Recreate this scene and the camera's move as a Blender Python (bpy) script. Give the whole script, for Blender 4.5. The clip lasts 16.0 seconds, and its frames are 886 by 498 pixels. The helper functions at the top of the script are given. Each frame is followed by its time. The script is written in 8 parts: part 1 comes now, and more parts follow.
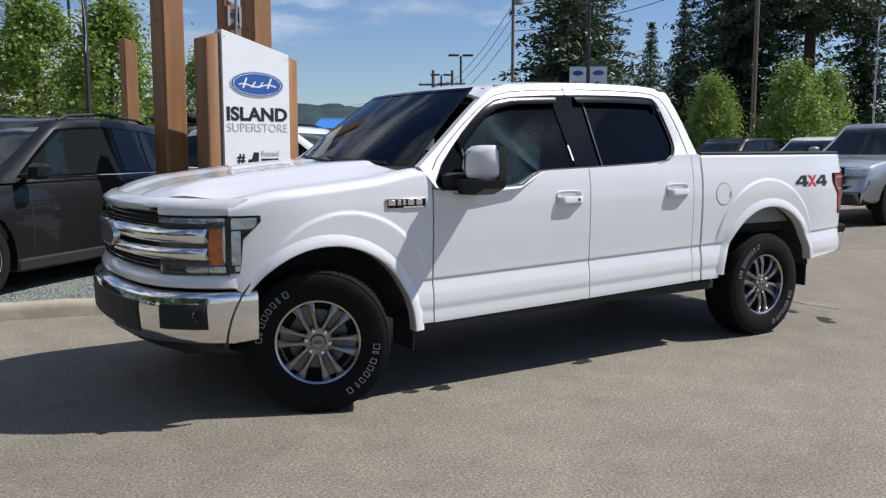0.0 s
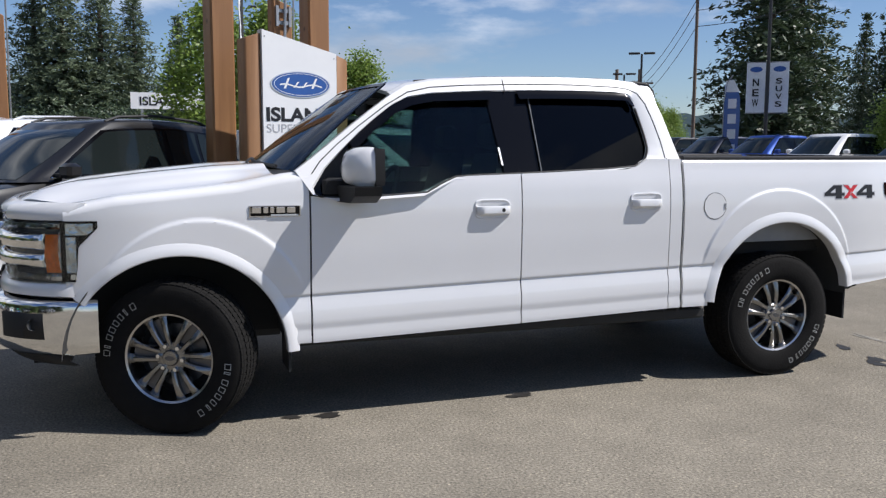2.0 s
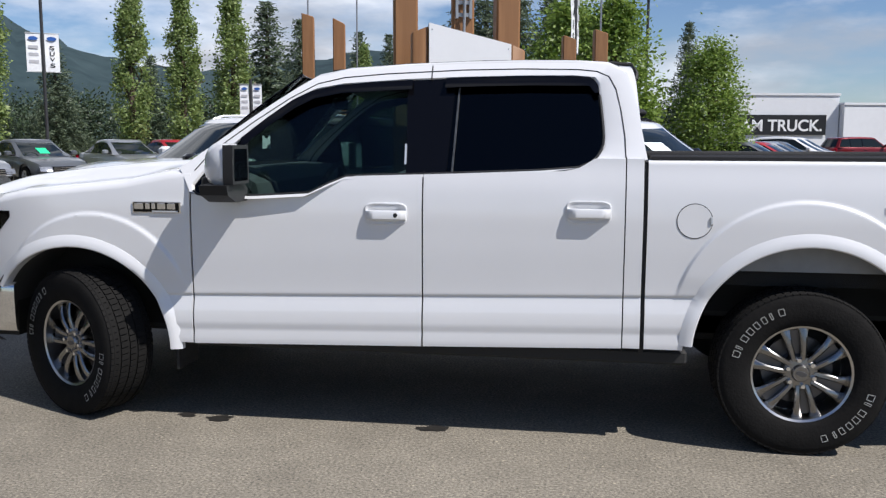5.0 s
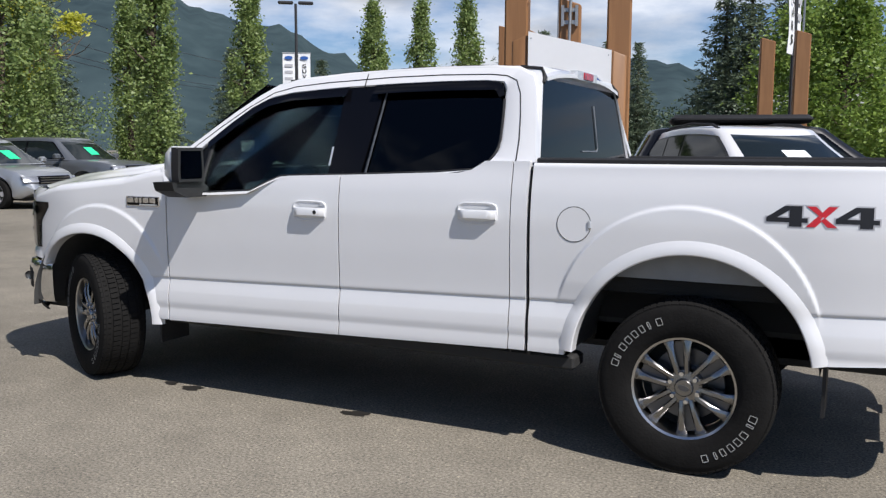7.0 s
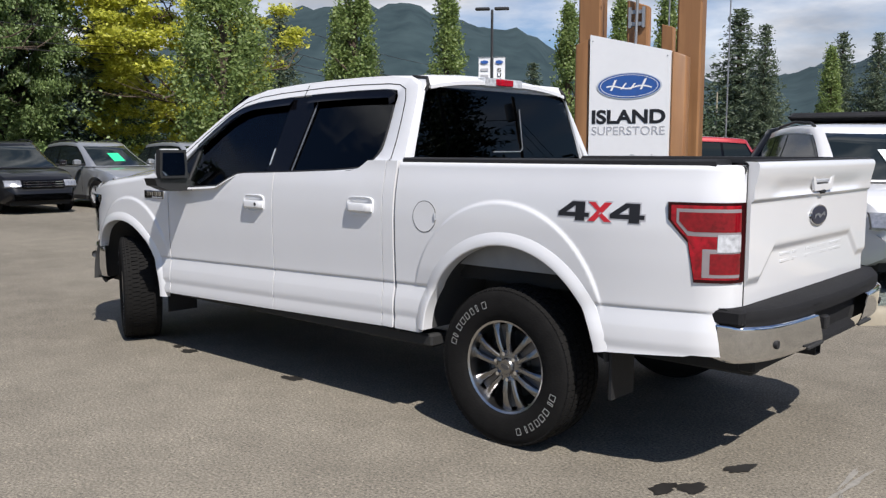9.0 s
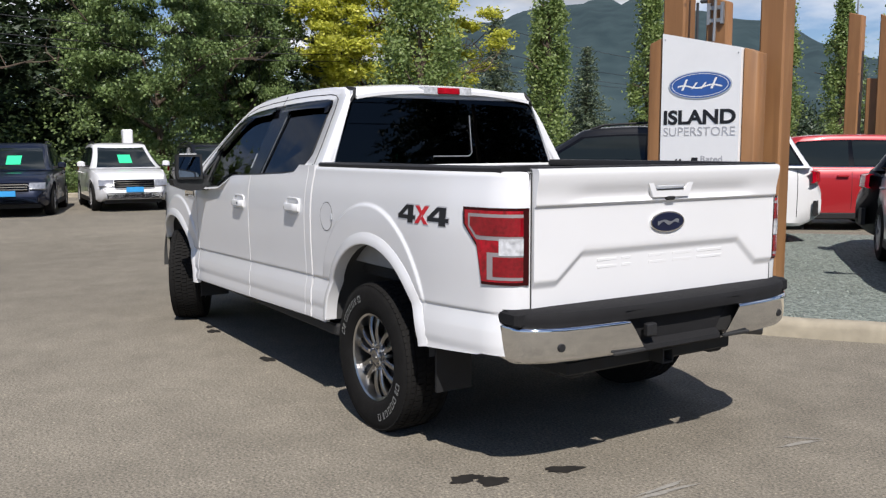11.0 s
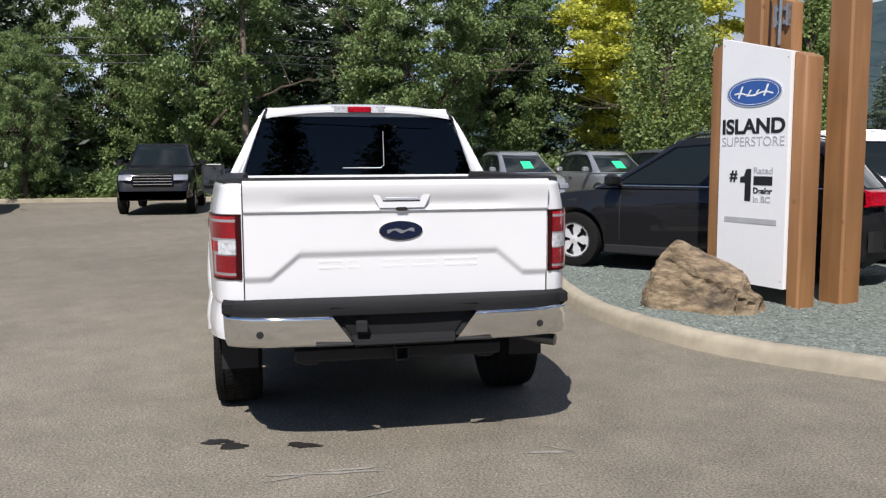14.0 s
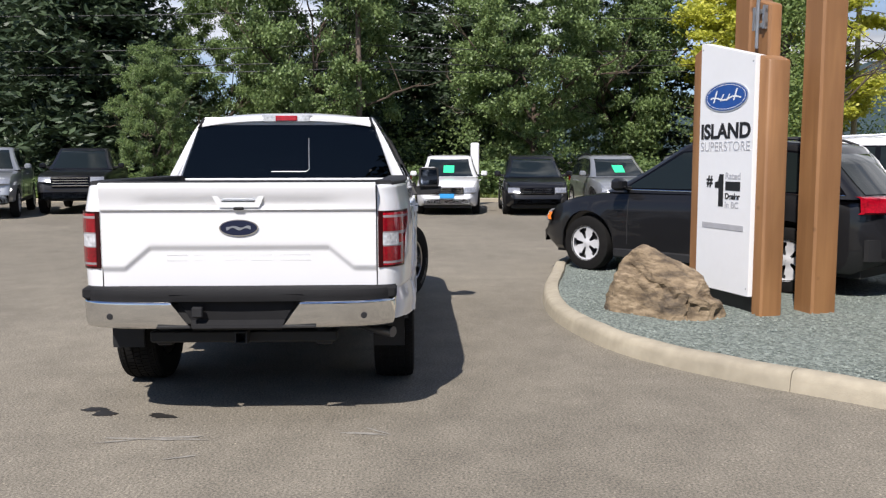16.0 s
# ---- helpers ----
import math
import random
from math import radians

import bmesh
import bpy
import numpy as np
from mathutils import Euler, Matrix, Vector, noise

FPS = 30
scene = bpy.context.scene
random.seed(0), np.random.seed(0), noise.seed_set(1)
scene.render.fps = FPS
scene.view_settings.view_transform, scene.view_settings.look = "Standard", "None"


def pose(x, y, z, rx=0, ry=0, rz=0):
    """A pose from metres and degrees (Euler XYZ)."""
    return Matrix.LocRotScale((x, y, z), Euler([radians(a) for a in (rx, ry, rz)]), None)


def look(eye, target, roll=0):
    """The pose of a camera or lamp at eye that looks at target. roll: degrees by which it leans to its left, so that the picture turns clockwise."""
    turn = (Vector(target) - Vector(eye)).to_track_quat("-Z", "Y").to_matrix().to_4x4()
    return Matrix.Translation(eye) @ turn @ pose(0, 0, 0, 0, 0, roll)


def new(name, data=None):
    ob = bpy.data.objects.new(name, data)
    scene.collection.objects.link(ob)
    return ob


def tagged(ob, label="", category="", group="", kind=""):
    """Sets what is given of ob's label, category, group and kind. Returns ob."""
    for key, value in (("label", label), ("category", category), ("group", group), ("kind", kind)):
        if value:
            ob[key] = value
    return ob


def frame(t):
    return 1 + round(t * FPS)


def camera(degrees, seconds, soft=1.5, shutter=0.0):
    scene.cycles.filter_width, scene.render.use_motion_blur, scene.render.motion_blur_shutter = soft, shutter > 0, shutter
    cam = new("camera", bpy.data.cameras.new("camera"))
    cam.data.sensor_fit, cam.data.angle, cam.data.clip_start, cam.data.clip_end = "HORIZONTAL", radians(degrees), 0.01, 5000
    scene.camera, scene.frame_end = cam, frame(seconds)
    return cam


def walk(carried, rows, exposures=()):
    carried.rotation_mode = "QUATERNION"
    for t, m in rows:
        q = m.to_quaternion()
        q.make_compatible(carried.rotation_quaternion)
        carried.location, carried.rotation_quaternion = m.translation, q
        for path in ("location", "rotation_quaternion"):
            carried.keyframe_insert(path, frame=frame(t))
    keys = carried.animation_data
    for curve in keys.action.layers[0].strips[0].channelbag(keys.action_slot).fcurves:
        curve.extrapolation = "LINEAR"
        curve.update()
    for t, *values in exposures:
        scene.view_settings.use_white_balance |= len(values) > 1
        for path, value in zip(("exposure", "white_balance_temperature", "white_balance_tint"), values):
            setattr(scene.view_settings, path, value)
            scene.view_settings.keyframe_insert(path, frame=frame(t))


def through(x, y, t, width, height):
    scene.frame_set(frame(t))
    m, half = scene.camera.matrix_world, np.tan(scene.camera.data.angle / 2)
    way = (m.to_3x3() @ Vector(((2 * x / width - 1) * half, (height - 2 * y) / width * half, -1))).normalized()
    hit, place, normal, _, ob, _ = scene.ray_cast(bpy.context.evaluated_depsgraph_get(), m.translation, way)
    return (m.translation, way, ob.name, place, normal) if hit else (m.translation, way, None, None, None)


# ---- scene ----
cam = camera(54.4, 16.0, soft=1.3)
PATH = [
    (0, (-3.779, -5.221, 1.451), (-2.716, -3.544, 1.215), 0.0),
    (0.5, (-3.342, -5.325, 1.453), (-2.388, -3.584, 1.219), 0.1),
    (1, (-2.89, -5.423, 1.455), (-2.035, -3.63, 1.221), 0.1),
    (1.5, (-2.421, -5.429, 1.466), (-1.648, -3.6, 1.229), 0.1),
    (2, (-1.966, -5.456, 1.459), (-1.321, -3.577, 1.225), 0.2),
    (2.5, (-1.486, -5.408, 1.435), (-1.014, -3.479, 1.2), 0.2),
    (3, (-1.015, -5.368, 1.435), (-0.71, -3.405, 1.205), 0.3),
    (3.5, (-0.573, -5.311, 1.44), (-0.434, -3.329, 1.21), 0.3),
    (4, (-0.122, -5.209, 1.454), (-0.146, -3.222, 1.224), 0.3),
    (4.5, (0.346, -5.189, 1.508), (0.17, -3.213, 1.256), 0.2),
    (5, (0.792, -5.137, 1.482), (0.485, -3.176, 1.23), 0.2),
    (7.5, (3.035, -4.734, 1.451), (2.028, -3.021, 1.223), 0.2),
    (8, (3.526, -4.638, 1.459), (2.414, -2.991, 1.233), 0.1),
    (8.5, (3.972, -4.473, 1.442), (2.759, -2.9, 1.218), 0.1),
    (9, (4.388, -4.259, 1.453), (3.062, -2.779, 1.224), -0.0),
    (11.5, (6.159, -2.702, 1.494), (4.421, -1.74, 1.265), -0.2),
    (12, (6.453, -2.324, 1.497), (4.663, -1.46, 1.271), -0.2),
    (12.5, (6.681, -1.914, 1.502), (4.844, -1.155, 1.281), -0.3),
    (13, (6.94, -1.519, 1.515), (5.06, -0.874, 1.296), -0.2),
    (13.5, (7.137, -1.098, 1.508), (5.219, -0.573, 1.292), -0.2),
    (14, (7.353, -0.676, 1.522), (5.405, -0.276, 1.308), -0.2),
    (14.5, (7.547, -0.251, 1.519), (5.581, 0.049, 1.31), -0.3),
    (15, (7.703, 0.183, 1.525), (5.727, 0.413, 1.32), -0.2),
    (15.5, (7.899, 0.603, 1.542), (5.915, 0.748, 1.34), -0.2),
    (16, (7.962, 1.036, 1.532), (5.974, 1.092, 1.326), -0.1),
]
EXPOSURES = [(0.0, 0.42, 6350, 12), (5.0, 0.38, 6350, 12), (9.0, 0.38, 6500, 12), (12.5, 0.35, 6550, 12), (16.0, 0.53, 6550, 13)]
walk(cam, [(t, look(eye, target, roll)) for t, eye, target, roll in PATH], EXPOSURES)

# ---- daylight ----
SUN_DIR = Vector((0.75, -0.315, 1.0)).normalized()
world = bpy.data.worlds.new("sky")
scene.world = world
world.use_nodes = True
wn, wl = world.node_tree.nodes, world.node_tree.links
wn.clear()
w_out = wn.new("ShaderNodeOutputWorld")
w_bg = wn.new("ShaderNodeBackground")
w_bg.inputs["Strength"].default_value = 0.064
sky = wn.new("ShaderNodeTexSky")
sky.sky_type = "NISHITA"
sky.sun_disc = False
sky.sun_elevation = math.asin(SUN_DIR.z)
sky.sun_rotation = math.atan2(SUN_DIR.x, SUN_DIR.y)
sky.air_density, sky.dust_density, sky.ozone_density = 1.0, 0.15, 2.6
# cumulus and thin veils, one noise field over the whole dome
w_tc = wn.new("ShaderNodeTexCoord")
w_map = wn.new("ShaderNodeMapping")
w_map.inputs["Scale"].default_value = (1.0, 1.0, 3.2)
w_map.inputs["Location"].default_value = (3.1, 0.4, 0.2)
w_noise = wn.new("ShaderNodeTexNoise")
w_noise.inputs["Scale"].default_value = 2.3
w_noise.inputs["Detail"].default_value = 9.0
w_noise.inputs["Roughness"].default_value = 0.56
w_ramp = wn.new("ShaderNodeValToRGB")
w_ramp.color_ramp.elements[0].position = 0.53
w_ramp.color_ramp.elements[1].position = 0.69
w_mix = wn.new("ShaderNodeMixRGB")
w_grey = wn.new("ShaderNodeTexNoise")
w_grey.inputs["Scale"].default_value, w_grey.inputs["Detail"].default_value = 5.0, 6.0
w_shade = wn.new("ShaderNodeValToRGB")
w_shade.color_ramp.elements[0].position, w_shade.color_ramp.elements[0].color = 0.36, (5.6, 6.0, 6.7, 1)
w_shade.color_ramp.elements[1].position, w_shade.color_ramp.elements[1].color = 0.60, (12.0, 12.4, 13.0, 1)
wl.new(w_grey.outputs["Fac"], w_shade.inputs[0])
wl.new(w_shade.outputs[0], w_mix.inputs[2])
wl.new(w_tc.outputs["Generated"], w_map.inputs["Vector"])
wl.new(w_map.outputs[0], w_noise.inputs["Vector"])
wl.new(w_map.outputs[0], w_grey.inputs["Vector"])
# more cloud over the mountains in the north-west
w_dot = wn.new("ShaderNodeVectorMath")
w_dot.operation = "DOT_PRODUCT"
w_dot.inputs[1].default_value = (-0.68, 0.70, 0.22)
w_rng = wn.new("ShaderNodeMapRange")
w_rng.inputs["From Min"].default_value, w_rng.inputs["From Max"].default_value = 0.55, 1.0
w_rng.inputs["To Min"].default_value, w_rng.inputs["To Max"].default_value = 0.0, 0.15
w_add = wn.new("ShaderNodeMath")
w_add.operation = "ADD"
w_tint = wn.new("ShaderNodeMixRGB")
w_tint.blend_type, w_tint.inputs[0].default_value, w_tint.inputs[2].default_value = "MULTIPLY", 1.0, (0.90, 0.99, 1.17, 1)
wl.new(w_tc.outputs["Generated"], w_dot.inputs[0])
wl.new(w_dot.outputs["Value"], w_rng.inputs["Value"])
wl.new(w_noise.outputs["Fac"], w_add.inputs[0])
wl.new(w_rng.outputs[0], w_add.inputs[1])
wl.new(w_add.outputs[0], w_ramp.inputs[0])
wl.new(w_ramp.outputs[0], w_mix.inputs[0])
wl.new(sky.outputs[0], w_tint.inputs[1])
wl.new(w_tint.outputs[0], w_mix.inputs[1])
wl.new(w_mix.outputs[0], w_bg.inputs["Color"])
wl.new(w_bg.outputs[0], w_out.inputs[0])

sun_data = bpy.data.lights.new("sun", "SUN")
sun_data.energy, sun_data.angle, sun_data.color = 4.45, radians(0.53), (1.0, 0.965, 0.915)
sun = new("sun", sun_data)
sun.matrix_world = look(SUN_DIR * 60, (0, 0, 0))


# ---- materials ----
def shader(name):
    m = bpy.data.materials.new(name)
    m.use_nodes = True
    return m, m.node_tree.nodes, m.node_tree.links, m.node_tree.nodes["Principled BSDF"]


def plain(name, rgb, rough=0.5, metal=0.0, coat=0.0, spec=0.5, vary=0.12, scale=14.0, bump=0.0, bscale=80.0, emit=None):
    """Base colour with two scales of variation, and fine relief."""
    m, n, l, b = shader(name)
    tc = n.new("ShaderNodeTexCoord")
    n1 = n.new("ShaderNodeTexNoise")
    n1.inputs["Scale"].default_value, n1.inputs["Detail"].default_value = scale, 6
    n2 = n.new("ShaderNodeTexNoise")
    n2.inputs["Scale"].default_value, n2.inputs["Detail"].default_value = scale * 0.13, 3
    add = n.new("ShaderNodeMath")
    add.operation = "ADD"
    ramp = n.new("ShaderNodeMapRange")
    ramp.inputs["From Min"].default_value, ramp.inputs["From Max"].default_value = 0.6, 1.4
    ramp.inputs["To Min"].default_value, ramp.inputs["To Max"].default_value = 1 - vary, 1 + vary
    mul = n.new("ShaderNodeMixRGB")
    mul.blend_type, mul.inputs[0].default_value = "MULTIPLY", 1.0
    mul.inputs[1].default_value = (*rgb, 1)
    l.new(tc.outputs["Object"], n1.inputs["Vector"])
    l.new(tc.outputs["Object"], n2.inputs["Vector"])
    l.new(n1.outputs["Fac"], add.inputs[0])
    l.new(n2.outputs["Fac"], add.inputs[1])
    l.new(add.outputs[0], ramp.inputs["Value"])
    l.new(ramp.outputs[0], mul.inputs[2])
    l.new(mul.outputs[0], b.inputs["Base Color"])
    b.inputs["Roughness"].default_value, b.inputs["Metallic"].default_value = rough, metal
    b.inputs["Coat Weight"].default_value, b.inputs["Coat Roughness"].default_value = coat, 0.07
    b.inputs["Specular IOR Level"].default_value = spec
    if bump:
        nb = n.new("ShaderNodeTexNoise")
        nb.inputs["Scale"].default_value, nb.inputs["Detail"].default_value = bscale, 5
        bp = n.new("ShaderNodeBump")
        bp.inputs["Strength"].default_value, bp.inputs["Distance"].default_value = bump, 0.01
        l.new(tc.outputs["Object"], nb.inputs["Vector"])
        l.new(nb.outputs["Fac"], bp.inputs["Height"])
        l.new(bp.outputs[0], b.inputs["Normal"])
    if emit:
        b.inputs["Emission Color"].default_value, b.inputs["Emission Strength"].default_value = (*rgb, 1), emit
    return m


def paint(name, rgb, flake=0.0):
    m = plain(name, rgb, rough=0.38, metal=flake, coat=1.0, vary=0.02, scale=3.0, spec=0.5 if max(rgb) > 0.3 else 0.15)
    if max(rgb) < 0.3:
        m.node_tree.nodes["Principled BSDF"].inputs["Coat Weight"].default_value = 0.65
        m.node_tree.nodes["Principled BSDF"].inputs["Coat Roughness"].default_value = 0.02
    return m


def glass(name, tint, rough=0.0, see=0.5):
    """Tinted pane: a mix of clear, tinted passage and a mirror-like front."""
    m, n, l, b = shader(name)
    n.remove(b)
    out = n["Material Output"]
    tr = n.new("ShaderNodeBsdfTransparent")
    tr.inputs["Color"].default_value = (*tint, 1)
    gl = n.new("ShaderNodeBsdfGlossy")
    gl.inputs["Roughness"].default_value = rough
    gl.inputs["Color"].default_value = (0.70, 0.71, 0.72, 1)
    fr = n.new("ShaderNodeFresnel")
    fr.inputs["IOR"].default_value = 1.42
    mix = n.new("ShaderNodeMixShader")
    l.new(fr.outputs[0], mix.inputs[0])
    l.new(tr.outputs[0], mix.inputs[1])
    l.new(gl.outputs[0], mix.inputs[2])
    l.new(mix.outputs[0], out.inputs["Surface"])
    return m


def asphalt_material():
    m, n, l, b = shader("asphalt")
    tc = n.new("ShaderNodeTexCoord")

    def nz(scale, detail=4, rough=0.55):
        q = n.new("ShaderNodeTexNoise")
        q.inputs["Scale"].default_value, q.inputs["Detail"].default_value, q.inputs["Roughness"].default_value = scale, detail, rough
        l.new(tc.outputs["Object"], q.inputs["Vector"])
        return q

    big, mid, fine = nz(0.22, 5), nz(2.6, 8, 0.72), nz(70, 4, 0.75)
    vor = n.new("ShaderNodeTexVoronoi")
    vor.inputs["Scale"].default_value = 75
    l.new(tc.outputs["Object"], vor.inputs["Vector"])
    grit = n.new("ShaderNodeTexVoronoi")
    grit.inputs["Scale"].default_value = 26
    l.new(tc.outputs["Object"], grit.inputs["Vector"])
    r3 = n.new("ShaderNodeValToRGB")
    r3.color_ramp.elements[0].position, r3.color_ramp.elements[0].color = 0.06, (1.75, 1.70, 1.60, 1)
    r3.color_ramp.elements[1].position, r3.color_ramp.elements[1].color = 0.20, (1, 1, 1, 1)
    l.new(grit.outputs["Distance"], r3.inputs[0])
    r1 = n.new("ShaderNodeValToRGB")
    r1.color_ramp.elements[0].position, r1.color_ramp.elements[0].color = 0.34, (0.122, 0.111, 0.092, 1)
    r1.color_ramp.elements[1].position, r1.color_ramp.elements[1].color = 0.68, (0.232, 0.212, 0.176, 1)
    sm = n.new("ShaderNodeMath")
    sm.operation = "MULTIPLY_ADD"
    sm.inputs[1].default_value = 0.5
    half = n.new("ShaderNodeMath")
    half.operation = "MULTIPLY"
    half.inputs[1].default_value = 0.5
    l.new(mid.outputs["Fac"], half.inputs[0])
    l.new(big.outputs["Fac"], sm.inputs[0])
    l.new(half.outputs[0], sm.inputs[2])
    l.new(sm.outputs[0], r1.inputs[0])
    # pale and dark aggregate
    r2 = n.new("ShaderNodeValToRGB")
    e = r2.color_ramp.elements
    e[0].position, e[0].color = 0.30, (0.30, 0.30, 0.30, 1)
    e[1].position, e[1].color = 0.74, (1.95, 1.90, 1.80, 1)
    l.new(fine.outputs["Fac"], r2.inputs[0])
    mx = n.new("ShaderNodeMixRGB")
    mx.blend_type, mx.inputs[0].default_value = "MULTIPLY", 1.0
    l.new(r1.outputs[0], mx.inputs[1])
    l.new(r2.outputs[0], mx.inputs[2])
    my = n.new("ShaderNodeMixRGB")
    my.blend_type, my.inputs[0].default_value = "MULTIPLY", 0.8
    l.new(mx.outputs[0], my.inputs[1])
    l.new(r3.outputs[0], my.inputs[2])
    l.new(my.outputs[0], b.inputs["Base Color"])
    b.inputs["Roughness"].default_value = 0.9
    b.inputs["Specular IOR Level"].default_value = 0.3
    bp = n.new("ShaderNodeBump")
    bp.inputs["Strength"].default_value, bp.inputs["Distance"].default_value = 0.24, 0.010
    l.new(vor.outputs["Distance"], bp.inputs["Height"])
    l.new(bp.outputs[0], b.inputs["Normal"])
    return m


def wood_material():
    m, n, l, b = shader("stained_timber")
    tc = n.new("ShaderNodeTexCoord")
    mp = n.new("ShaderNodeMapping")
    mp.inputs["Scale"].default_value = (4, 4, 0.35)
    nz = n.new("ShaderNodeTexNoise")
    nz.inputs["Scale"].default_value, nz.inputs["Detail"].default_value, nz.inputs["Distortion"].default_value = 3.0, 7, 0.6
    n2 = n.new("ShaderNodeTexNoise")
    n2.inputs["Scale"].default_value, n2.inputs["Detail"].default_value = 1.4, 4
    kn = n.new("ShaderNodeTexVoronoi")
    kn.inputs["Scale"].default_value = 2.6
    ri = n.new("ShaderNodeObjectInfo")
    rp = n.new("ShaderNodeValToRGB")
    e = rp.color_ramp.elements
    e[0].position, e[0].color = 0.25, (0.215, 0.100, 0.038, 1)
    e[1].position, e[1].color = 0.75, (0.300, 0.150, 0.060, 1)
    kr = n.new("ShaderNodeValToRGB")
    k = kr.color_ramp.elements
    k[0].position, k[0].color = 0.02, (0.30, 0.25, 0.22, 1)
    k[1].position, k[1].color = 0.10, (1, 1, 1, 1)
    br = n.new("ShaderNodeMapRange")
    br.inputs["To Min"].default_value, br.inputs["To Max"].default_value = 0.75, 1.2
    m1 = n.new("ShaderNodeMixRGB")
    m1.blend_type, m1.inputs[0].default_value = "MULTIPLY", 1.0
    m2 = n.new("ShaderNodeMixRGB")
    m2.blend_type, m2.inputs[0].default_value = "MULTIPLY", 1.0
    bp = n.new("ShaderNodeBump")
    bp.inputs["Strength"].default_value, bp.inputs["Distance"].default_value = 0.3, 0.004
    l.new(tc.outputs["Object"], mp.inputs["Vector"])
    l.new(mp.outputs[0], nz.inputs["Vector"])
    l.new(tc.outputs["Object"], n2.inputs["Vector"])
    l.new(tc.outputs["Object"], kn.inputs["Vector"])
    l.new(nz.outputs["Fac"], rp.inputs[0])
    l.new(kn.outputs["Distance"], kr.inputs[0])
    l.new(n2.outputs["Fac"], br.inputs["Value"])
    l.new(rp.outputs[0], m1.inputs[1])
    l.new(kr.outputs[0], m1.inputs[2])
    l.new(m1.outputs[0], m2.inputs[1])
    l.new(br.outputs[0], m2.inputs[2])
    l.new(m2.outputs[0], b.inputs["Base Color"])
    l.new(nz.outputs["Fac"], bp.inputs["Height"])
    l.new(bp.outputs[0], b.inputs["Normal"])
    b.inputs["Roughness"].default_value = 0.55
    return m


def leaf_material(name, dark, light, through=0.35):
    """Leaves that differ from clump to clump and let some light through."""
    m, n, l, b = shader(name)
    geo = n.new("ShaderNodeNewGeometry")
    tc = n.new("ShaderNodeTexCoord")
    nz = n.new("ShaderNodeTexNoise")
    nz.inputs["Scale"].default_value = 0.9
    l.new(tc.outputs["Object"], nz.inputs["Vector"])
    av = n.new("ShaderNodeMath")
    av.operation = "MULTIPLY_ADD"
    av.inputs[1].default_value = 0.55
    hv = n.new("ShaderNodeMath")
    hv.operation = "MULTIPLY"
    hv.inputs[1].default_value = 0.5
    l.new(nz.outputs["Fac"], hv.inputs[0])
    l.new(geo.outputs["Random Per Island"], av.inputs[0])
    l.new(hv.outputs[0], av.inputs[2])
    rp = n.new("ShaderNodeValToRGB")
    rp.color_ramp.elements[0].color, rp.color_ramp.elements[1].color = (*dark, 1), (*light, 1)
    rp.color_ramp.elements[0].position, rp.color_ramp.elements[1].position = 0.2, 0.85
    l.new(av.outputs[0], rp.inputs[0])
    b.inputs["Roughness"].default_value = 0.5
    l.new(rp.outputs[0], b.inputs["Base Color"])
    tr = n.new("ShaderNodeBsdfTranslucent")
    l.new(rp.outputs[0], tr.inputs["Color"])
    mx = n.new("ShaderNodeMixShader")
    mx.inputs[0].default_value = through
    l.new(b.outputs[0], mx.inputs[1])
    l.new(tr.outputs[0], mx.inputs[2])
    l.new(mx.outputs[0], n["Material Output"].inputs["Surface"])
    return m


def gravel_material():
    m, n, l, b = shader("blue_green_gravel")
    tc = n.new("ShaderNodeTexCoord")
    vo = n.new("ShaderNodeTexVoronoi")
    vo.inputs["Scale"].default_value = 42
    nz = n.new("ShaderNodeTexNoise")
    nz.inputs["Scale"].default_value, nz.inputs["Detail"].default_value = 1.7, 4
    rp = n.new("ShaderNodeValToRGB")
    e = rp.color_ramp.elements
    e[0].color, e[1].color = (0.085, 0.103, 0.090, 1), (0.255, 0.290, 0.255, 1)
    sep = n.new("ShaderNodeSeparateColor")
    mx = n.new("ShaderNodeMixRGB")
    mx.blend_type, mx.inputs[0].default_value = "MULTIPLY", 0.5
    bp = n.new("ShaderNodeBump")
    bp.inputs["Strength"].default_value, bp.inputs["Distance"].default_value = 0.9, 0.02
    l.new(tc.outputs["Object"], vo.inputs["Vector"])
    l.new(tc.outputs["Object"], nz.inputs["Vector"])
    l.new(vo.outputs["Color"], sep.inputs[0])
    l.new(sep.outputs[0], rp.inputs[0])
    l.new(rp.outputs[0], mx.inputs[1])
    l.new(nz.outputs["Color"], mx.inputs[2])
    l.new(rp.outputs[0], b.inputs["Base Color"])
    l.new(vo.outputs["Distance"], bp.inputs["Height"])
    bp.invert = True
    l.new(bp.outputs[0], b.inputs["Normal"])
    b.inputs["Roughness"].default_value = 0.9
    return m


def stones_material():
    m, n, l, b = shader("gravel_stones")
    geo = n.new("ShaderNodeNewGeometry")
    rp = n.new("ShaderNodeValToRGB")
    e = rp.color_ramp.elements
    e[0].color, e[1].color = (0.10, 0.12, 0.105, 1), (0.27, 0.305, 0.27, 1)
    l.new(geo.outputs["Random Per Island"], rp.inputs[0])
    l.new(rp.outputs[0], b.inputs["Base Color"])
    b.inputs["Roughness"].default_value = 0.9
    return m


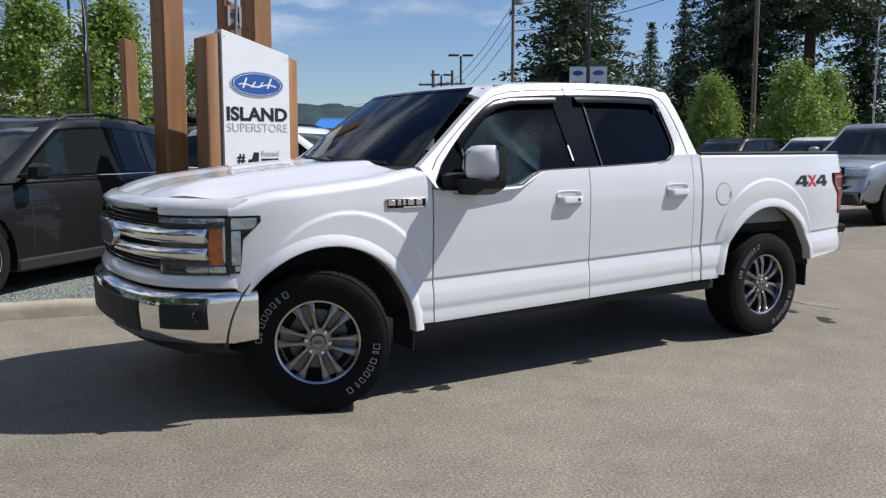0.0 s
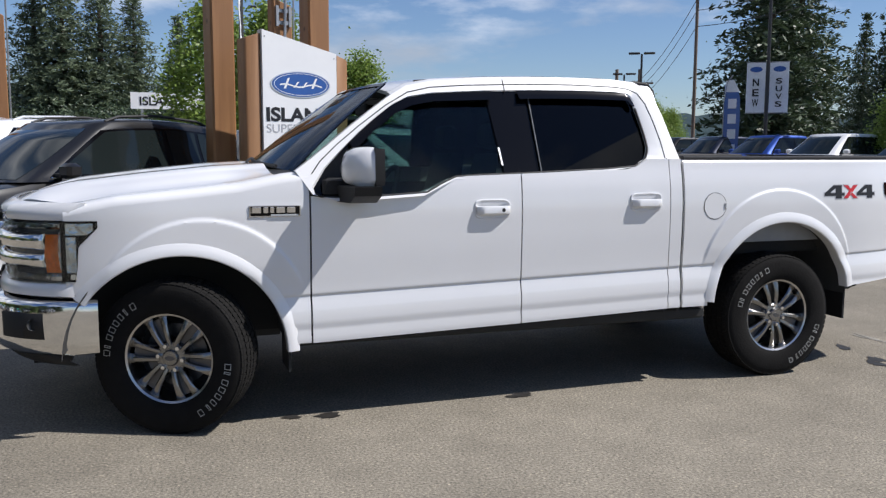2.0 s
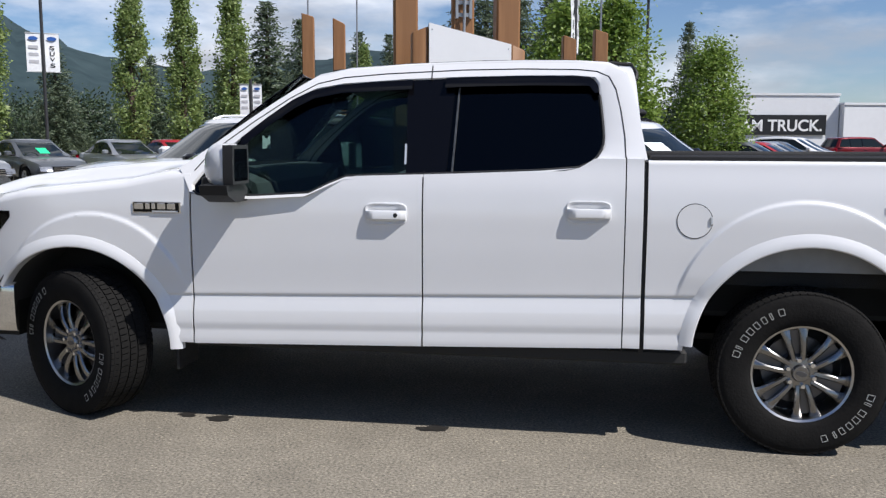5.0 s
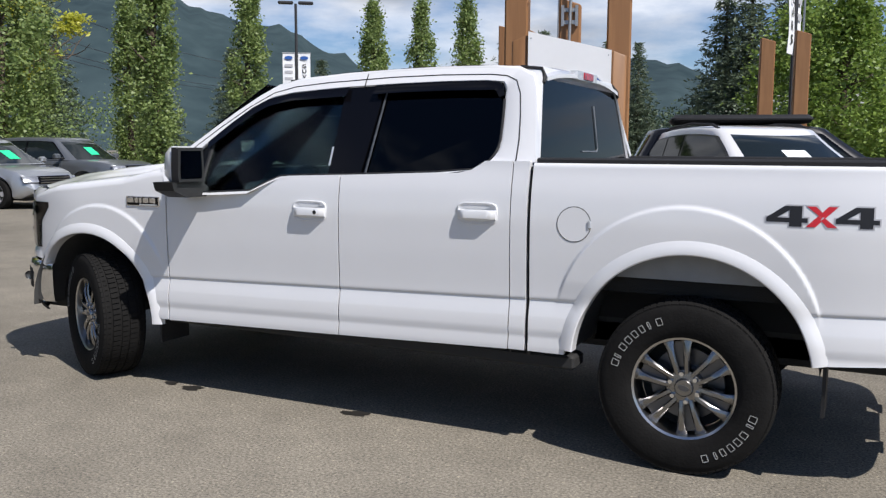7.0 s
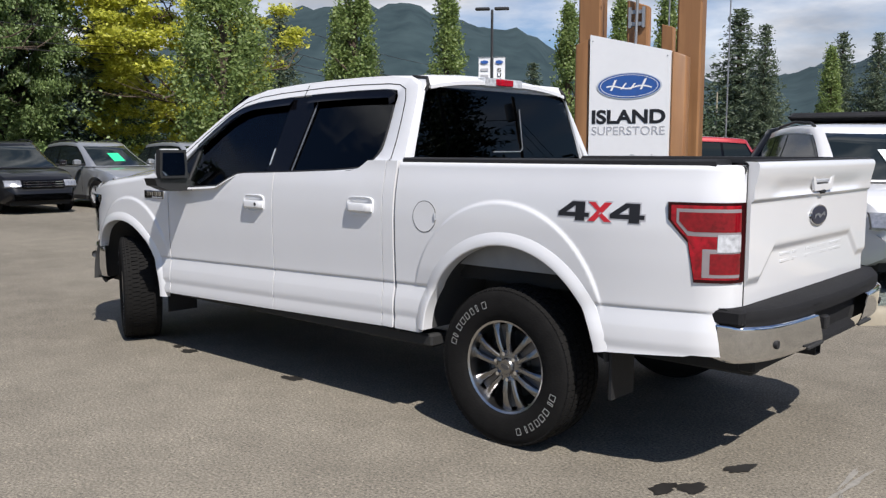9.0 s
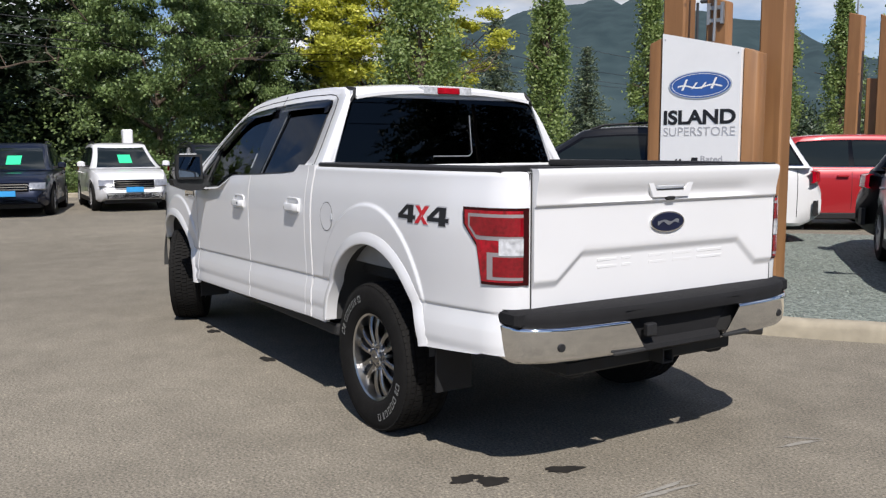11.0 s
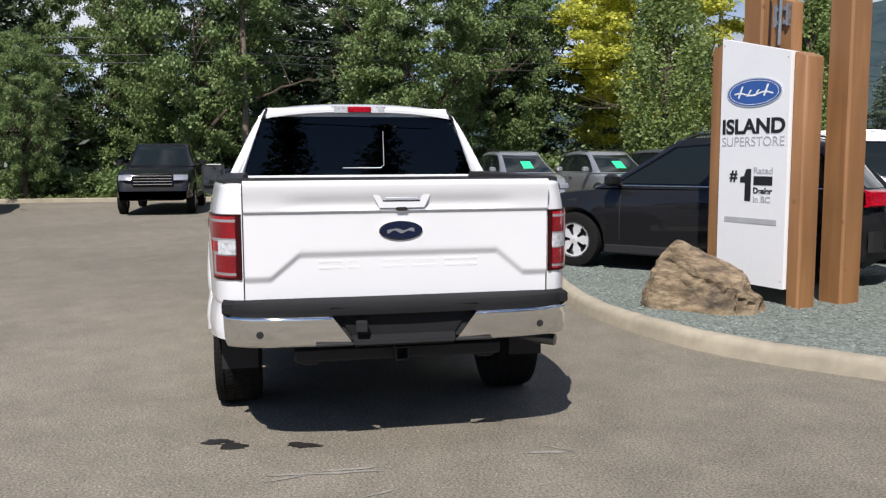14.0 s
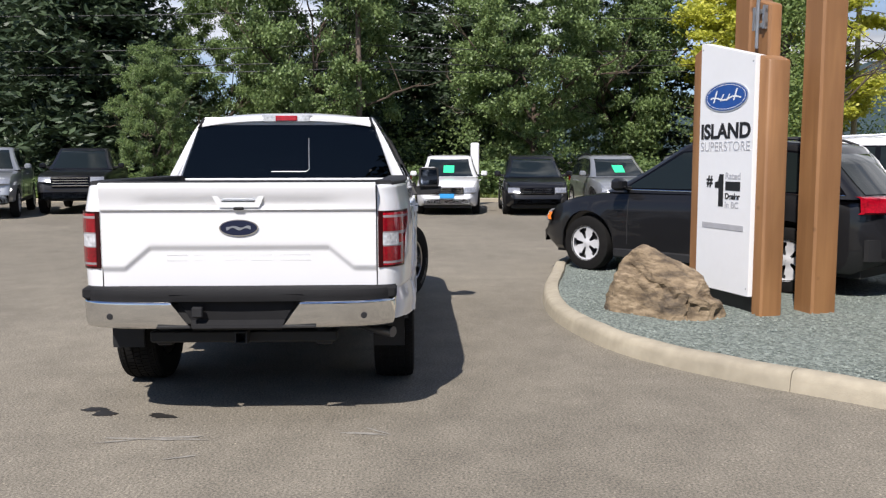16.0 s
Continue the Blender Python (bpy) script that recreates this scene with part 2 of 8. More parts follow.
def rock_material():
    m, n, l, b = shader("boulder_stone")
    tc = n.new("ShaderNodeTexCoord")
    mp = n.new("ShaderNodeMapping")
    mp.inputs["Rotation"].default_value = (0.5, 0.3, 0.2)
    mp.inputs["Scale"].default_value = (1.2, 1.2, 3.4)
    nz = n.new("ShaderNodeTexNoise")
    nz.inputs["Scale"].default_value, nz.inputs["Detail"].default_value, nz.inputs["Roughness"].default_value = 2.3, 9, 0.65
    rp = n.new("ShaderNodeValToRGB")
    e = rp.color_ramp.elements
    e[0].position, e[0].color = 0.30, (0.055, 0.045, 0.036, 1)
    e[1].position, e[1].color = 0.70, (0.37, 0.285, 0.185, 1)
    x = e.new(0.5)
    x.color = (0.215, 0.158, 0.096, 1)
    n2 = n.new("ShaderNodeTexNoise")
    n2.inputs["Scale"].default_value, n2.inputs["Detail"].default_value = 28, 6
    bp = n.new("ShaderNodeBump")
    bp.inputs["Strength"].default_value, bp.inputs["Distance"].default_value = 0.7, 0.02
    l.new(tc.outputs["Object"], mp.inputs["Vector"])
    l.new(mp.outputs[0], nz.inputs["Vector"])
    l.new(tc.outputs["Object"], n2.inputs["Vector"])
    n3 = n.new("ShaderNodeTexNoise")
    n3.inputs["Scale"].default_value, n3.inputs["Detail"].default_value = 7.5, 9
    r3 = n.new("ShaderNodeValToRGB")
    r3.color_ramp.elements[0].position, r3.color_ramp.elements[0].color = 0.40, (0.30, 0.27, 0.25, 1)
    r3.color_ramp.elements[1].position = 0.54
    mx = n.new("ShaderNodeMixRGB")
    mx.blend_type, mx.inputs[0].default_value = "MULTIPLY", 0.65
    l.new(mp.outputs[0], n3.inputs["Vector"])
    l.new(n3.outputs["Fac"], r3.inputs[0])
    l.new(nz.outputs["Fac"], rp.inputs[0])
    l.new(rp.outputs[0], mx.inputs[1])
    l.new(r3.outputs[0], mx.inputs[2])
    l.new(mx.outputs[0], b.inputs["Base Color"])
    l.new(n2.outputs["Fac"], bp.inputs["Height"])
    l.new(bp.outputs[0], b.inputs["Normal"])
    b.inputs["Roughness"].default_value = 0.85
    return m


def hill_material():
    m, n, l, b = shader("forested_hill")
    tc = n.new("ShaderNodeTexCoord")
    nz = n.new("ShaderNodeTexNoise")
    nz.inputs["Scale"].default_value, nz.inputs["Detail"].default_value = 0.05, 10
    n2 = n.new("ShaderNodeTexNoise")
    n2.inputs["Scale"].default_value, n2.inputs["Detail"].default_value = 0.006, 4
    # forest tones shifted to blue: the haze of distance is painted in
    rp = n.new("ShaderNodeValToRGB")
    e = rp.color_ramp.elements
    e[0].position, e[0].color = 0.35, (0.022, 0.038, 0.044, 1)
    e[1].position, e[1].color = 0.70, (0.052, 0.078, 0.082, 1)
    mx = n.new("ShaderNodeMixRGB")
    mx.inputs[0].default_value = 0.5
    l.new(tc.outputs["Object"], nz.inputs["Vector"])
    l.new(tc.outputs["Object"], n2.inputs["Vector"])
    l.new(nz.outputs["Fac"], mx.inputs[1])
    l.new(n2.outputs["Fac"], mx.inputs[2])
    l.new(mx.outputs[0], rp.inputs[0])
    l.new(rp.outputs[0], b.inputs["Base Color"])
    b.inputs["Roughness"].default_value = 1.0
    b.inputs["Specular IOR Level"].default_value = 0.1
    return m


ASPHALT, WOOD, GRAVEL, STONES, ROCK, HILL = asphalt_material(), wood_material(), gravel_material(), stones_material(), rock_material(), hill_material()
CONCRETE = plain("kerb_concrete", (0.34, 0.30, 0.225), 0.9, vary=0.22, scale=9, bump=0.35, bscale=120)
PANEL_WHITE = plain("sign_white", (0.80, 0.80, 0.80), 0.35, vary=0.02)
INK = plain("ink_black", (0.012, 0.012, 0.014), 0.45)
INK_GREY = plain("ink_grey", (0.42, 0.42, 0.44), 0.5)
LOGO_BLUE = plain("logo_blue", (0.02, 0.085, 0.32), 0.3, coat=0.6)
SILVER = plain("silver_print", (0.62, 0.64, 0.67), 0.35, metal=0.5)
WHITE_PAINT = paint("white_car_paint", (0.71, 0.71, 0.715))
CHROME = plain("chrome", (0.78, 0.78, 0.78), 0.07, metal=1.0, vary=0.03)
MIRROR = plain("tinted_mirror", (0.16, 0.19, 0.23), 0.03, metal=1.0, vary=0.02)
CAR_LAMP = plain("car_lamp", (0.42, 0.43, 0.45), 0.2, metal=0.6, vary=0.5, scale=25, bump=0.6, bscale=25)
ALLOY = plain("machined_alloy", (0.52, 0.51, 0.50), 0.28, metal=1.0, vary=0.05)
ALLOY_DARK = plain("dark_alloy", (0.13, 0.13, 0.135), 0.35, metal=0.8, vary=0.08)
RUBBER = plain("tyre_rubber", (0.011, 0.0105, 0.010), 0.9, spec=0.15, vary=0.25, scale=20, bump=0.2)
PLASTIC = plain("black_plastic", (0.018, 0.018, 0.019), 0.6, spec=0.3, vary=0.15, bump=0.15, bscale=300)
GLOSS_BLACK = plain("gloss_black", (0.003, 0.003, 0.004), 0.10, spec=0.25, vary=0.04)
UNDER = plain("underbody", (0.018, 0.018, 0.018), 0.8)
LINER = plain("wheel_liner", (0.05, 0.05, 0.05), 0.9)
CAR_RIM = plain("silver_rim_paint", (0.50, 0.50, 0.51), 0.3, coat=0.6)
ALLOY_GREY = plain("satin_alloy", (0.27, 0.265, 0.26), 0.26, metal=1.0, vary=0.06)
EMBLEM_BLUE = plain("emblem_blue", (0.004, 0.008, 0.032), 0.3, coat=0.3)
INNER_GREY = plain("inner_panel_grey", (0.26, 0.265, 0.27), 0.7)
STEP_PAD = plain("step_pad", (0.018, 0.018, 0.019), 0.7, spec=0.10, bump=0.2, bscale=250)
LETTER = plain("tyre_lettering", (0.45, 0.45, 0.43), 0.7)
RED_LENS = plain("red_lens", (0.36, 0.003, 0.014), 0.15, coat=0.5, vary=0.7, scale=45)
INNER_RED = plain("inner_red_lens", (0.21, 0.002, 0.008), 0.12, coat=0.6, vary=0.5, scale=60)
LENS_GREY = plain("lamp_band_grey", (0.27, 0.24, 0.25), 0.25, coat=0.5, vary=0.1)
DEEP_RED = plain("dark_red_lens", (0.028, 0.001, 0.002), 0.2, spec=0.3)
CLEAR_LENS = plain("clear_lens", (0.45, 0.46, 0.48), 0.12, coat=1.0, vary=0.6, scale=50)
AMBER = plain("amber_lens", (0.80, 0.19, 0.02), 0.25, coat=0.8, vary=0.25, scale=60)
LAMP_GREY = plain("lamp_reflector", (0.66, 0.68, 0.70), 0.12, metal=1.0, vary=0.3, scale=45, bump=1.0, bscale=22)
LAMP_DARK = plain("lamp_housing", (0.10, 0.105, 0.11), 0.25, metal=0.5, vary=0.5, scale=40)
LENS = glass("clear_cover", (0.93, 0.95, 0.96))
WINDOW = glass("tinted_window", (0.46, 0.58, 0.56))
SHIELD = glass("windscreen", (0.66, 0.78, 0.75))
PRIVACY = glass("privacy_window", (0.055, 0.060, 0.066))
CABIN = plain("cabin_trim", (0.035, 0.035, 0.038), 0.8)
DASH = plain("dashboard_grey", (0.11, 0.115, 0.12), 0.75, vary=0.15, scale=8)
RED_PAINT_X = plain("red_print", (0.55, 0.02, 0.03), 0.4)
GREEN_CARD = plain("green_price_card", (0.02, 0.62, 0.28), 0.7)
CARD_WHITE = plain("white_card", (0.75, 0.80, 0.80), 0.7)
BLUE_PLATE = plain("blue_plate", (0.03, 0.28, 0.60), 0.5)
GALV = plain("galvanised_steel", (0.35, 0.36, 0.37), 0.45, metal=0.7)
POLE_DARK = plain("dark_pole", (0.03, 0.03, 0.032), 0.5)
POLE_WOOD = plain("weathered_pole", (0.17, 0.13, 0.10), 0.9, vary=0.3)
BANNER = plain("banner_cloth", (0.74, 0.75, 0.76), 0.8)
BARK = plain("bark", (0.085, 0.062, 0.045), 0.95, vary=0.35, bump=0.6, bscale=30)
WALL_WHITE = plain("white_cladding", (0.74, 0.75, 0.77), 0.6, vary=0.04, scale=2)
ROOF_BLUE = plain("blue_roof", (0.03, 0.17, 0.50), 0.5)
BED_LINER = plain("bed_liner", (0.022, 0.022, 0.022), 0.9, bump=0.4, bscale=200)
STAIN = plain("oil_stain", (0.020, 0.018, 0.016), 0.55, vary=0.4, scale=25)
SCUFF = plain("chalky_scuff", (0.25, 0.235, 0.205), 0.95, vary=0.3, scale=30)
GRASS = leaf_material("grass_blades", (0.045, 0.075, 0.015), (0.16, 0.20, 0.05), 0.2)
CONIFER = leaf_material("conifer_needles", (0.022, 0.040, 0.020), (0.070, 0.105, 0.048), 0.18)
# paler copy of the conifer needles: distance haze and sunlight put into the colour
HAZY_CONIFER = leaf_material("hazy_conifer_needles", (0.062, 0.090, 0.056), (0.175, 0.220, 0.130), 0.35)
MAPLE = leaf_material("maple_leaves", (0.066, 0.112, 0.034), (0.285, 0.385, 0.140), 0.35)
BRIGHT = leaf_material("young_leaves", (0.11, 0.19, 0.030), (0.30, 0.40, 0.090), 0.4)
GOLD = leaf_material("yellow_leaves", (0.30, 0.33, 0.03), (0.78, 0.76, 0.14), 0.45)
POPLAR = leaf_material("poplar_leaves", (0.13, 0.20, 0.055), (0.34, 0.42, 0.15), 0.45)


# ---- mesh helpers ----
def finish(me, mat, smooth=40):
    if mat:
        me.materials.append(mat)
    if smooth:
        me.shade_smooth()
        me.set_sharp_from_angle(angle=radians(smooth))
    return me


class Shape:
    """Collects vertices and faces for one mesh."""

    def __init__(self):
        self.v, self.f = [], []

    def add(self, verts, faces):
        k = len(self.v)
        self.v += [tuple(p) for p in verts]
        self.f += [tuple(i + k for i in q) for q in faces]
        return self

    def grid(self, rows, loop=False, flip=False):
        """Quads over a list of rows of points; loop: each row closes on itself."""
        h, w = len(rows), len(rows[0])
        fs = []
        for j in range(h - 1):
            for i in range(w if loop else w - 1):
                a, b = j * w + i, j * w + (i + 1) % w
                q = (a, b, b + w, a + w)
                fs.append(q[::-1] if flip else q)
        return self.add([p for r in rows for p in r], fs)

    def loft(self, rings, caps=True):
        self.grid(rings, loop=True)
        if caps:
            k, w = len(self.v) - len(rings) * len(rings[0]), len(rings[0])
            self.f.append(tuple(range(k + w - 1, k - 1, -1)))
            e = len(self.v) - w
            self.f.append(tuple(range(e, e + w)))
        return self

    def plate(self, rows, inward, loop=False):
        """A grid with thickness: a second sheet shifted by inward(point) and a rim."""
        back = [[tuple(a + b for a, b in zip(p, inward)) for p in r] for r in rows]
        h, w = len(rows), len(rows[0])
        self.grid(rows, loop)
        self.grid(back, loop, flip=True)
        rim = rows[0] + [rows[j][-1] for j in range(1, h)] + rows[-1][::-1][1:] + [rows[j][0] for j in range(h - 2, -1, -1)]
        rimb = back[0] + [back[j][-1] for j in range(1, h)] + back[-1][::-1][1:] + [back[j][0] for j in range(h - 2, -1, -1)]
        return self.grid([rim, rimb])

    def box(self, x0, x1, y0, y1, z0, z1, c=0.0):
        """A box with chamfered edges c along its four upright edges and the top."""
        if not c:
            v = [(x, y, z) for z in (z0, z1) for x, y in ((x0, y0), (x1, y0), (x1, y1), (x0, y1))]
            return self.add(v, [(3, 2, 1, 0), (4, 5, 6, 7), (0, 1, 5, 4), (1, 2, 6, 5), (2, 3, 7, 6), (3, 0, 4, 7)])

        def ring(z, d):
            a, b, e, g = x0 + d, x1 - d, y0 + d, y1 - d
            return [(a + c, e, z), (b - c, e, z), (b, e + c, z), (b, g - c, z), (b - c, g, z), (a + c, g, z), (a, g - c, z), (a, e + c, z)]

        return self.loft([ring(z0, c), ring(z0 + c, 0), ring(z1 - c, 0), ring(z1, c)])

    def tube(self, path, r, n=8, caps=True):
        rings = []
        pts = [Vector(p) for p in path]
        for i, p in enumerate(pts):
            d = (pts[min(i + 1, len(pts) - 1)] - pts[max(i - 1, 0)]).normalized()
            u = d.orthogonal().normalized() if abs(d.z) < 0.99 else Vector((1, 0, 0))
            if abs(d.z) < 0.99:
                u = d.cross(Vector((0, 0, 1))).normalized()
            w = d.cross(u)
            rr = r[i] if isinstance(r, (list, tuple)) else r
            rings.append([tuple(p + rr * (math.cos(a) * u + math.sin(a) * w)) for a in [2 * math.pi * k / n for k in range(n)]])
        return self.loft(rings, caps)

    def lathe_y(self, prof, n=48, centre=(0, 0, 0)):
        """Turns (radius, y) pairs about the y axis."""
        cx, cy, cz = centre
        rows = [[(cx + r * math.cos(a), cy + y, cz + r * math.sin(a)) for a in [2 * math.pi * k / n for k in range(n)]] for r, y in prof]
        return self.grid(rows, loop=True)

    def mirror_y(self):
        k = len(self.v)
        self.v += [(x, -y, z) for x, y, z in self.v]
        self.f += [tuple(i + k for i in q[::-1]) for q in self.f]
        return self

    def mesh(self, name, mat=None, smooth=40, weld=True):
        me = bpy.data.meshes.new(name)
        me.from_pydata(self.v, [], self.f)
        bm = bmesh.new()
        bm.from_mesh(me)
        if weld:
            bmesh.ops.remove_doubles(bm, verts=bm.verts, dist=1e-4)
            bmesh.ops.dissolve_degenerate(bm, dist=1e-4, edges=bm.edges)
        bmesh.ops.recalc_face_normals(bm, faces=bm.faces)
        bm.to_mesh(me)
        bm.free()
        return finish(me, mat, smooth)


def part(name, shape, mat=None, parent=None, label="", smooth=40, at=None):
    """Links a shape (or ready mesh) as ONE mesh object under a thing or a part."""
    me = shape.mesh(name, mat, smooth) if isinstance(shape, Shape) else shape
    ob = new(name, me)
    if parent:
        ob.parent = parent
    if at is not None:
        ob.matrix_basis = at
    return tagged(ob, label)


def thing(name, at, label, category, group="", kind=""):
    ob = new(name)
    ob.empty_display_size = 0.2
    ob.matrix_basis = at
    return tagged(ob, label, category, group, kind)


def writing(text, width, height, mat, bold=0.0, deep=0.003, space=1.0):
    """Flat letters in the built-in font, fitted to a width and height, standing in the xz plane and facing -y."""
    cu = bpy.data.curves.new("letters", "FONT")
    cu.body, cu.align_x, cu.extrude, cu.offset, cu.space_character = text, "LEFT", 0.01, bold, space
    ob = bpy.data.objects.new("letters", cu)
    scene.collection.objects.link(ob)
    me = bpy.data.meshes.new_from_object(ob.evaluated_get(bpy.context.evaluated_depsgraph_get()))
    bpy.data.objects.remove(ob)
    co = np.array([v.co for v in me.vertices])
    lo, hi = co.min(0), co.max(0)
    for v in me.vertices:
        x, y, z = (np.array(v.co) - lo) / np.maximum(hi - lo, 1e-6)
        v.co = (x * width, -z * deep, y * height)
    me.materials.clear()
    me.materials.append(mat)
    return me


def letters(me):
    """Splits written words into one mesh a character."""
    bm = bmesh.new()
    bm.from_mesh(me)
    seen, groups = set(), []
    for v in bm.verts:
        if v in seen:
            continue
        stack, isle = [v], []
        seen.add(v)
        while stack:
            q = stack.pop()
            isle.append(q)
            for e in q.link_edges:
                o = e.other_vert(q)
                if o not in seen:
                    seen.add(o)
                    stack.append(o)
        groups.append([min(q.co.x for q in isle), max(q.co.x for q in isle), [q.index for q in isle]])
    groups.sort(key=lambda g: g[0])
    merged = []
    for g in groups:
        if merged and g[0] < merged[-1][1] - 0.35 * min(g[1] - g[0], merged[-1][1] - merged[-1][0]):
            merged[-1] = [merged[-1][0], max(g[1], merged[-1][1]), merged[-1][2] + g[2]]
        else:
            merged.append(g)
    out = []
    for _, _, ids in merged:
        new_id = {k: i for i, k in enumerate(ids)}
        m = bpy.data.meshes.new("letter")
        m.from_pydata([tuple(me.vertices[k].co) for k in ids], [], [[new_id[k] for k in p.vertices] for p in me.polygons if p.vertices[0] in new_id])
        m.materials.append(me.materials[0])
        out.append(m)
    bm.free()
    return out


def lerp(a, b, t):
    return a + (b - a) * t


def smooth01(a, b, x):
    t = min(1, max(0, (x - a) / (b - a)))
    return t * t * (3 - 2 * t)


def curve_points(pts, step):
    """Points along a rounded line through the given plan points (Catmull-Rom)."""
    p = [np.array(q, float) for q in pts]
    p = [2 * p[0] - p[1]] + p + [2 * p[-1] - p[-2]]
    out = []
    for i in range(1, len(p) - 2):
        n = max(2, int(np.linalg.norm(p[i + 1] - p[i]) / step))
        for k in range(n):
            t = k / n
            out.append(0.5 * (2 * p[i] + (p[i + 1] - p[i - 1]) * t + (2 * p[i - 1] - 5 * p[i] + 4 * p[i + 1] - p[i + 2]) * t**2 + (3 * p[i] - p[i - 1] - 3 * p[i + 1] + p[i + 2]) * t**3))
    return out + [p[-2]]


# ---- ground, kerb and planted island ----
def build_ground():
    s = Shape()
    n = 40
    xs = [math.copysign(abs(t) ** 3, t) * 2500 for t in np.linspace(-1, 1, n)]
    s.grid([[(x, y, 0.0) for x in xs] for y in xs])
    tagged(part("ground", s, ASPHALT, smooth=0), "sun-bleached grey asphalt of a car dealer's lot", "asphalt", kind="structure")


KERB = [(-4.3, 7.8), (-5.2, 5.8), (-5.5, 4.7), (-5.1, 3.65), (-4.2, 3.06), (-2.9, 2.75), (-1.6, 2.47), (-0.4, 2.36), (0.6, 2.47), (1.4, 2.72), (2.1, 3.20), (2.8, 3.88), (3.8, 4.75), (5.3, 6.2), (6.8, 8.2), (7.8, 10.6)]
GRAVEL_Z = 0.09


def build_island():
    line = curve_points(KERB, 0.12)
    s = Shape()
    rows = []
    for t in (0.0, 0.02, 0.06, 0.12, 0.2, 0.3, 0.45, 0.6, 0.8, 1.0):
        rows.append([])
        for p in line:
            q = np.array([0.9, 13.0])
            a = p * (1 - t) + q * t
            rows[-1].append((a[0], a[1], GRAVEL_Z + 0.012 * math.sin(3 * a[0]) * math.cos(2.3 * a[1]) * (t > 0)))
    s.grid(rows)
    tagged(part("gravel_bed", s, GRAVEL, smooth=60), "blue-green crushed gravel filling the kerbed island", "gravel", kind="structure")
    # loose stones on the bed, too many to count
    rnd = np.random.RandomState(4)
    v, f = [], []
    for _ in range(9000):
        i = rnd.randint(len(line))
        t = 0.032 + rnd.rand() ** 1.6 * 0.40
        p = line[i] * (1 - t) + np.array([0.9, 13.0]) * t + rnd.randn(2) * 0.03
        r = 0.006 + 0.011 * rnd.rand()
        k = len(v)
        ang = rnd.rand() * 6.28
        for dx, dy, dz in ((1, 0, 0), (0, 1, 0), (-1, 0, 0), (0, -1, 0), (0, 0, 0.8)):
            j = 0.7 + 0.6 * rnd.rand()
            v.append((p[0] + r * j * (dx * math.cos(ang) - dy * math.sin(ang)), p[1] + r * j * (dx * math.sin(ang) + dy * math.cos(ang)), GRAVEL_Z + 0.004 + r * j * dz))
        f += [(k, k + 1, k + 4), (k + 1, k + 2, k + 4), (k + 2, k + 3, k + 4), (k + 3, k, k + 4)]
    me = bpy.data.meshes.new("gravel")
    me.from_pydata(v, [], f)
    tagged(part("gravel", finish(me, STONES, 0)), "loose blue-green gravel stones on the island", "gravel", kind="stuff")


def build_kerb():
    """Cast kerb in lengths, with open joints between them."""
    line = curve_points(KERB, 0.06)
    top = thing("kerb", Matrix.Identity(4), "pale weathered concrete kerb round the gravel island", "kerb", kind="structure")
    d = np.array([np.linalg.norm(b - a) for a, b in zip(line, line[1:])])
    run = np.concatenate([[0], np.cumsum(d)])
    length = 2.45
    start = 0.35
    rnd = random.Random(2)
    while start < run[-1] - 0.3:
        stop = min(start + length - 0.005, run[-1])
        s = Shape()
        rings = []
        lift = rnd.uniform(-0.004, 0.004)
        for u in np.linspace(start, stop, 20):
            p = np.array([np.interp(u, run, [q[i] for q in line]) for i in (0, 1)])
            e = np.array([np.interp(u + 0.05, run, [q[i] for q in line]) for i in (0, 1)]) - np.array([np.interp(u - 0.05, run, [q[i] for q in line]) for i in (0, 1)])
            e /= np.linalg.norm(e) + 1e-9
            nrm = np.array([-e[1], e[0]])
            prof = [(-0.015, -0.02), (0.0, 0.08), (0.012, 0.115), (0.035, 0.132), (0.13, 0.138), (0.155, 0.128), (0.165, 0.10), (0.165, -0.02)]
            rings.append([(p[0] + nrm[0] * (a - 0.03), p[1] + nrm[1] * (a - 0.03), z + (lift + 0.003 * math.sin(u * 9) if z > 0 else 0)) for a, z in prof])
        s.loft(rings)
        part("kerbstone", s, CONCRETE, top)
        start += length


